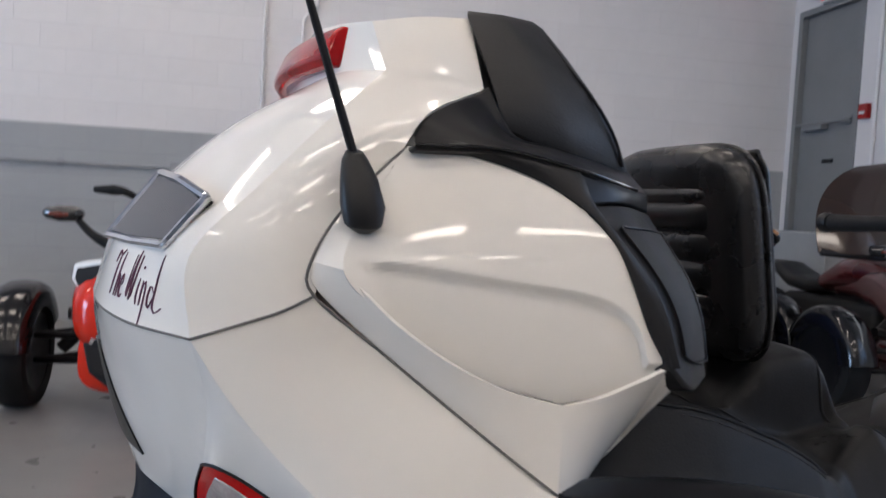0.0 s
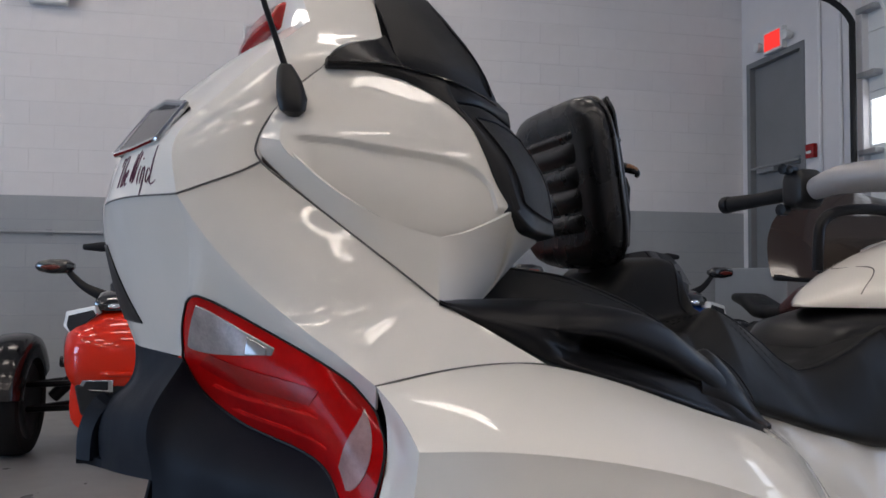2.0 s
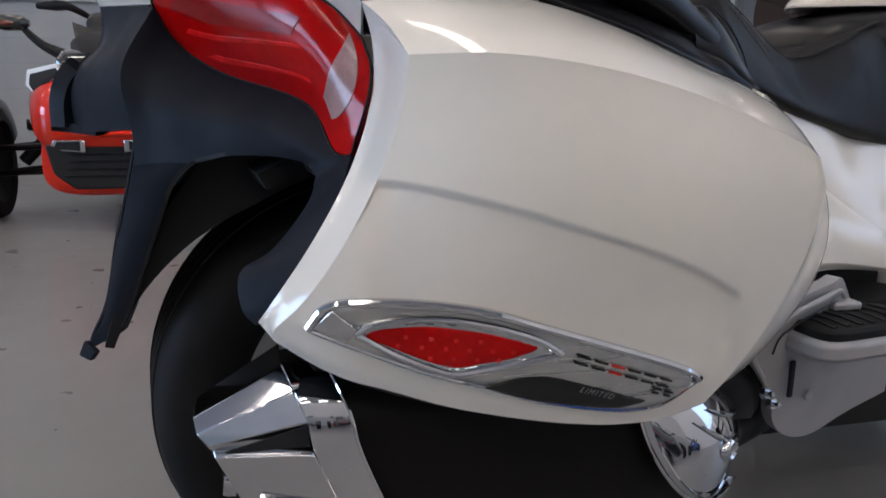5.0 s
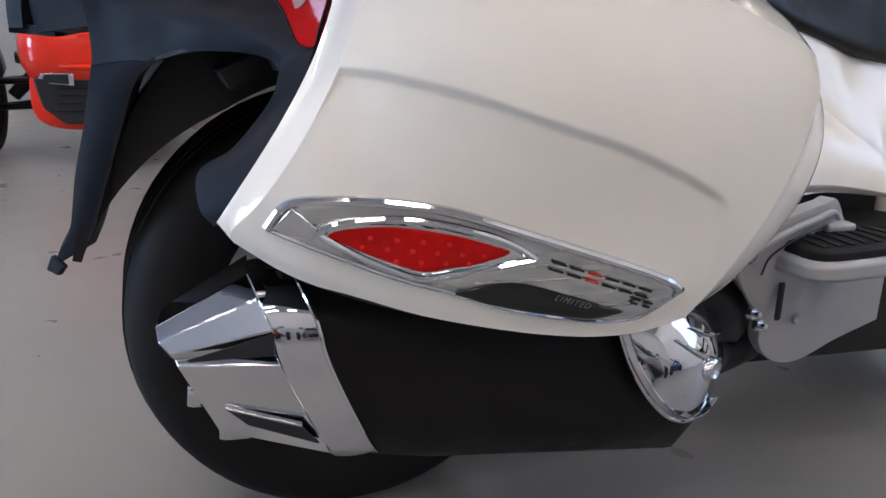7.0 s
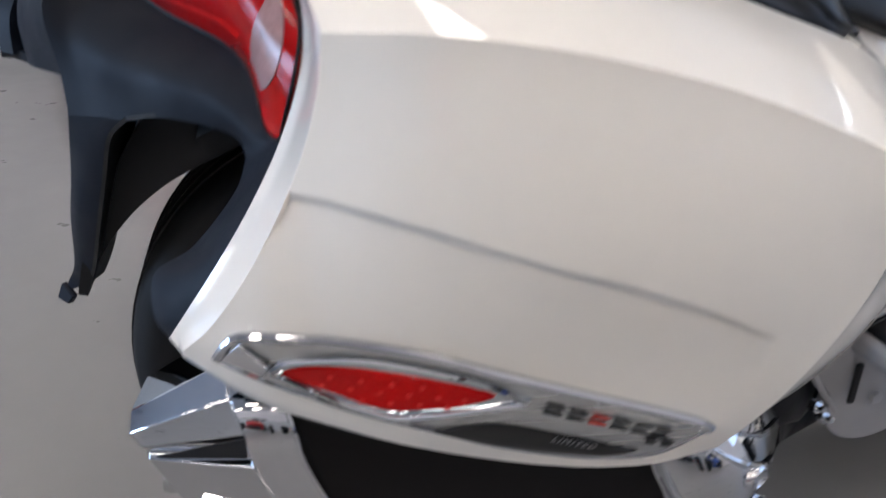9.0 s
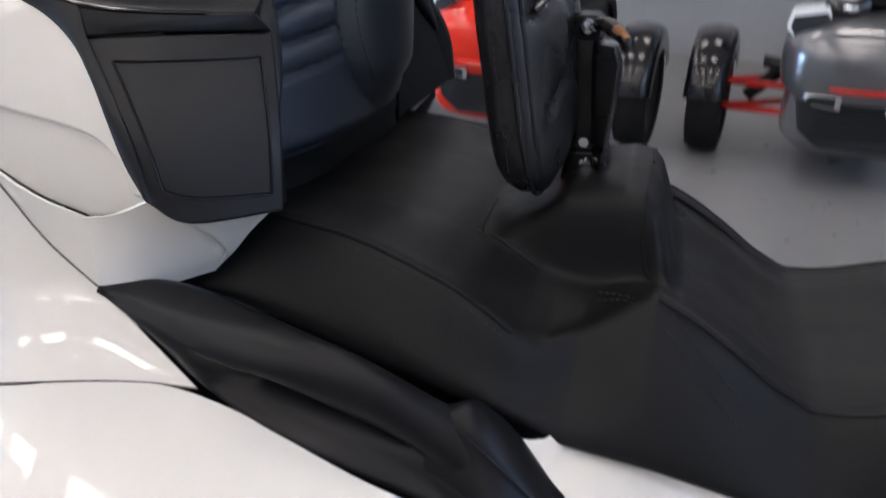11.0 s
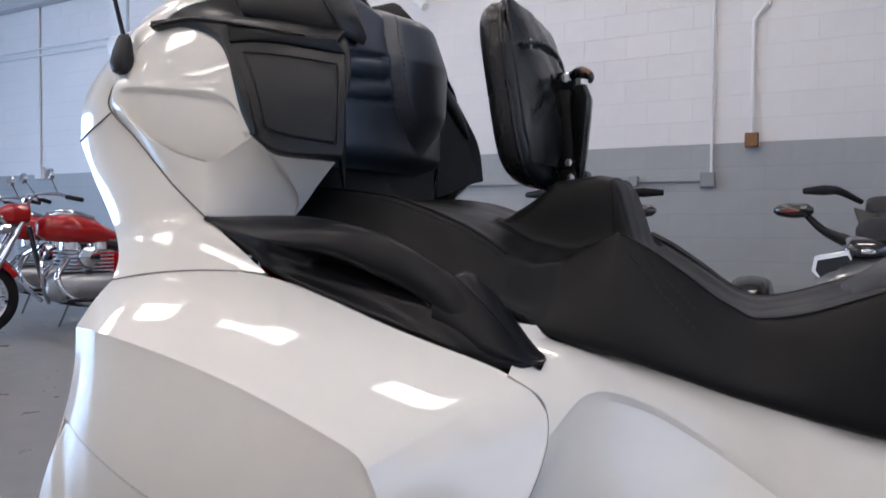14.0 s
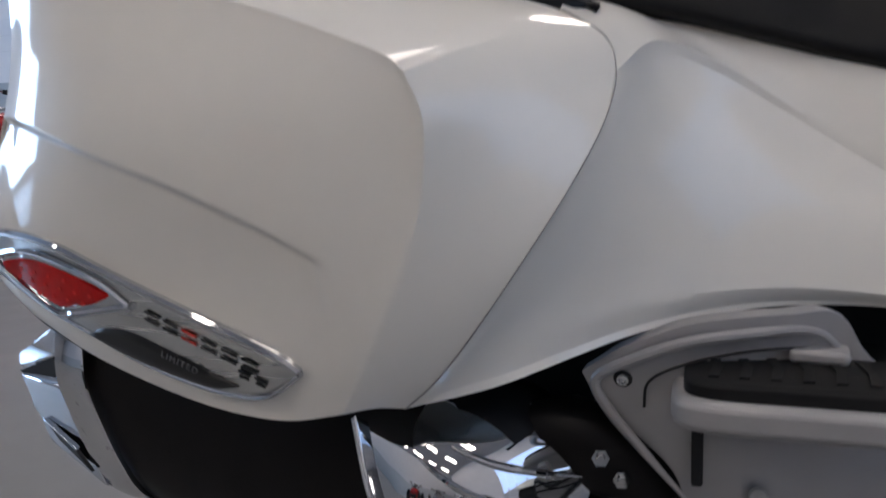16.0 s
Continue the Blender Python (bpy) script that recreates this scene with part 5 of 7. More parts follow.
    face = coons([S1, S1B, S2], top_c, [S1, L(-0.068, q * 0.343, 1.085), S0], [S2, L(0.038, q * 0.258, 1.072), S3], 24, 20, 0.006, EX * 0.7 + EY * q * 0.7)
    box = part("speaker_box", skin([face], 0.035, EX * 0.7 + EY * q * 0.7), PLASTIC, rest, "black speaker box with a cloth grille", 0.008, 30, 3)
    part("grille", skin([sub(face, [(0.20, 0.16), (0.91, 0.11), (0.91, 0.86), (0.13, 0.86)], lift=0.0022, d=EX * 0.7 + EY * q * 0.7)], 0.004, EX * 0.7 + EY * q * 0.7), GRILLE, box, "fine black speaker grille", 0.002)
    g_rim = sub(face, [(0.20, 0.16), (0.91, 0.11), (0.91, 0.86), (0.13, 0.86)], lift=0.0030, d=EX * 0.7 + EY * q * 0.7)
    part("grille_rim", tube([*g_rim[0], *g_rim[1:, -1], *g_rim[-1, ::-1][1:], *g_rim[::-1, 0][1:]], 0.0011, 6, 140), SATIN, box)
    lipg = coons(top_c, [rail[2], rail[3], rail[4]], [S0, rail[2]], [S3, rail[4]], 16, 4, 0.003, o)
    part("speaker_lip", skin([lipg], 0.010, o), SATIN, rest, "", 0.002)
    part("side_panel", skin([coons([L(-0.012, q * 0.172, 0.962), L(-0.012, q * 0.172, 1.07), L(-0.020, q * 0.172, 1.16)], [S2 + UP * 0.004 - EX * 0.004, S2 * 0.55 + S3 * 0.45 - EX * 0.006, S3 - EX * 0.004], [L(-0.012, q * 0.172, 0.962), S2 + UP * 0.004 - EX * 0.004], [L(-0.020, q * 0.172, 1.16), S3 - EX * 0.004], 12, 8)], 0.004, EX), SEATVINYL, rest, "", 0.002)
    pearl_edge = [p + V(0, -0.002, 0) for p in (*C2A[::-1], *C2B[::-1][1:])]
    edge = pearl_edge if q < 0 else [mir(p) for p in pearl_edge]
    inner_e = [rail[0], rail[1], rail[2], S0 + EX * 0.010, L(-0.058, q * 0.342, 1.085), S1 + EX * 0.008]
    part("trim_frame", skin([coons(edge, inner_e, [edge[0], inner_e[0]], [edge[-1], inner_e[-1]], 50, 6, 0.003, EY * q)], 0.006, EY * q), PLASTIC, rest, "", 0.002)
pad = np.zeros((81, 97, 3))
for j in range(81):
    k = j / 80
    for i in range(97):
        v = -0.178 + 0.356 * i / 96
        av = abs(v)
        top = 1.252 + 0.016 * float(smooth((av - 0.07) / 0.07))
        z = 0.998 + (top - 0.998) * k
        u = 0.030 - 0.34 * max(0.0, z - 1.165) - 1.20 * av ** 2
        half_w = 0.086 * max(0.02, math.sin(math.pi * min(0.80, max(0.0, (z - 1.022) / 0.285)))) ** 0.62 if z > 1.022 else 0.0
        if half_w and av < half_w:
            u += 0.036 * (1 - (av / half_w) ** 2) ** 0.55 * float(smooth((z - 1.02) / 0.07)) * (1 - 0.5 * float(smooth((z - 1.22) / 0.04)))
        if half_w:
            u -= 0.006 * math.exp(-((av - half_w) / 0.004) ** 2) * float(smooth((z - 1.03) / 0.03))
        if av > half_w:
            fade = float(smooth((av - half_w - 0.006) / 0.012))
            u -= 0.0075 * fade * sum(math.exp(-((z - c + 0.10 * (av - 0.09)) / 0.0045) ** 2) for c in (1.165, 1.133, 1.102))
            u += 0.004 * fade * sum(math.exp(-((z - c + 0.10 * (av - 0.09)) / 0.011) ** 2) for c in (1.149, 1.117))
        u -= 0.035 * float(smooth((0.14 - k) / 0.14)) ** 2 + 0.030 * float(smooth((k - 0.90) / 0.10)) ** 2
        pad[j, i] = L(u, v, z)
# the pad's bluish sheen comes from its material colour
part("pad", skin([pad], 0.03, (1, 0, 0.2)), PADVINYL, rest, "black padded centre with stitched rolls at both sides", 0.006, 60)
for q in (-1, 1):
    rim_line = []
    for z in np.linspace(1.07, 1.235, 12):
        hw = 0.086 * math.sin(math.pi * min(0.80, (z - 1.022) / 0.285)) ** 0.62 - 0.007
        rim_line.append(L(0.030 - 0.34 * max(0.0, z - 1.165) - 1.20 * hw ** 2 + 0.036 * (1 - (hw / (hw + 0.007)) ** 2) ** 0.55 * (1 - 0.5 * float(smooth((z - 1.22) / 0.04))) * float(smooth((z - 1.02) / 0.07)) + 0.0006, q * hw, z))
    part("stitching", stitches(rim_line), THREAD, rest)
part("backing", boxes(((0.06, -0.16, 0.93), (0.175, 0.17, 1.20))), PLASTIC, rest, "", 0.02)
part("apron", skin([coons([L(-0.05, -0.25, 0.955), L(-0.02, 0, 0.945), L(-0.05, 0.25, 0.955)], [L(-0.045, -0.25, 1.012), L(-0.030, 0, 1.016), L(-0.045, 0.25, 1.012)], [L(-0.05, -0.25, 0.955), L(-0.045, -0.25, 1.012)], [L(-0.05, 0.25, 0.955), L(-0.045, 0.25, 1.012)], 24, 6)], 0.006, (1, 0, 0)), SEATVINYL, rest, "", 0.003)
BK = [V(0.045, -0.252, 1.16), V(0.062, -0.224, 1.240), V(0.060, -0.203, 1.306), V(0.066, -0.10, 1.320)]
part("closing_plate", slab([*BK, *[mir(p) for p in BK[::-1]]], (1, 0.13, 0), 0.03), PLASTIC, rest, "", 0.004)

# rider's backrest with a zipped pouch on its front
rider = thing("rider_backrest", "", "")
rider.parent = trike
rider.matrix_parent_inverse = trike.matrix_world.inverted()
for key in ("label", "category"):
    if key in rider:
        del rider[key]
rider["label"] = "black vinyl rider backrest with a zipped pouch"


def rest_ring(u, a, b, dz=0.0, p=4.6):
    c = L(u, 0, 1.102 + dz)
    pts = ring((0, 0, 0), EY, UP, a, b, p, 56)
    return [c + r_ - EX * (0.16 * r_[2]) for r_ in pts]


part("cushion", loft([rest_ring(u, a, b) for u, a, b in ((0.186, 0.100, 0.085), (0.184, 0.118, 0.102), (0.187, 0.134, 0.119), (0.194, 0.142, 0.127), (0.206, 0.1450, 0.1325), (0.217, 0.1445, 0.1320), (0.220, 0.1430, 0.1305))]), LEATHER, rider, "", 0.0, 70)
welt_ring = rest_ring(0.2215, 0.1450, 0.1325)
part("piping", tube(welt_ring + welt_ring[:1], 0.0030, 8, 140), LEATHER, rider, "rolled edge piping")
part("cushion_front", loft([rest_ring(u, a, b) for u, a, b in ((0.222, 0.1430, 0.1305), (0.230, 0.141, 0.128), (0.236, 0.132, 0.118), (0.239, 0.118, 0.105))]), LEATHER, rider, "", 0.0, 70)
chan = np.zeros((61, 25, 3))
for j in range(61):
    for i in range(25):
        h, w = j / 60, i / 12 - 1
        z = 1.016 + 0.166 * h
        puff = 0.011 * abs(math.sin(math.pi * 4.5 * h)) ** 0.45 * (1 - abs(w) ** 8) * min(1.0, 14 * min(h, 1 - h) + 0.15)
        chan[j, i] = L(0.190 - puff - 0.16 * (z - 1.102), 0.092 * w, z)
part("channelled_panel", skin([chan], 0.004, (-1, 0, 0)), LEATHER, rider, "padded panel with sewn channels", 0.0, 60)
part("stitching", stitches([L(0.204 - 0.16 * (z - 1.102), -0.1452, z) for z in np.linspace(1.01, 1.19, 10)], r=0.0005), THREAD, rider)
pouch_rows = []
for j in range(31):
    h = j / 30
    row = []
    for i in range(41):
        w = i / 20 - 1
        z = 0.998 + 0.230 * h
        wide = 0.1405 * (1 - 0.10 * max(0.0, 1 - h * 5) - 0.10 * float(smooth((h - 0.84) / 0.16)) ** 2)
        out_ = 0.026 * (1 - abs(w) ** 3.2) * math.sin(math.pi * min(1, max(0, h * 0.92 + 0.06))) ** 0.5
        out_ += 0.0014 * math.sin(9 * w + 14 * h) * math.sin(5.1 * h + 3 * w + 1) * (1 - w * w)
        out_ -= 0.009 * math.exp(-((h - 0.77 + 0.10 * w * w) / 0.018) ** 2) * (1 - abs(w) ** 6)
        out_ -= 0.006 * math.exp(-((h - 0.32 - 0.42 * (w + 0.75)) / 0.022) ** 2) * float(smooth((w + 0.9) / 0.1)) * float(smooth((0.1 - w) / 0.3))
        row.append(L(0.2345 + out_ - 0.16 * (z - 1.102), wide * w, z))
    pouch_rows.append(row)
pouch = part("pouch", skin([np.array(pouch_rows)], 0.006, (1, 0, 0.1)), LEATHER, rider, "soft black pouch with a zip", 0.003, 60)
zip_line = [L(0.2345 + 0.014 * (1 - abs(w) ** 3.2) + 0.002 - 0.16 * (0.998 + 0.230 * (0.77 - 0.10 * w * w) - 1.102), 0.131 * w, 0.998 + 0.230 * (0.77 - 0.10 * w * w)) for w in np.linspace(-0.96, 0.96, 15)]
part("zip", tube(zip_line, 0.0028, 8, 60), SATIN, pouch, "black zip")
part("flap_edge", tube([p + EX * 0.003 + UP * 0.0065 for p in zip_line], 0.0032, 8, 60), LEATHER, pouch)
part("zip_pull", boxes(((0.445, -0.055, 1.160), (0.449, -0.049, 1.176))), STEEL, pouch, "small metal pull", 0.001)
post = part("post", loft([ring(L(u, 0.012, z), EX, EY, a, w, 5, 20) for u, z, a, w in ((0.276, 0.965, 0.016, 0.020), (0.274, 1.02, 0.014, 0.020), (0.270, 1.08, 0.013, 0.020), (0.267, 1.125, 0.013, 0.019), (0.266, 1.142, 0.009, 0.012))]), PLASTIC, rider, "black steel backrest post", 0.002)
cover = [[L(u, v, z) for u, v in ((a, -0.020), (a + 0.008, -0.032), (b_ - 0.004, -0.042), (b_, -0.034), (b_ - 0.004, 0.0), (a, 0.020))] for z, a, b_ in ((0.978, 0.288, 0.298), (0.99, 0.286, 0.301), (1.03, 0.282, 0.305), (1.07, 0.279, 0.309), (1.10, 0.277, 0.311), (1.118, 0.278, 0.304))]
part("post_cover", loft(cover), LEATHER, rider, "stitched leather cover behind the post", 0.003, 50)
for u, z in ((0.279, 0.984), (0.270, 1.132)):
    part("bolt", lathe([(0.0001, 0.0), (0.0075, 0.0), (0.009, 0.002), (0.009, 0.006), (0.0065, 0.009), (0.0001, 0.0095)], L(u, -0.010, z), -EY, 18), CHROME, rider, "bright bolt")
part("nut", lathe([(0.0001, 0.0), (0.006, 0.0), (0.006, 0.006), (0.0001, 0.006)], L(0.275, -0.010, 1.008), -EY, 6), CHROME, rider)
part("bracket", loft([ring(L(0.279, 0.012, z), EX, EY, a, 0.030, 6, 20) for z, a in ((0.955, 0.030), (0.972, 0.028), (0.994, 0.022), (0.998, 0.018))]), SATIN, rider, "", 0.003)
part("clamp", loft([ring(L(0.268, v, 1.130), EX, UP, a, a * 0.9, 4, 16) for v, a in ((-0.010, 0.013), (-0.008, 0.015), (0.03, 0.015), (0.032, 0.012))]), SATIN, rider, "", 0.002)
flap = part("strap", tube([L(0.276, -0.012, 1.134), L(0.290, -0.026, 1.137), L(0.304, -0.042, 1.132), L(0.314, -0.052, 1.124), L(0.312, -0.050, 1.117)], [0.005, 0.0075, 0.0085, 0.007, 0.003], 12, 24), LEATHER, rider, "leaf-shaped leather strap end, tan on its face")
part("strap_face", tube([L(0.292, -0.030, 1.137), L(0.305, -0.045, 1.133), L(0.314, -0.053, 1.127)], [0.003, 0.0066, 0.004], 12, 16), STRAP, flap, "tan leather face")

# antenna
ant = part("antenna", loft([ring(c, (1, 0, 0), (0, 0.9, 0.3), a, b, 2.6, 18) for c, a, b in (((-0.044, -0.330, 1.122), 0.006, 0.008), ((-0.045, -0.334, 1.128), 0.014, 0.013), ((-0.046, -0.334, 1.141), 0.0165, 0.015),
                                                                                          ((-0.049, -0.330, 1.160), 0.014, 0.012), ((-0.052, -0.326, 1.173), 0.010, 0.009), ((-0.053, -0.325, 1.180), 0.006, 0.006))]), PLASTIC, trike, "black whip antenna with a rubber foot", 0.002)
part("whip", tube([(-0.053, -0.325, 1.176), (-0.078, -0.325, 1.25), (-0.108, -0.325, 1.34), (-0.172, -0.325, 1.53), (-0.25, -0.325, 1.76)], [0.0035, 0.0028, 0.0025, 0.002, 0.0015], 8, 24), SATIN, ant)

# rear bumper plastic and mudguard
BL = [(-0.168, -0.187, 0.85), (-0.228, -0.09, 0.856), centre(-0.247, 0.858)]
FLAP_OUT = [V(-0.198, -0.212, 0.672), V(-0.211, -0.19, 0.63), V(-0.226, -0.165, 0.585), V(-0.246, -0.135, 0.53), V(-0.268, -0.097, 0.455), V(-0.292, -0.066, 0.418), V(-0.300, -0.058, 0.400)]
FLAP_IN = [V(-0.127, -0.264, 0.680), V(-0.153, -0.238, 0.655), V(-0.175, -0.207, 0.603), V(-0.205, -0.165, 0.53), V(-0.232, -0.125, 0.466), V(-0.250, -0.103, 0.434)]
BLOCK_LOW = [V(-0.198, -0.212, 0.712), V(-0.262, -0.12, 0.704), V(-0.293, -0.05, 0.700), centre(-0.305, 0.700)]
bump_a = coons(BLOCK_LOW, BL, [BLOCK_LOW[0], (-0.205, -0.205, 0.78), BL[0]], [BLOCK_LOW[-1], centre(-0.303, 0.745), centre(-0.288, 0.778), centre(-0.256, 0.805), centre(-0.247, 0.83), BL[-1]], 20, 28)
bump_u = coons([p + V(0.03, 0.05, -0.002) for p in BLOCK_LOW], BLOCK_LOW, [BLOCK_LOW[0] + V(0.03, 0.05, -0.002), BLOCK_LOW[0]], [BLOCK_LOW[-1] + V(0.03, 0.05, -0.002), BLOCK_LOW[-1]], 20, 4)
ARCH = [FLAP_OUT[0], V(-0.16, -0.24, 0.678), FLAP_IN[0], V(-0.09, -0.293, 0.690), V(-0.045, -0.328, 0.692), V(-0.014, -0.352, 0.687), V(-0.005, -0.37, 0.676)]
bump_b = coons(ARCH, TAILLOW, [ARCH[0], BLOCK_LOW[0], (-0.205, -0.205, 0.78), BL[0]], [ARCH[-1], TAILLOW[-1]], 60, 16, 0.010, (-1, -1, 0))
LEGIN = [V(-0.071, -0.43, 0.542), V(-0.083, -0.42, 0.556), V(-0.083, -0.402, 0.588), V(-0.051, -0.395, 0.608), V(-0.015, -0.382, 0.650), ARCH[-1]]
LEGOUT = [V(-0.066, -0.438, 0.545), V(-0.056, -0.444, 0.566), V(-0.034, -0.450, 0.594), V(-0.012, -0.446, 0.629), V(0.011, -0.437, 0.669), TAILLOW[-1]]
bump_c = coons([LEGIN[0], LEGOUT[0]], [ARCH[-1], TAILLOW[-1]], LEGIN, LEGOUT, 16, 30, 0.004, (-1, -1, 0))
bumper = part("rear_bumper", skin([bump_a, bump_b, bump_c, bump_u, mirrored(bump_a), mirrored(bump_u)], 0.012, (-1, -0.6, 0), 0.001), BUMPER, trike, "dark textured plastic rear bumper", 0.004, 35, 3)
flap = coons(FLAP_OUT, FLAP_IN, [FLAP_OUT[0] + V(0, 0, 0.01), FLAP_IN[0] + V(0, 0, 0.004)], [FLAP_OUT[-1], FLAP_IN[-1]], 40, 10, 0.006, (-1, -0.7, 0))
flap_turn = coons(FLAP_IN, [p + EY * w + V(0.012, 0, 0) for p, w in zip(FLAP_IN, (0.12, 0.12, 0.11, 0.09, 0.06, 0.03))], [FLAP_IN[0], FLAP_IN[0] + EY * 0.12 + V(0.012, 0, 0)], [FLAP_IN[-1], FLAP_IN[-1] + EY * 0.03 + V(0.012, 0, 0)], 40, 6)
arch_turn = coons(ARCH[2:], [p + EY * 0.12 + V(0.012, 0, -0.006) for p in ARCH[2:]], [ARCH[2], ARCH[2] + EY * 0.12 + V(0.012, 0, -0.006)], [ARCH[-1], ARCH[-1] + EY * 0.12 + V(0.012, 0, -0.006)], 40, 6)
part("mud_flap", skin([flap], 0.006, (-1, -0.7, 0)), BUMPER, bumper, "dark plastic mudguard flap", 0.003, 40)
part("mud_flap", skin([mirrored(flap)], 0.006, (-1, 0.7, 0)), BUMPER, bumper, "dark plastic mudguard flap", 0.003, 40)
part("flap_return", skin([flap_turn], 0.004, (1, -0.3, 0)), PLASTIC, bumper)
part("arch_return", skin([arch_turn], 0.004, (0, 0, -1)), PLASTIC, bumper)
part("flap_foot", slab([FLAP_OUT[-1] + V(0.004, 0, 0.016), FLAP_OUT[-1] + V(-0.004, -0.002, -0.004), FLAP_OUT[-1] + V(0.012, -0.012, -0.010), FLAP_OUT[-1] + V(0.022, -0.018, 0.004)], (-0.7, -0.7, 0), 0.008), BUMPER, bumper, "", 0.002)
well = []
for a in np.linspace(62, 165, 18):
    r = 0.375
    well.append([centre(0.09 + (r + d) * math.cos(radians(a)) * -1, 0.32 + (r + d) * math.sin(radians(a))) + EY * b for d, b in ((0, -0.26), (0, 0.26), (0.02, 0.26), (0.02, -0.26))])
part("wheel_well", loft(well), GAP, bumper)
liner = []
for a in np.linspace(15, 96, 28):
    y0 = np.interp(a, (10, 30, 60), (-0.040, -0.085, -0.165))
    w = np.interp(a, (9, 20, 40, 60, 72), (0.008, 0.014, 0.035, 0.085, 0.10))
    r_ = np.interp(a, (15, 35, 60, 96), (0.366, 0.356, 0.347, 0.347))
    liner.append([centre(0.09 - (r_ + d) * math.cos(radians(a)), 0.32 + (r_ + d) * math.sin(radians(a))) + EY * b for d, b in ((0, y0), (0, 0.26), (w, 0.26), (w, y0))])
part("mudguard_liner", loft(liner), GAP, bumper, "black inner mudguard")

# rear wheel
HUB = V(0.09, 0.0, 0.315)
tyre_profile = [(0.19, -0.085), (0.215, -0.108), (0.25, -0.116), (0.285, -0.112), (0.305, -0.098), (0.313, -0.075), (0.3155, -0.035), (0.316, 0.0), (0.3155, 0.035), (0.313, 0.075), (0.305, 0.098), (0.285, 0.112), (0.25, 0.116), (0.215, 0.108), (0.19, 0.085), (0.19, -0.085)]
wheel = thing("rear_wheel", "", "")
wheel.parent = trike
wheel.matrix_parent_inverse = trike.matrix_world.inverted()
for key in ("label", "category"):
    if key in wheel:
        del wheel[key]
wheel["label"] = "wide black rear tyre on a grey alloy rim"
part("tyre", lathe(tyre_profile, HUB, EY, 72), RUBBER, wheel, "", 0.0, 50)
for k in (-0.055, -0.018, 0.018, 0.055):
    part("tread_groove", lathe([(0.3135, k - 0.004), (0.3168, k - 0.004), (0.3168, k + 0.004), (0.3135, k + 0.004), (0.3135, k - 0.004)], HUB, EY, 72), GAP, wheel)
part("rim", lathe([(0.175, -0.09), (0.197, -0.092), (0.199, -0.085), (0.185, -0.07), (0.18, 0.07), (0.199, 0.085), (0.175, 0.09), (0.175, -0.09)], HUB, EY, 60), SILVER, wheel, "grey alloy rim")
for k in range(5):
    a = 2 * math.pi * k / 5
    d = EX * math.cos(a) + UP * math.sin(a)
    s = np.cross(d, EY)
    part("spoke", loft([ring(HUB + d * r - EY * o, s, EY, w, 0.014, 4, 12) for r, w, o in ((0.03, 0.03, 0.03), (0.1, 0.024, 0.045), (0.182, 0.034, 0.06))]), SILVER, wheel, "", 0.003)
part("hub", lathe([(0.0001, -0.07), (0.04, -0.07), (0.05, -0.04), (0.05, 0.04), (0.0001, 0.04)], HUB, EY, 28), SILVER, wheel)

# exhaust
ex = thing("exhaust", "", "")
ex.parent = trike
ex.matrix_parent_inverse = trike.matrix_world.inverted()
for key in ("label", "category"):
    if key in ex:
        del ex[key]
ex["label"] = "black exhaust silencer with chrome end pieces"


def can_ring(c, a, b, slant=0.0, p=2.6, n=36):
    pts = ring((0, 0, 0), (0, 1, 0), UP, a, b, p, n)
    return [V(*c) + q + V(-slant * q[2], 0, 0) for q in pts]


part("silencer", loft([can_ring(c, a, b, s) for c, a, b, s in (((0.035, -0.318, 0.362), 0.088, 0.123, 0.42), ((0.10, -0.315, 0.352), 0.09, 0.127, 0.42), ((0.28, -0.308, 0.332), 0.09, 0.126, 0.3), ((0.46, -0.298, 0.308), 0.088, 0.122, 0.1), ((0.50, -0.292, 0.305), 0.075, 0.10, 0.0), ((0.53, -0.285, 0.305), 0.05, 0.07, 0.0))]), EXHAUST, ex, "satin black silencer body", 0.0, 50)
SLEEVE = [V(*p) + V(0, -0.002 if p[1] < -0.39 else 0.0, 0.002 if p[2] > 0.44 else (-0.002 if p[2] < 0.3 else 0.0)) for p in ((-0.046, -0.352, 0.468), (-0.036, -0.398, 0.458), (-0.022, -0.413, 0.428), (-0.017, -0.416, 0.392), (0.030, -0.405, 0.280), (0.045, -0.37, 0.256), (0.045, -0.27, 0.256), (0.0, -0.235, 0.36), (-0.046, -0.27, 0.466))]
sleeve = [p for p in cut(SLEEVE + SLEEVE[:1], 3)[:-1]]
mid_s = np.mean(sleeve, axis=0)
band_rows = []
for k in np.linspace(0, 1, 9):
    puff = 1 + 0.022 * math.sin(math.pi * k)
    band_rows.append([mid_s + (p - mid_s) * V(1, puff, puff) + V(0.046 * k - 0.001, 0.001 * k, 0.002 * k if p[2] > 0.3 else 0.0) for p in sleeve])
part("chrome_band", loft(band_rows), CHROME, ex, "polished chrome band", 0.0015, 50)
part("band_edge", tube(band_rows[-1] + band_rows[-1][:1], 0.0022, 6, 160), CHROME, ex)
# faceted chrome end piece that narrows to the rear
BAND = [(-0.046, -0.352, 0.468), (-0.036, -0.398, 0.458), (-0.022, -0.413, 0.428), (-0.020, -0.405, 0.398), (-0.017, -0.416, 0.392), (0.030, -0.405, 0.280), (0.045, -0.37, 0.256), (0.045, -0.27, 0.256), (0.0, -0.235, 0.36), (-0.046, -0.27, 0.466)]
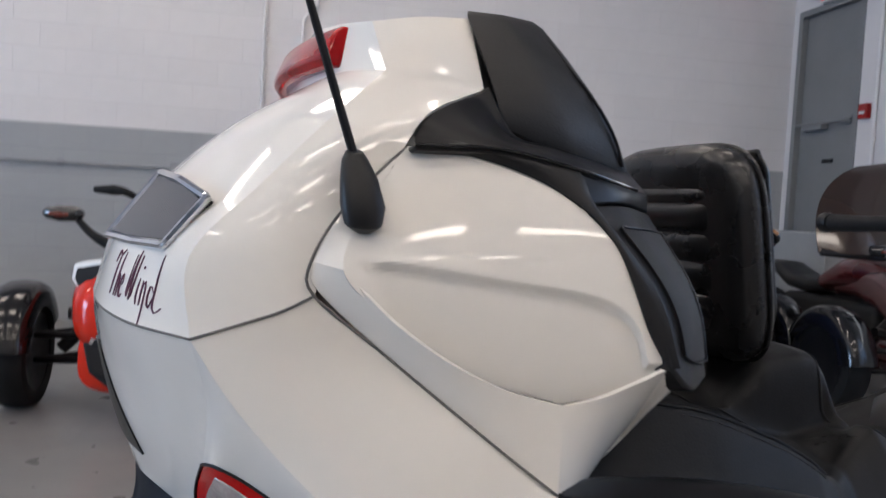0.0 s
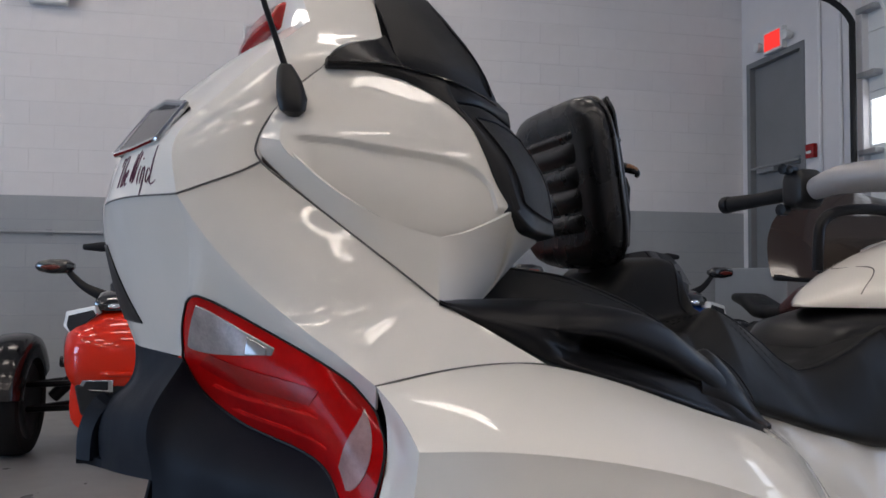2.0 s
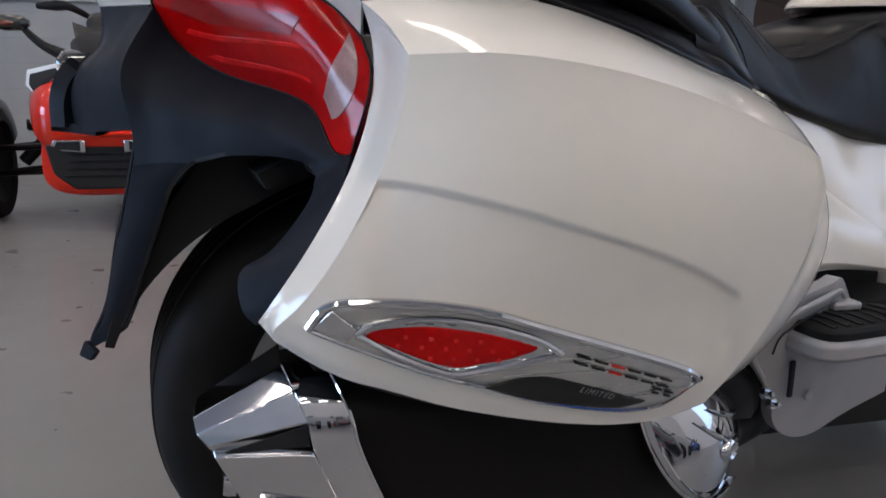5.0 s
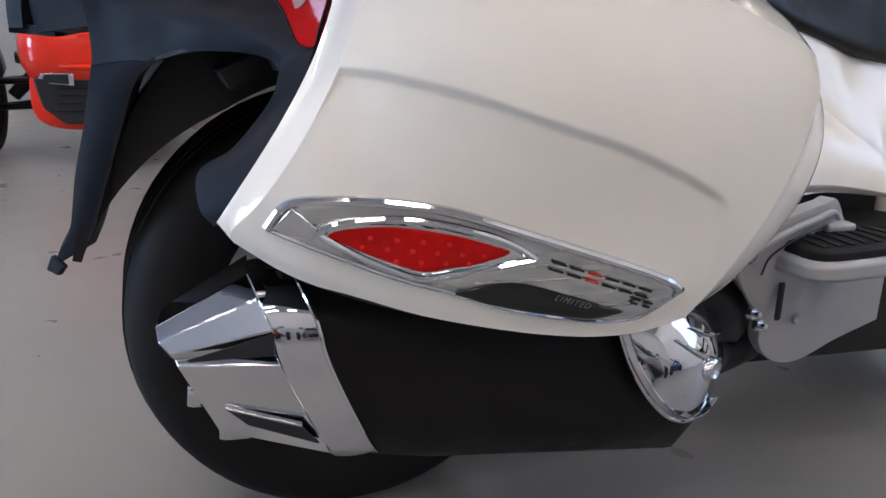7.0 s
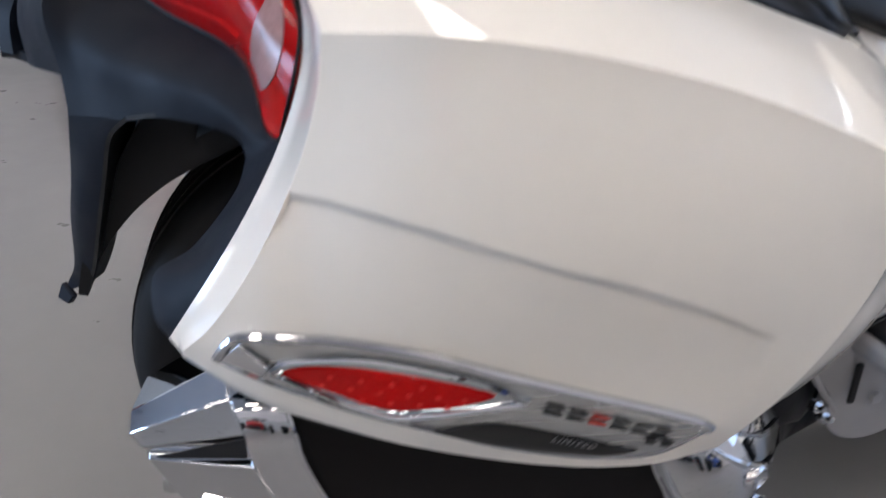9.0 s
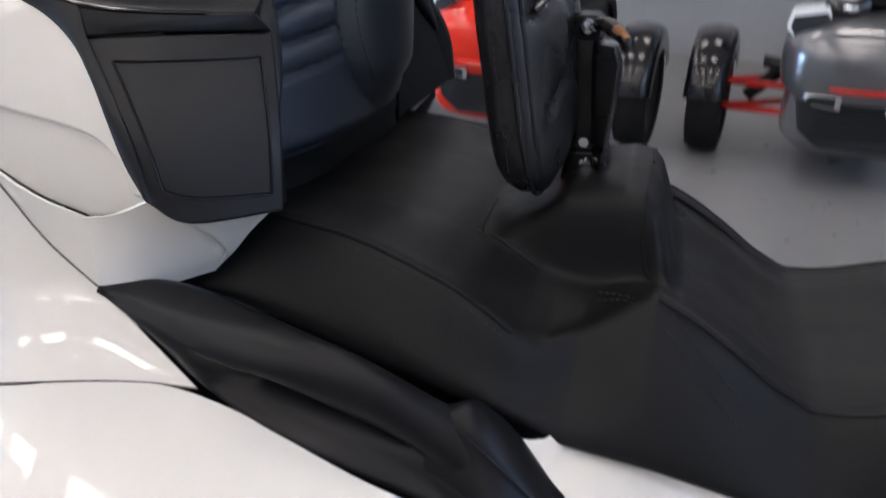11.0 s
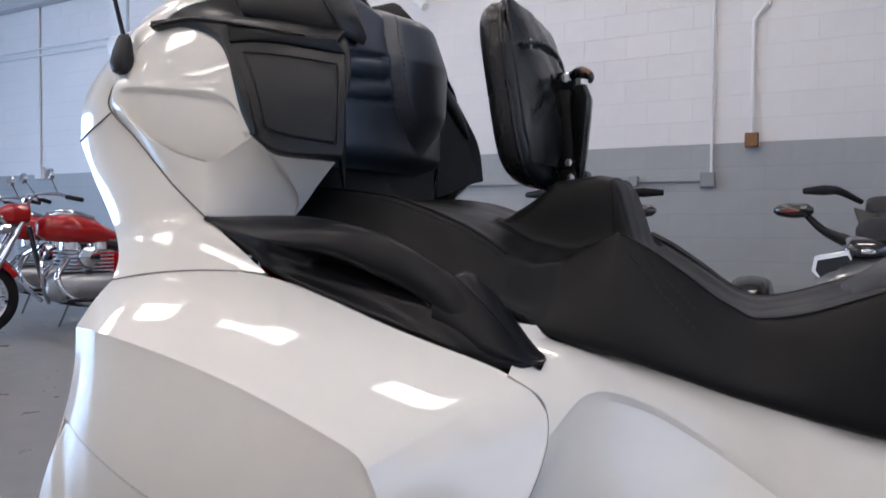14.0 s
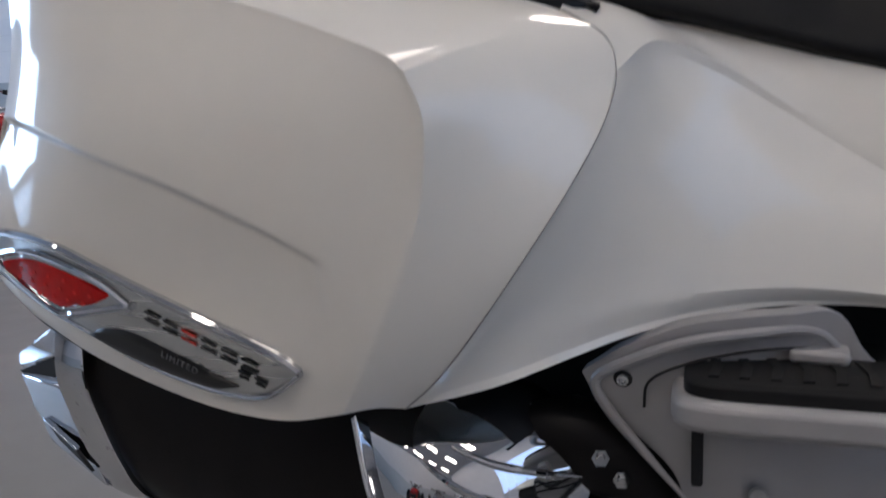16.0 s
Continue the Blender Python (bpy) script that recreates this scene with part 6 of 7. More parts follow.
REAR = [(-0.141, -0.350, 0.416), (-0.136, -0.378, 0.410), (-0.124, -0.386, 0.398), (-0.121, -0.382, 0.392), (-0.118, -0.390, 0.388), (-0.082, -0.385, 0.308), (-0.078, -0.365, 0.298), (-0.080, -0.300, 0.298), (-0.11, -0.275, 0.35), (-0.141, -0.29, 0.414)]
tip = part("end_piece", loft([[V(*p) for p in BAND], [V(*p) for p in REAR]]), CHROME, ex, "faceted chrome exhaust end", 0.0016, 9, 2)
part("end_plate", slab([np.mean(REAR, axis=0) + (V(*p) - np.mean(REAR, axis=0)) * 0.86 + V(-0.0005, 0, 0) for p in REAR], (-1, 0, 0), 0.002), EXHAUST, tip)
# black slab laid in the chrome groove to draw the shade under the ridge
part("recess", slab([(-0.108, -0.3965, 0.397), (-0.022, -0.4135, 0.426), (-0.022, -0.412, 0.402), (-0.104, -0.395, 0.394)], (0, -1, 0), 0.002), GAP, tip, "black strip for the shade under the ridge", 0.0005)
part("vent_slot", slab([(-0.074, -0.3925, 0.340), (0.0, -0.4115, 0.322), (0.020, -0.4085, 0.297), (-0.052, -0.392, 0.318)], (-0.2, -1, -0.2), 0.004), GAP, tip, "dark vent slot", 0.001)
part("slot_lip", slab([(-0.074, -0.3925, 0.3425), (0.003, -0.4115, 0.3245), (0.003, -0.4115, 0.3215), (-0.070, -0.3925, 0.3385)], (-0.2, -1, -0.2), 0.006), CHROME, tip, "", 0.001)
for y, z in ((-0.362, 0.352), (-0.345, 0.300)):
    part("outlet", lathe([(0.019, -0.02), (0.0225, -0.02), (0.0235, 0.006), (0.0215, 0.012), (0.0195, 0.012), (0.0205, 0.0), (0.0001, 0.0)], (-0.100 + 0.55 * (0.352 - z), y, z), (-1, -0.05, 0.1), 24), CHROME, ex, "bright outlet pipe")
# chrome shield over the front elbow: a bulged shell with a rolled rim, and its clamp
RIM = [V(0.359, -0.394, 0.399), V(0.371, -0.402, 0.360), V(0.383, -0.410, 0.334), V(0.399, -0.418, 0.309), V(0.423, -0.418, 0.286), V(0.451, -0.408, 0.272), V(0.488, -0.380, 0.261), V(0.519, -0.356, 0.266)]
CROWN = [V(0.376, -0.372, 0.418), V(0.43, -0.350, 0.422), V(0.48, -0.322, 0.410), V(0.53, -0.290, 0.392), V(0.562, -0.275, 0.375)]
shell = coons(RIM, CROWN, [RIM[0], CROWN[0]], [RIM[-1], V(0.552, -0.322, 0.300), V(0.560, -0.300, 0.345), CROWN[-1]], 40, 28, 0.034, (0.5, -0.85, 0.1))
dome = part("heat_shield", skin([shell], 0.003, (0.5, -0.85, 0.1)), CHROME, ex, "chrome heat shield over the front elbow", 0.0, 60)
part("shield_edge", tube(RIM, 0.0030, 8, 80), CHROME, dome)
part("rim_flange", skin([coons(RIM, [p + V(0.006, -0.009, 0.006) for p in RIM], [RIM[0], RIM[0] + V(0.006, -0.009, 0.006)], [RIM[-1], RIM[-1] + V(0.006, -0.009, 0.006)], 40, 3)], 0.0015, (-0.7, -0.7, 0)), CHROME, dome)
for lo, hi, row in ((12, 34, 14), (16, 38, 19)):
    part("pressed_ridge", tube([shell[row, k] + V(0.001, -0.002, 0.0005) for k in range(lo, hi + 1, 2)], [0.001, 0.0035, 0.0035, 0.001], 8, 40), CHROME, dome)
part("pressed_dish", loft([ring(shell[12, 24] + V(0.5, -0.85, 0.1) * d, (0.85, 0.5, 0), UP, a, a * 0.8, 2, 24) for a, d in ((0.020, -0.004), (0.018, 0.004), (0.013, 0.006), (0.009, 0.003), (0.003, 0.002))]), CHROME, dome, "", 0.0, 60)
for p in (V(0.575, -0.335, 0.372), V(0.592, -0.328, 0.352)):
    part("clamp_bolt", lathe([(0.0001, 0), (0.008, 0), (0.008, 0.008), (0.004, 0.008), (0.004, 0.016), (0.0001, 0.016)], p, (0.3, -1, 0.2), 6), CHROME, dome, "bright hexagonal bolt")
part("clamp_cover", loft([ring((x, y, z), (0.3, 0.8, 0), UP, a, a * 0.9, 3, 20) for x, y, z, a in ((0.50, -0.30, 0.375, 0.030), (0.53, -0.295, 0.37, 0.042), (0.57, -0.28, 0.355, 0.044), (0.61, -0.26, 0.335, 0.036), (0.63, -0.25, 0.325, 0.02))]), EXHAUST, ex, "black pipe clamp cover", 0.003, 50)
part("link_pipe", tube([(0.53, -0.28, 0.30), (0.60, -0.20, 0.26), (0.72, -0.12, 0.24)], 0.045, 16, 16), EXHAUST, ex)

# passenger footboard and bracket
foot = thing("footboard", "", "")
foot.parent = trike
foot.matrix_parent_inverse = trike.matrix_world.inverted()
for key in ("label", "category"):
    if key in foot:
        del foot[key]
foot["label"] = "silver-grey passenger footboard bracket with a black rubber pad"
BRL = [(0.552, -0.31, 0.439), (0.566, -0.305, 0.412), (0.595, -0.295, 0.383), (0.630, -0.285, 0.345), (0.645, -0.272, 0.295), (0.68, -0.26, 0.262), (0.74, -0.24, 0.248), (0.83, -0.21, 0.262), (0.93, -0.18, 0.275)]
BRT = [(0.552, -0.31, 0.441), (0.588, -0.31, 0.465), (0.635, -0.305, 0.486), (0.679, -0.29, 0.494), (0.722, -0.27, 0.496), (0.760, -0.245, 0.494), (0.786, -0.240, 0.455), (0.84, -0.21, 0.42), (0.93, -0.18, 0.41)]
brace = part("bracket", skin([coons(BRL, BRT, [BRL[0], BRT[0] + V(0, 0, 0.0005) if isinstance(BRT[0], np.ndarray) else V(*BRT[0]) + V(0, 0, 0.0005)], [BRL[-1], BRT[-1]], 40, 14, 0.006, (0.3, -1, 0))], 0.02, (0.3, -1, 0)), SILVER, foot, "cast silver-grey bracket", 0.006, 30, 3)
part("raised_rim", tube([V(0.640, -0.289, 0.325), V(0.605, -0.299, 0.368), V(0.574, -0.310, 0.410), V(0.566, -0.314, 0.436), V(0.595, -0.316, 0.455), V(0.640, -0.312, 0.474), V(0.685, -0.296, 0.481), V(0.74, -0.266, 0.482), V(0.768, -0.252, 0.455)], [0.002, 0.004, 0.005, 0.005, 0.005, 0.005, 0.005, 0.004, 0.003], 8, 70), SILVER, brace)
part("groove", tube([V(0.607, -0.306, 0.412), V(0.612, -0.311, 0.437), V(0.640, -0.308, 0.454), V(0.690, -0.291, 0.466), V(0.735, -0.268, 0.467), V(0.745, -0.264, 0.460)], 0.0014, 6, 50), PLASTIC, brace)
part("tray_mount", boxes(((0.722, -0.280, 0.456), (0.768, -0.245, 0.468))), SILVER, brace, "", 0.004)
part("pad_frame", loft([ring(c, EX, EY, a, b, 5, 28) for c, a, b in (((0.735, -0.30, 0.414), 0.098, 0.052), ((0.735, -0.30, 0.420), 0.104, 0.058), ((0.735, -0.30, 0.436), 0.104, 0.058), ((0.735, -0.30, 0.442), 0.099, 0.053))]), SILVER, foot, "", 0.002)
rub = part("rubber_pad", loft([ring(c, EX, EY, a, b, 5, 28) for c, a, b in (((0.735, -0.30, 0.441), 0.094, 0.049), ((0.735, -0.30, 0.452), 0.094, 0.049), ((0.735, -0.30, 0.456), 0.089, 0.044))]), RUBBER, foot, "ribbed black rubber pad", 0.001)
for k in range(7):
    c = V(0.665 + 0.023 * k, -0.309 + 0.003 * k, 0.4565)
    part("tread_rib", slab([c + EX * a + EY * b for a, b in ((-0.004, -0.034), (0.004, -0.034), (0.008, 0.0), (0.004, 0.034), (-0.004, 0.034), (0.0, 0.0))], UP, 0.0014), RUBBER, rub)
for p in ((0.700, -0.270, 0.330),):
    part("bolt", lathe([(0.0001, 0), (0.008, 0), (0.0085, 0.002), (0.0075, 0.005), (0.004, 0.0055), (0.0001, 0.004)], p, (0.2, -1, 0), 18), STEEL, foot, "steel bolt")
part("slot", slab([(0.646, -0.292, 0.34), (0.656, -0.290, 0.34), (0.656, -0.290, 0.395), (0.646, -0.292, 0.395)], (0, -1, 0), 0.006), GAP, foot, "", 0.003)
# second box is added to darken the floor under the trike
part("inner_frame", boxes(((0.45, -0.04, 0.22), (1.4, 0.24, 0.66)), ((0.70, -0.14, 0.20), (1.4, -0.039, 0.42))), GAP, trike)
part("frame_filler", boxes(((0.42, -0.21, 0.34), (0.66, -0.02, 0.62))), GAP, trike)
part("frame_cover", boxes(((0.30, -0.14, 0.45), (0.60, 0.2, 0.78))), PLASTIC, trike)

part("bolt_recess", lathe([(0.0001, 0.0012), (0.0075, 0.0012), (0.0085, 0.0)], (0.5885, -0.3078, 0.4364), (0.1, -0.97, -0.2), 20), GAP, foot)
part("bolt", lathe([(0.0001, 0.002), (0.0025, 0.002), (0.0032, 0.005), (0.0048, 0.005), (0.0055, 0.0035), (0.0055, 0.0)], (0.5885, -0.3078, 0.4364), (0.1, -0.97, -0.2), 16), CHROME, foot, "bright socket bolt")

# handlebar, dash fairing and what shows of the front
bar = thing("handlebar", "", "")
bar.parent = trike
bar.matrix_parent_inverse = trike.matrix_world.inverted()
for key in ("label", "category"):
    if key in bar:
        del bar[key]
bar["label"] = "handlebar with black grips and silver covers"
part("grip", tube([(1.118, 0.665, 1.150), (1.128, 0.56, 1.152), (1.142, 0.45, 1.157)], [0.021, 0.017, 0.018], 14, 12), RUBBER, bar)
part("bar_end", lathe([(0.0001, 0), (0.02, 0), (0.023, 0.006), (0.023, 0.02), (0.0001, 0.02)], (1.117, 0.672, 1.15), (-0.1, 1, 0), 18), SATIN, bar)
part("switch_block", loft([ring((1.144, y, z), (1, 0, 0), UP, a, b, 4, 16) for y, z, a, b in ((0.455, 1.157, 0.022, 0.024), (0.445, 1.162, 0.035, 0.045), (0.395, 1.162, 0.037, 0.047), (0.38, 1.16, 0.03, 0.03))]), PLASTIC, bar, "", 0.004)
for y, z, r in ((0.43, 1.21, 0.012), (0.405, 1.205, 0.01), (0.44, 1.115, 0.014)):
    part("switch", lathe([(0.0001, 0), (r, 0), (r, 0.02), (0.0001, 0.022)], (1.115, y, z), (-1, -0.3, 0), 12), SATIN, bar)
part("lever", tube([(1.17, 0.40, 1.18), (1.19, 0.50, 1.175), (1.19, 0.60, 1.165)], [0.006, 0.008, 0.006], 8, 14), SATIN, bar)
part("bar_cover", tube([(1.15, 0.385, 1.16), (1.17, 0.31, 1.175), (1.22, 0.20, 1.17), (1.25, 0.13, 1.15)], [0.026, 0.034, 0.036, 0.03], 16, 20), SILVER, bar, "silver handlebar cover")
part("grip", tube([mir((1.118, 0.665, 1.150)), mir((1.128, 0.56, 1.152)), mir((1.142, 0.45, 1.157))], [0.021, 0.017, 0.018], 14, 12), RUBBER, bar)
part("bar_cover", tube([mir((1.15, 0.385, 1.16)), mir((1.17, 0.31, 1.175)), mir((1.22, 0.20, 1.17)), mir((1.25, 0.13, 1.15))], [0.026, 0.034, 0.036, 0.03], 16, 20), SILVER, bar, "silver handlebar cover")
dash = []
for x, top_z, a in ((0.888, 0.906, 0.012), (0.92, 0.922, 0.05), (0.96, 0.944, 0.085), (1.02, 0.975, 0.12), (1.09, 1.006, 0.15), (1.18, 1.035, 0.18), (1.28, 1.055, 0.20)):
    dash.append([centre(x, 0.900 + (top_z - 0.900) * h) + EY * a * w for w, h in ((-1, 0), (-0.99, 0.25), (-0.9, 0.55), (-0.7, 0.80), (-0.4, 0.95), (0, 1), (0.4, 0.95), (0.7, 0.80), (0.9, 0.55), (0.99, 0.25), (1, 0))])
part("dash_cover", loft(dash), PEARL, trike, "pearl white dash cover", 0.004, 40)
part("panel_joint", tube([dash[2][2] + UP * 0.001, dash[3][4] + UP * 0.001, dash[3][6] + UP * 0.001], 0.0012, 6, 20), JOINT, trike)
part("console", loft([ring(centre(x, z), EY, UP, a, b, 3, 28) for x, z, a, b in ((0.84, 0.80, 0.10, 0.04), (0.90, 0.82, 0.14, 0.06), (1.0, 0.80, 0.18, 0.10), (1.3, 0.80, 0.24, 0.14))]), SATIN, trike, "black console", 0.0, 60)
mirror_arm = part("far_mirror", tube([V(1.09, 0.30, 0.97), V(1.092, 0.30, 1.03), V(1.10, 0.30, 1.075), V(1.14, 0.30, 1.100), V(1.22, 0.30, 1.108), V(1.32, 0.30, 1.10)], 0.012, 10, 40), SATIN, bar, "black frame of the windshield's lower edge")
part("glass", slab([(1.098, 0.302, 0.96), (1.101, 0.302, 1.06), (1.14, 0.302, 1.09), (1.32, 0.302, 1.095), (1.32, 0.302, 0.96)], (0, 1, 0), 0.004), SMOKED, mirror_arm, "smoked pane")


def flip(bm):
    """The mirror image of a mesh across the trike's middle plane."""
    for v in bm.verts:
        v.co = Vector(mir(v.co))
    bmesh.ops.reverse_faces(bm, faces=bm.faces)
    return bm


part("saddlebag", flip(skin([bag_rim, bag_side[::2, ::2], bag_strip], 0.003, (0, -1, 0.2), 0.0005)), PEARL, trike, "pearl white side case lid with a sweeping crease", 0.007, 24, 3)
part("trunk_side_panel", flip(skin([main, strip, wedge, wedge2, nose], 0.003, (0, -1, 0.1), 0.0007)), PEARL, trike, "pearl white sculpted side panel", 0.004, 22, 3)
part("body_side_panel", flip(skin([f_up, f_dn], 0.003, (0.3, -1, 0), 0.001)), PEARL, trike, "pearl white body side panel", 0.006, 22, 3)
part("grab_handle", flip(skin([gg[::2, ::2]], 0.004, (0, -1, 0.4))), SATIN, trike, "black moulded passenger grab handle", 0.0, 60)
part("tail_lamp", flip(skin([coons(TAILLOW, TAILTOP, [TAILLOW[0], (-0.167, -0.215, 0.89), TAILTOP[0]], [TAILLOW[-1], (0.042, -0.412, 0.75), (0.048, -0.402, 0.785), TAILTOP[-1]], 30, 20, 0.014, (-1, -1, 0))], 0.012, (-1, -1, 0))), REDLENS, trike, "red tail lamp", 0.004, 30)
# fairings out of view, added to block light from the floor nearby
for q in (-1, 1):
    part("lower_fairing", loft([[centre(x, z) + EY * q * w for z, w in ((0.16, 0.10), (0.17, a * 0.9), (0.30, a), (0.50, a * 0.97), (0.66, a * 0.7), (0.66, 0.10))] for x, a in ((1.0, 0.17), (1.08, 0.26), (1.2, 0.33), (1.4, 0.36), (1.6, 0.30))]), PEARL, trike, "unseen pearl white fairing added to shade the floor", 0.006, 40)
part("front_cowl", loft([ring(centre(x, z), EY, UP, a, b, 2.8, 36) for x, z, a, b in ((1.22, 0.82, 0.26, 0.22), (1.45, 0.80, 0.34, 0.26), (1.75, 0.72, 0.36, 0.24), (2.0, 0.60, 0.32, 0.18), (2.15, 0.52, 0.24, 0.12), (2.22, 0.48, 0.12, 0.06))]), PEARL, trike, "pearl white front cowl", 0.0, 60)
for side in (-1, 1):
    hub = centre(1.80, 0.285) + EY * side * 0.69
    fw = part("front_wheel", lathe([(0.20, -0.075), (0.235, -0.085), (0.27, -0.078), (0.285, 0), (0.27, 0.078), (0.235, 0.085), (0.20, 0.075), (0.20, -0.075)], hub, EY, 40), RUBBER, trike, "black front tyre")
    part("rim", lathe([(0.0001, -0.03), (0.10, -0.03), (0.203, -0.07), (0.203, 0.07), (0.10, 0.03), (0.0001, 0.03)], hub, EY, 30), SILVER, fw)
    for dz in (0.0, 0.12):
        part("suspension_arm", tube([hub + UP * dz, centre(1.70, 0.38 + dz) + EY * side * 0.2], 0.018, 8, 4), SATIN, trike)
    arc = []
    for a in np.linspace(30, 150, 14):
        d = EX * math.cos(radians(a)) + UP * math.sin(radians(a))
        arc.append([hub + d * (0.305 + e) + EY * b for b, e in ((-0.095, 0), (-0.07, 0.02), (0, 0.03), (0.07, 0.02), (0.095, 0), (0, 0.012))])
    part("front_fender", loft(arc), PEARL, trike, "pearl white front fender")


# ---- other vehicles in the showroom ----
def turned(at, heading):
    """Local axes of a vehicle: heading is where its nose points, in degrees from -y towards +x."""
    return Matrix.Translation(at) @ Matrix.Rotation(radians(heading), 4, "Z")


def sports_trike(at, heading, paint, label, accent, arms):
    m = turned(at, heading)
    t = thing("sports_trike", label, "motorcycle", at, "sports trikes along the wall")

    def add(name, bm, mtl, parent=None, lab="", bevel=0.0, sharp=38):
        bm.transform(m)
        return part(name, bm, mtl, parent or t, lab, bevel, sharp)

    X, Y, Z = (1, 0, 0), (0, 1, 0), (0, 0, 1)
    # front wheels with fenders and arms
    for s in (-1, 1):
        hub = (s * 0.68, 0, 0.285)
        w = add("front_wheel", lathe([(0.20, -0.075), (0.235, -0.085), (0.27, -0.078), (0.282, -0.05), (0.285, 0), (0.282, 0.05), (0.27, 0.078), (0.235, 0.085), (0.20, 0.075), (0.20, -0.075)], hub, X, 40), RUBBER, None, "black tyre")
        add("rim", lathe([(0.0001, -0.03), (0.10, -0.03), (0.17, -0.06), (0.203, -0.07), (0.203, 0.07), (0.17, 0.06), (0.0001, 0.03)], hub, X, 30), SATIN, w)
        arc = []
        for a in np.linspace(8, 150, 24):
            c, q = math.cos(radians(a)), math.sin(radians(a))
            lift = 0.03 * math.sin(radians(a)) ** 2
            prof = ((-0.098, -0.10), (-0.102, -0.03), (-0.092, 0.012), (-0.06, 0.030), (0, 0.036), (0.06, 0.030), (0.092, 0.012), (0.102, -0.03), (0.098, -0.10), (0.092, -0.03), (0.07, 0.008), (0, 0.020), (-0.07, 0.008), (-0.092, -0.03))
            arc.append([V(s * 0.68 + b, -c * (0.300 + d + lift), 0.285 + q * (0.300 + d + lift)) for b, d in prof])
        f = add("fender", loft(arc), FENDER, None, "glossy black fender", 0.0, 60)
        for z0, z1 in ((0.24, 0.27), (0.37, 0.40)):
            for dy in (-0.16, 0.16):
                add("suspension_arm", tube([(s * 0.62, 0, z0), (s * 0.25, dy, z1)], 0.017, 8, 4), arms, None)
        add("shock", tube([(s * 0.50, 0.02, 0.30), (s * 0.24, 0.02, 0.56)], 0.035, 10, 6), SATIN)
        add("strut", loft([ring((s * x, -0.08, z), Y, Z, a, 0.03, 3, 10) for x, z, a in ((0.30, 0.47, 0.05), (0.38, 0.49, 0.06), (0.44, 0.50, 0.03))]), SATIN)
    # nose in lofted sections from the front tip to the tank
    secs = ((-0.56, 0.08, 0.56, 0.035), (-0.545, 0.25, 0.56, 0.11), (-0.48, 0.32, 0.55, 0.18), (-0.36, 0.36, 0.57, 0.205), (-0.2, 0.36, 0.60, 0.205), (0.0, 0.31, 0.66, 0.18), (0.22, 0.22, 0.72, 0.15), (0.45, 0.17, 0.76, 0.12), (0.7, 0.13, 0.72, 0.08))
    add("nose", loft([ring((0, y, z), X, Z, a, b, 3.0, 32) for y, a, z, b in secs]), paint, None, "painted nose cowl", 0.0, 50)
    add("nose_fold", tube([(-0.27, -0.40, 0.49), (-0.15, -0.535, 0.485), (0, -0.565, 0.483), (0.15, -0.535, 0.485), (0.27, -0.40, 0.49)], 0.012, 8, 30), accent)
    lower = add("chin", loft([ring((0, y, z), X, Z, a, b, 3.5, 32) for y, a, z, b in ((-0.50, 0.23, 0.35, 0.13), (-0.47, 0.30, 0.345, 0.165), (-0.36, 0.325, 0.34, 0.175), (-0.1, 0.28, 0.33, 0.15), (0.3, 0.2, 0.33, 0.1))]), paint, None, "painted lower cowl", 0.0, 50)
    g = add("grille", slab([(-0.27, -0.492, 0.43), (0.27, -0.492, 0.43), (0.24, -0.492, 0.29), (0.15, -0.492, 0.215), (-0.15, -0.492, 0.215), (-0.24, -0.492, 0.29)], (0, -1, 0), 0.03), GAP, None, "black grille", 0.012)
    for k in range(4):
        add("grille_slat", boxes(((-0.19 + 0.012 * k, -0.527, 0.275 + 0.035 * k), (0.19 - 0.012 * k, -0.521, 0.284 + 0.035 * k))), SATIN, g)
    for s in (-1, 1):
        slot = [(0.258, -0.478, 0.404), (0.228, -0.505, 0.453), (0.085, -0.527, 0.455), (0.085, -0.527, 0.396)]
        fr = [V(s * x, y - 0.012, z) for x, y, z in slot]
        rim = add("slot_frame", slab(fr if s > 0 else fr[::-1], (s * 0.15, -1, 0), 0.014), CHROME, g, "bright slot frame", 0.003)
        c = np.mean(fr, axis=0) + V(s * 0.006, 0, -0.001)
        inner = [c + (p - c) * 0.72 + V(0, -0.008, 0) for p in fr]
        add("slot", slab(inner if s > 0 else inner[::-1], (s * 0.15, -1, 0), 0.010), GAP, t, "", 0.001)
        lip = [V(s * x, y, z) for x, y, z in ((0.349, -0.365, 0.777), (0.20, -0.445, 0.808), (0.185, -0.455, 0.767), (0.315, -0.405, 0.662), (0.362, -0.365, 0.705))]
        cc = np.mean(lip, axis=0)
        back = [cc + (p - cc) * 0.85 + V(s * -0.03, 0.30, 0) for p in lip]
        it = add("side_intake", loft([lip, [p * 0.5 + q * 0.5 + V(s * 0.012, 0, 0.004) for p, q in zip(lip, back)], back]), WHITEPLASTIC, None, "pale-lipped side intake", 0.004, 30)
        mouth = [V(s * x, y - 0.006, z) for x, y, z in ((0.335, -0.373, 0.757), (0.205, -0.443, 0.787), (0.190, -0.452, 0.762), (0.314, -0.407, 0.668), (0.343, -0.377, 0.708))]
        add("intake_mouth", loft([mouth, [p + V(0, 0.02, 0) for p in mouth]]), GAP, it, "", 0.003)
        h = add("headlight", loft([ring((s * 0.13, y, z), X, Z, a, b, 3, 20) for y, z, a, b in ((-0.385, 0.80, 0.055, 0.022), (-0.36, 0.81, 0.09, 0.04), (-0.25, 0.83, 0.10, 0.05))]), BLACKGLOSS, None, "dark-cased headlight", 0.004)
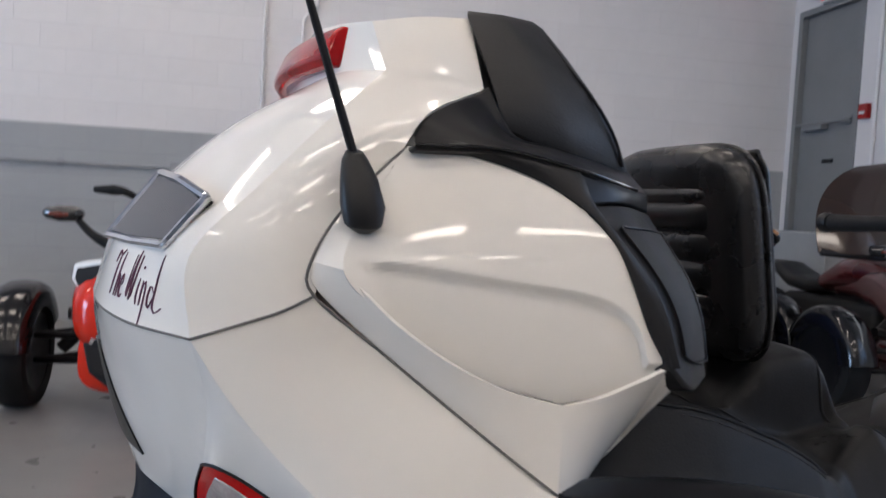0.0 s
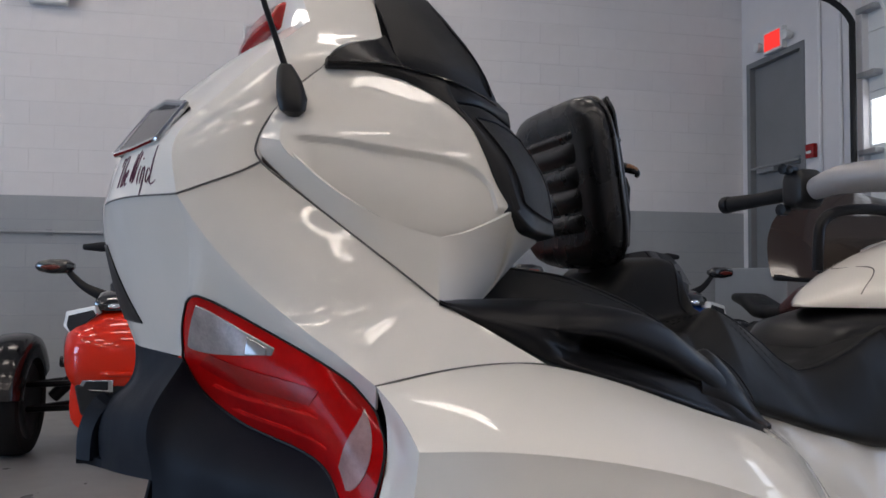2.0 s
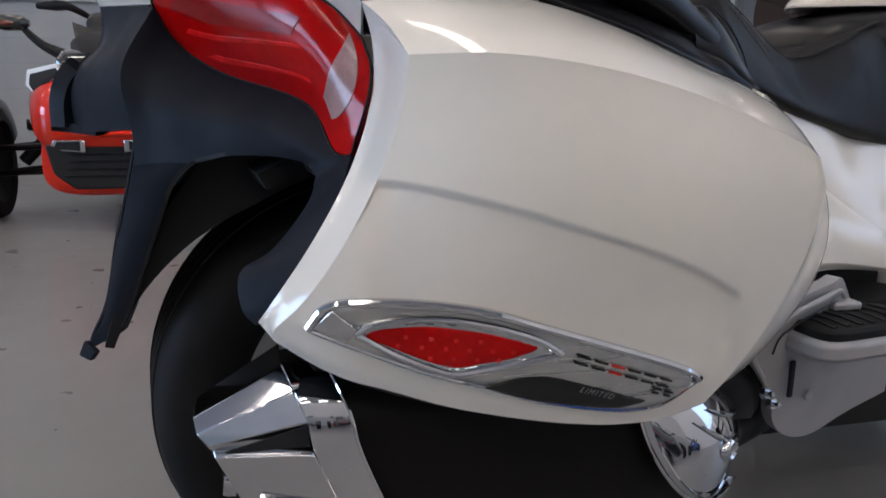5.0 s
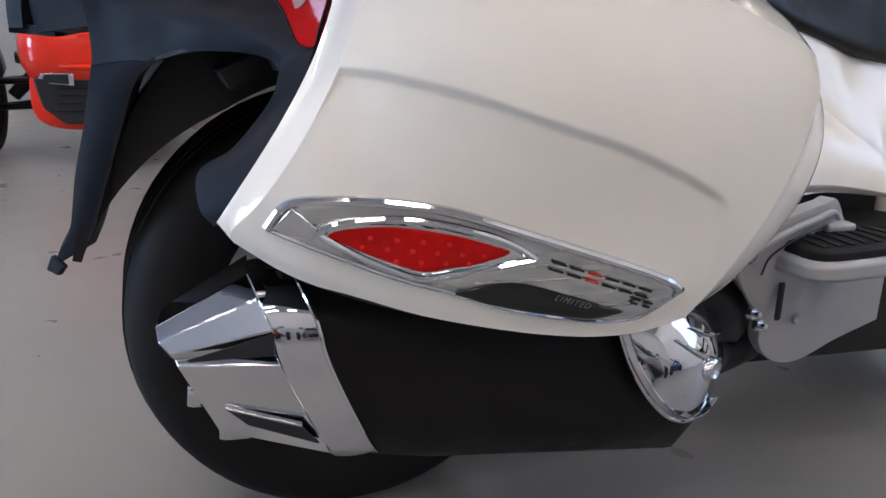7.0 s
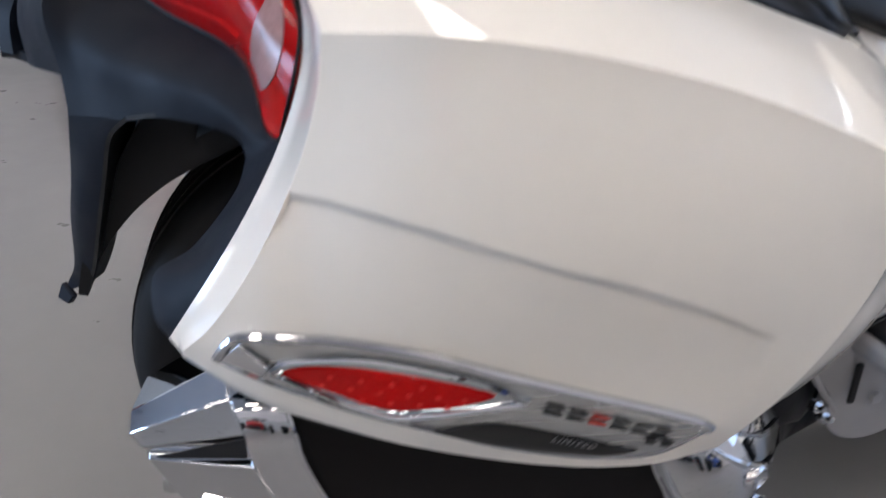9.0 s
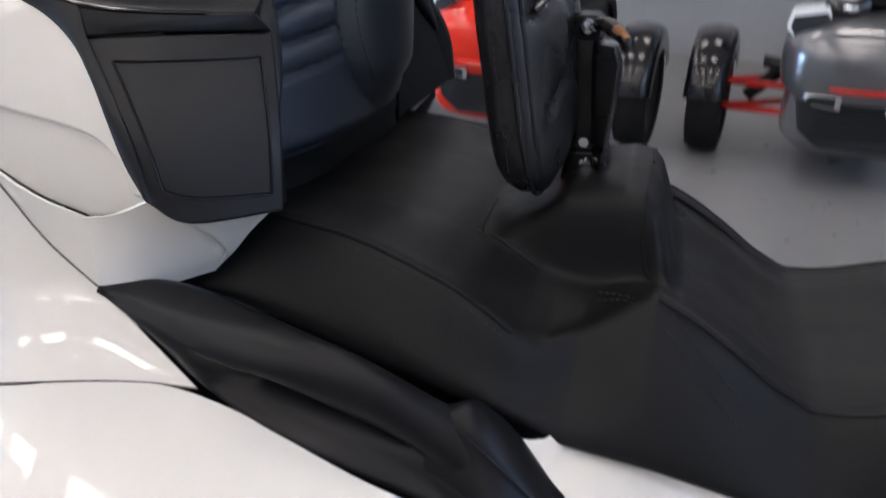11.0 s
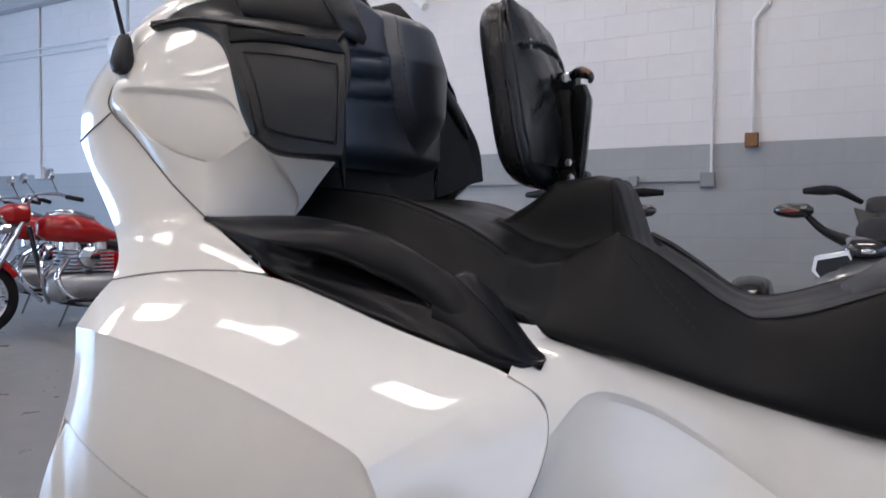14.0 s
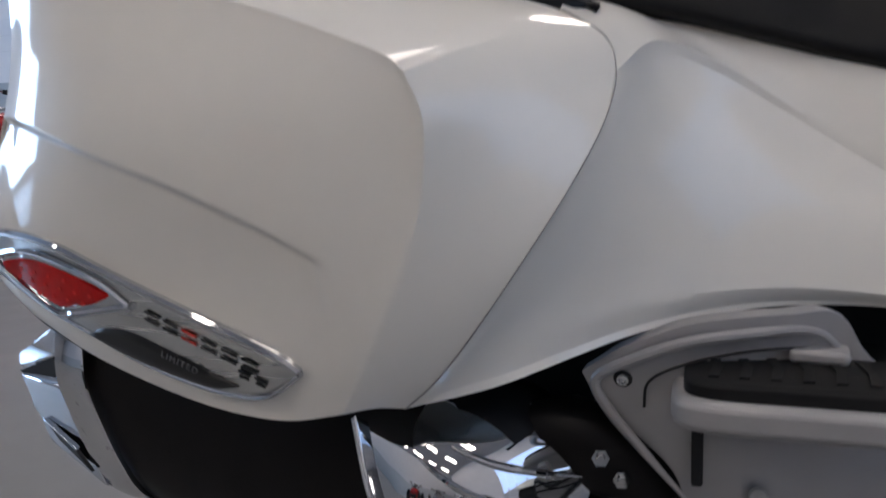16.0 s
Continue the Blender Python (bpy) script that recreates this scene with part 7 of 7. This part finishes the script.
        add("reflector", loft([ring((s * x, y, z), X, Z, a, b, 2.4, 16) for x, y, z, a, b in ((0.115, -0.392, 0.80, 0.018, 0.008), (0.12, -0.383, 0.803, 0.034, 0.016), (0.125, -0.36, 0.808, 0.04, 0.022))]), HEADLIGHT, h, "bright reflector")
        add("mirror_stalk", tube([(s * 0.20, -0.16, 0.84), (s * 0.32, -0.14, 0.90), (s * 0.41, -0.12, 0.985)], [0.035, 0.022, 0.016], 10, 14), SATIN)
        mr = add("mirror", loft([ring((s * x, -0.13, 1.005), Y, Z, a, b, 2.4, 20) for x, a, b in ((0.37, 0.02, 0.015), (0.40, 0.05, 0.038), (0.48, 0.055, 0.042), (0.54, 0.04, 0.03), (0.56, 0.015, 0.012))]), BLACKGLOSS, None, "black mirror with an amber signal")
        add("signal", loft([ring((s * x, -0.178, 1.0), Y, Z, 0.012, b, 2.4, 14) for x, b in ((0.43, 0.006), (0.47, 0.017), (0.52, 0.008))]), AMBER, mr)
        add("handlebar_grip", tube([(s * 0.16, 0.42, 1.06), (s * 0.27, 0.36, 1.12), (s * 0.33, 0.40, 1.13), (s * 0.46, 0.46, 1.13)], [0.014, 0.02, 0.03, 0.018], 10, 24), RUBBER)
    add("instrument", loft([ring((0, y, z), X, Z, a, b, 4, 20) for y, z, a, b in ((0.0, 0.97, 0.10, 0.03), (0.04, 1.0, 0.14, 0.055), (0.12, 1.03, 0.14, 0.055), (0.16, 1.03, 0.1, 0.03))]), PLASTIC, None, "black instrument pod", 0.006)
    add("cowl", loft([ring((0, y, z), X, Z, a, b, 3, 20) for y, z, a, b in ((-0.34, 0.84, 0.10, 0.02), (-0.2, 0.89, 0.18, 0.06), (0.0, 0.92, 0.17, 0.08), (0.2, 0.93, 0.12, 0.07))]), SATIN, None, "black upper cowl")
    for s in (-1, 1):
        add("cowl_wing", skin([coons([(s * 0.03, -0.26, 0.86), (s * 0.16, -0.16, 0.93)], [(s * 0.05, -0.10, 0.97), (s * 0.19, -0.05, 1.02)], [(s * 0.03, -0.26, 0.86), (s * 0.05, -0.10, 0.97)], [(s * 0.16, -0.16, 0.93), (s * 0.19, -0.05, 1.02)], 6, 6)], 0.012, (0, -1, 0.5)), PLASTIC)
    add("tank", loft([ring((0, y, z), X, Z, a, b, 2.6, 24) for y, z, a, b in ((0.2, 0.80, 0.14, 0.10), (0.4, 0.84, 0.19, 0.13), (0.65, 0.80, 0.18, 0.12), (0.9, 0.72, 0.12, 0.07))]), paint, None, "painted tank", 0.0, 50)
    add("seat", loft([ring((0, y, z), X, Z, a, b, 3, 24) for y, z, a, b in ((0.85, 0.70, 0.11, 0.05), (1.0, 0.68, 0.16, 0.06), (1.2, 0.70, 0.17, 0.06), (1.4, 0.78, 0.14, 0.06), (1.6, 0.80, 0.08, 0.04))]), VINYL, None, "black seat")
    add("engine", boxes(((-0.2, 0.2, 0.2), (0.2, 1.2, 0.62))), GAP, None, "", 0.04)
    add("rear_wheel", lathe([(0.20, -0.10), (0.25, -0.112), (0.29, -0.10), (0.303, -0.06), (0.303, 0.06), (0.29, 0.10), (0.25, 0.112), (0.20, 0.10), (0.20, -0.10)], (0, 1.71, 0.303), X, 36), RUBBER)
    add("rear_hub", lathe([(0.0001, -0.06), (0.2, -0.07), (0.2, 0.07), (0.0001, 0.06)], (0, 1.71, 0.303), X, 30), SATIN)
    add("swing_arm", boxes(((-0.16, 1.1, 0.27), (-0.12, 1.75, 0.33)), ((0.12, 1.1, 0.27), (0.16, 1.75, 0.33))), SATIN, None, "", 0.008)
    return t, add


sports_trike((-0.74, 3.36, 0), 0, ORANGE, "orange three-wheeled sports motorcycle with black fenders, parked facing out", ORANGE, SATIN)
sports_trike((0.97, 3.46, 0), 0, GREYPAINT, "dark grey three-wheeled sports motorcycle with red suspension arms, parked facing out", REDFRAME, REDFRAME)
blue, add_blue = sports_trike((2.56, 3.92, 0), 0, BLUEPAINT, "blue three-wheeled motorcycle with a smoked windshield, parked facing out", BLUEPAINT, SATIN)
add_blue("windshield", skin([coons([(-0.24, -0.12, 0.92), (0, -0.24, 0.90), (0.24, -0.12, 0.92)], [(-0.20, 0.10, 1.13), (0, 0.06, 1.16), (0.20, 0.10, 1.13)], [(-0.24, -0.12, 0.92), (-0.23, 0.0, 1.04), (-0.20, 0.10, 1.13)], [(0.24, -0.12, 0.92), (0.23, 0.0, 1.04), (0.20, 0.10, 1.13)], 16, 10)], 0.004, (0, -1, 0.6)), GLASSY, None, "smoked windshield")


def cruiser(at, heading, paint, label, CHROME=CHROME):
    """A chromed cruiser: the origin lies under the front axle, the nose points to -y."""
    m = turned(at, heading)
    t = thing("cruiser_motorcycle", label, "motorcycle", at, "cruisers")

    def add(name, bm, mtl, parent=None, lab="", bevel=0.0, sharp=38):
        bm.transform(m)
        return part(name, bm, mtl, parent or t, lab, bevel, sharp)

    X, Y, Z = (1, 0, 0), (0, 1, 0), (0, 0, 1)
    for y, r, wd in ((0.0, 0.32, 0.055), (1.62, 0.32, 0.075)):
        w = add("wheel", lathe([(r - 0.09, -wd), (r - 0.05, -wd * 1.1), (r - 0.01, -wd * 0.8), (r, 0), (r - 0.01, wd * 0.8), (r - 0.05, wd * 1.1), (r - 0.09, wd), (r - 0.09, -wd)], (0, y, r), X, 44), RUBBER, None, "black tyre")
        add("rim", lathe([(r - 0.11, -wd * 0.8), (r - 0.085, -wd * 0.95), (r - 0.085, wd * 0.95), (r - 0.11, wd * 0.8), (r - 0.11, -wd * 0.8)], (0, y, r), X, 40), CHROME, w)
        add("hub", lathe([(0.0001, -0.06), (0.07, -0.06), (0.05, -0.02), (0.05, 0.02), (0.07, 0.06), (0.0001, 0.06)], (0, y, r), X, 20), CHROME, w)
        for k in range(9):
            a = 2 * math.pi * k / 9
            add("spoke", tube([(0.02 * (-1) ** k, y, r), (0, y + (r - 0.09) * math.cos(a), r + (r - 0.09) * math.sin(a))], 0.007, 6, 2), CHROME, w)
        arc = []
        for a in np.linspace(15 if y else 35, 150 if not y else 165, 16):
            c, q = math.cos(radians(a)), math.sin(radians(a))
            arc.append([V(b, y - c * (r + 0.025 + d), r + q * (r + 0.025 + d)) for b, d in ((-wd - 0.03, -0.04), (-wd - 0.02, 0.005), (0, 0.03), (wd + 0.02, 0.005), (wd + 0.03, -0.04), (0, 0.02))])
        add("fender", loft(arc), paint, None, "painted fender")
    for s in (-1, 1):
        add("fork_leg", tube([(s * 0.10, 0.0, 0.32), (s * 0.10, 0.21, 0.70), (s * 0.095, 0.36, 1.0)], [0.032, 0.03, 0.024], 12, 12), CHROME, None, "chrome fork leg")
        add("handlebar", tube([(s * 0.05, 0.36, 1.02), (s * 0.14, 0.40, 1.14), (s * 0.30, 0.50, 1.16), (s * 0.42, 0.66, 1.12)], 0.013, 8, 24), CHROME)
        add("grip", tube([(s * 0.37, 0.58, 1.135), (s * 0.44, 0.69, 1.11)], 0.019, 10, 4), RUBBER)
        ml = add("mirror", loft([ring((s * x, 0.46, 1.31), Y, Z, 0.02, b, 2.2, 16) for x, b in ((0.30, 0.015), (0.34, 0.045), (0.42, 0.045), (0.45, 0.015))]), CHROME)
        add("mirror_stem", tube([(s * 0.31, 0.54, 1.16), (s * 0.36, 0.47, 1.29)], 0.006, 6, 6), CHROME, ml)
        add("turn_signal", lathe([(0.0001, 0), (0.035, 0.01), (0.04, 0.05), (0.025, 0.07), (0.0001, 0.075)], (s * 0.20, 0.22, 0.88), (0, -1, 0), 16), CHROME)
        for k in range(7):
            add("cooling_fin", boxes(((s * 0.02 - 0.11, 0.62 - 0.0, 0.48 + 0.033 * k), (s * 0.02 + 0.11, 0.80, 0.492 + 0.033 * k)), ((s * 0.02 - 0.11, 0.86, 0.48 + 0.033 * k), (s * 0.02 + 0.11, 1.04, 0.492 + 0.033 * k))), STEEL)
        add("saddlebag", loft([ring((s * 0.27, y, 0.55), X, Z, a, b, 4, 20) for y, a, b in ((1.25, 0.06, 0.10), (1.3, 0.10, 0.16), (1.75, 0.10, 0.17), (1.85, 0.06, 0.12))]), paint, None, "painted saddlebag")
        add("crash_bar", tube([(s * 0.06, 0.50, 0.72), (s * 0.28, 0.42, 0.62), (s * 0.30, 0.42, 0.42), (s * 0.10, 0.52, 0.26)], 0.016, 8, 24), CHROME, None, "chrome crash bar")
        add("footboard", boxes(((s * 0.27 - 0.06, 0.60, 0.27), (s * 0.27 + 0.06, 0.95, 0.295))), SATIN, None, "", 0.008)
    add("headlight", lathe([(0.0001, 0.12), (0.08, 0.10), (0.11, 0.02), (0.115, -0.04), (0.105, -0.055), (0.0001, -0.075)], (0, 0.16, 0.92), Y, 28), CHROME, None, "chrome headlight")
    add("headlight_glass", lathe([(0.0001, 0), (0.098, 0), (0.09, 0.018), (0.0001, 0.028)], (0, 0.106, 0.92), (0, -1, 0), 28), HEADLIGHT)
    add("nacelle", loft([ring((0, y, z), X, Z, a, b, 3, 20) for y, z, a, b in ((0.16, 0.98, 0.08, 0.05), (0.25, 0.99, 0.16, 0.09), (0.38, 1.0, 0.14, 0.08))]), paint, None, "painted headlight nacelle")
    add("tank", loft([ring((0, y, z), X, Z, a, b, 2.5, 24) for y, z, a, b in ((0.46, 0.88, 0.05, 0.06), (0.52, 0.88, 0.13, 0.11), (0.70, 0.88, 0.165, 0.125), (0.90, 0.85, 0.15, 0.11), (1.08, 0.80, 0.08, 0.06))]), paint, None, "painted fuel tank", 0.0, 50)
    add("tank_console", tube([(0, 0.54, 0.985), (0, 0.70, 1.005), (0, 0.92, 0.96)], [0.03, 0.045, 0.03], 10, 14), CHROME)
    add("seat", loft([ring((0, y, z), X, Z, a, b, 3, 22) for y, z, a, b in ((1.0, 0.76, 0.10, 0.04), (1.15, 0.72, 0.17, 0.06), (1.35, 0.74, 0.18, 0.07), (1.55, 0.80, 0.14, 0.06), (1.8, 0.82, 0.10, 0.04))]), VINYL, None, "black seat")
    for y in (0.71, 0.95):
        add("cylinder_head", loft([ring((0, y, z), X, Y, a, b, 3, 18) for z, a, b in ((0.70, 0.11, 0.08), (0.76, 0.10, 0.08), (0.785, 0.06, 0.05))]), CHROME)
    add("air_cleaner", lathe([(0.0001, 0), (0.09, 0), (0.095, 0.02), (0.085, 0.05), (0.0001, 0.06)], (0.12, 0.83, 0.64), X, 26), CHROME, None, "round chrome air cleaner")
    add("crankcase", loft([ring((0, y, 0.38), X, Z, a, b, 3, 22) for y, a, b in ((0.52, 0.08, 0.08), (0.60, 0.16, 0.13), (1.05, 0.17, 0.13), (1.2, 0.12, 0.09))]), STEEL)
    for s in (1, -1):
        add("exhaust_pipe", tube([(s * 0.12, 0.66, 0.62), (s * 0.20, 0.56, 0.45), (s * 0.22, 0.72, 0.27), (s * 0.23, 1.2, 0.25), (s * 0.24, 1.95, 0.27)], [0.026, 0.026, 0.03, 0.045, 0.045], 12, 36), CHROME, None, "chrome exhaust pipe")
    add("frame", tube([(0, 0.40, 0.90), (0, 0.52, 0.40), (0, 0.7, 0.24), (0, 1.2, 0.24), (0, 1.4, 0.6)], 0.022, 8, 30), BLACKGLOSS)
    add("side_stand", tube([(-0.10, 0.75, 0.26), (-0.26, 0.70, 0.012)], 0.012, 8, 4), CHROME)
    return t


cruiser((-5.36, 2.46, 0), -18, REDPAINT, "deep red and chrome cruiser motorcycle, parked on its stand")
cruiser((-6.61, 2.91, 0), -18, REDPAINT, "red cruiser with chrome forks beside a like machine")
dark, add_dark = sports_trike((3.90, 3.30, 0), 0, MAROON, "dark maroon three-wheeled touring motorcycle with a tall smoked windshield", MAROON, SATIN)
wind = []
for k in np.linspace(0, 1, 13):
    wide = 0.70 * (1 - k ** 2.6) ** 0.5 + 0.04
    wind.append([V(wide * w, 0.10 + 0.22 * k - 0.16 * (1 - w * w) * (1 - 0.4 * k), 0.97 + 0.62 * k) for w in np.linspace(-1, 1, 19)])
add_dark("windshield", skin([np.array(wind)], 0.005, (0, -1, 0.5)), SMOKED, None, "tall brown-smoked windshield", 0.002)
add_dark("windshield_base", tube([(-0.72, 0.10, 0.97), (-0.40, 0.02, 0.955), (0, -0.05, 0.95), (0.40, 0.02, 0.955), (0.72, 0.10, 0.97)], 0.022, 10, 30), SATIN)
# machines across the aisle, which the bright metal mirrors
sports_trike((-0.9, -4.3, 0), 180, REDPAINT, "red three-wheeled sports motorcycle across the aisle, facing in", REDPAINT, SATIN)
sports_trike((1.0, -4.4, 0), 180, GREYPAINT, "grey three-wheeled sports motorcycle across the aisle, facing in", REDFRAME, REDFRAME)
sports_trike((2.9, -4.3, 0), 180, BLUEPAINT, "blue three-wheeled sports motorcycle across the aisle, facing in", BLUEPAINT, SATIN)

# ---- blocks of the wall, the nearest as pieces ----
def block_mesh(name, mtl, length):
    bm = boxes(((0.0006, 0.0025, 0.0016), (length - 0.0006, 0.0045, COURSE - 0.0016)))
    for v in bm.verts:
        if v.co.y < 0.003:
            v.co.x += 0.0006 if v.co.x < length / 2 else -0.0006
            v.co.z += 0.0014 if v.co.z < COURSE / 2 else -0.0014
    me = bpy.data.meshes.new(name)
    bm.to_mesh(me)
    bm.free()
    me.materials.append(mtl)
    return me


white_block, grey_block = block_mesh("block", WALLWHITE, BLOCK), block_mesh("block", WALLGREY, BLOCK)
rest_w, rest_g = [], []
for row in range(25):
    off = (row % 2) * BLOCK / 2
    for col in range(-1, 44):
        x = 4.70 - (col + 1) * BLOCK + off - BLOCK / 2
        z = row * COURSE
        grey = row < 8
        if -3.4 < x < 3.6 and row < 17:
            b = new("block", grey_block if grey else white_block)
            b.location = (x, NW, z)
            b.parent = wall_north
        else:
            (rest_g if grey else rest_w).append((x, z))
for name, cells, mtl in (("far_white_blocks", rest_w, WALLWHITE), ("far_grey_blocks", rest_g, WALLGREY)):
    ob = part(name, boxes(*[((x + 0.001, NW + 0.0025, z + 0.0025), (x + BLOCK - 0.001, NW + 0.0045, z + COURSE - 0.0025)) for x, z in cells]), mtl, wall_north)
    tagged(ob, kind="stuff")
part("grey_joint_backing", boxes(((-13, NW + 0.0035, 0), (4.72, NW + 0.0044, 1.652))), MORTARG, wall_north)
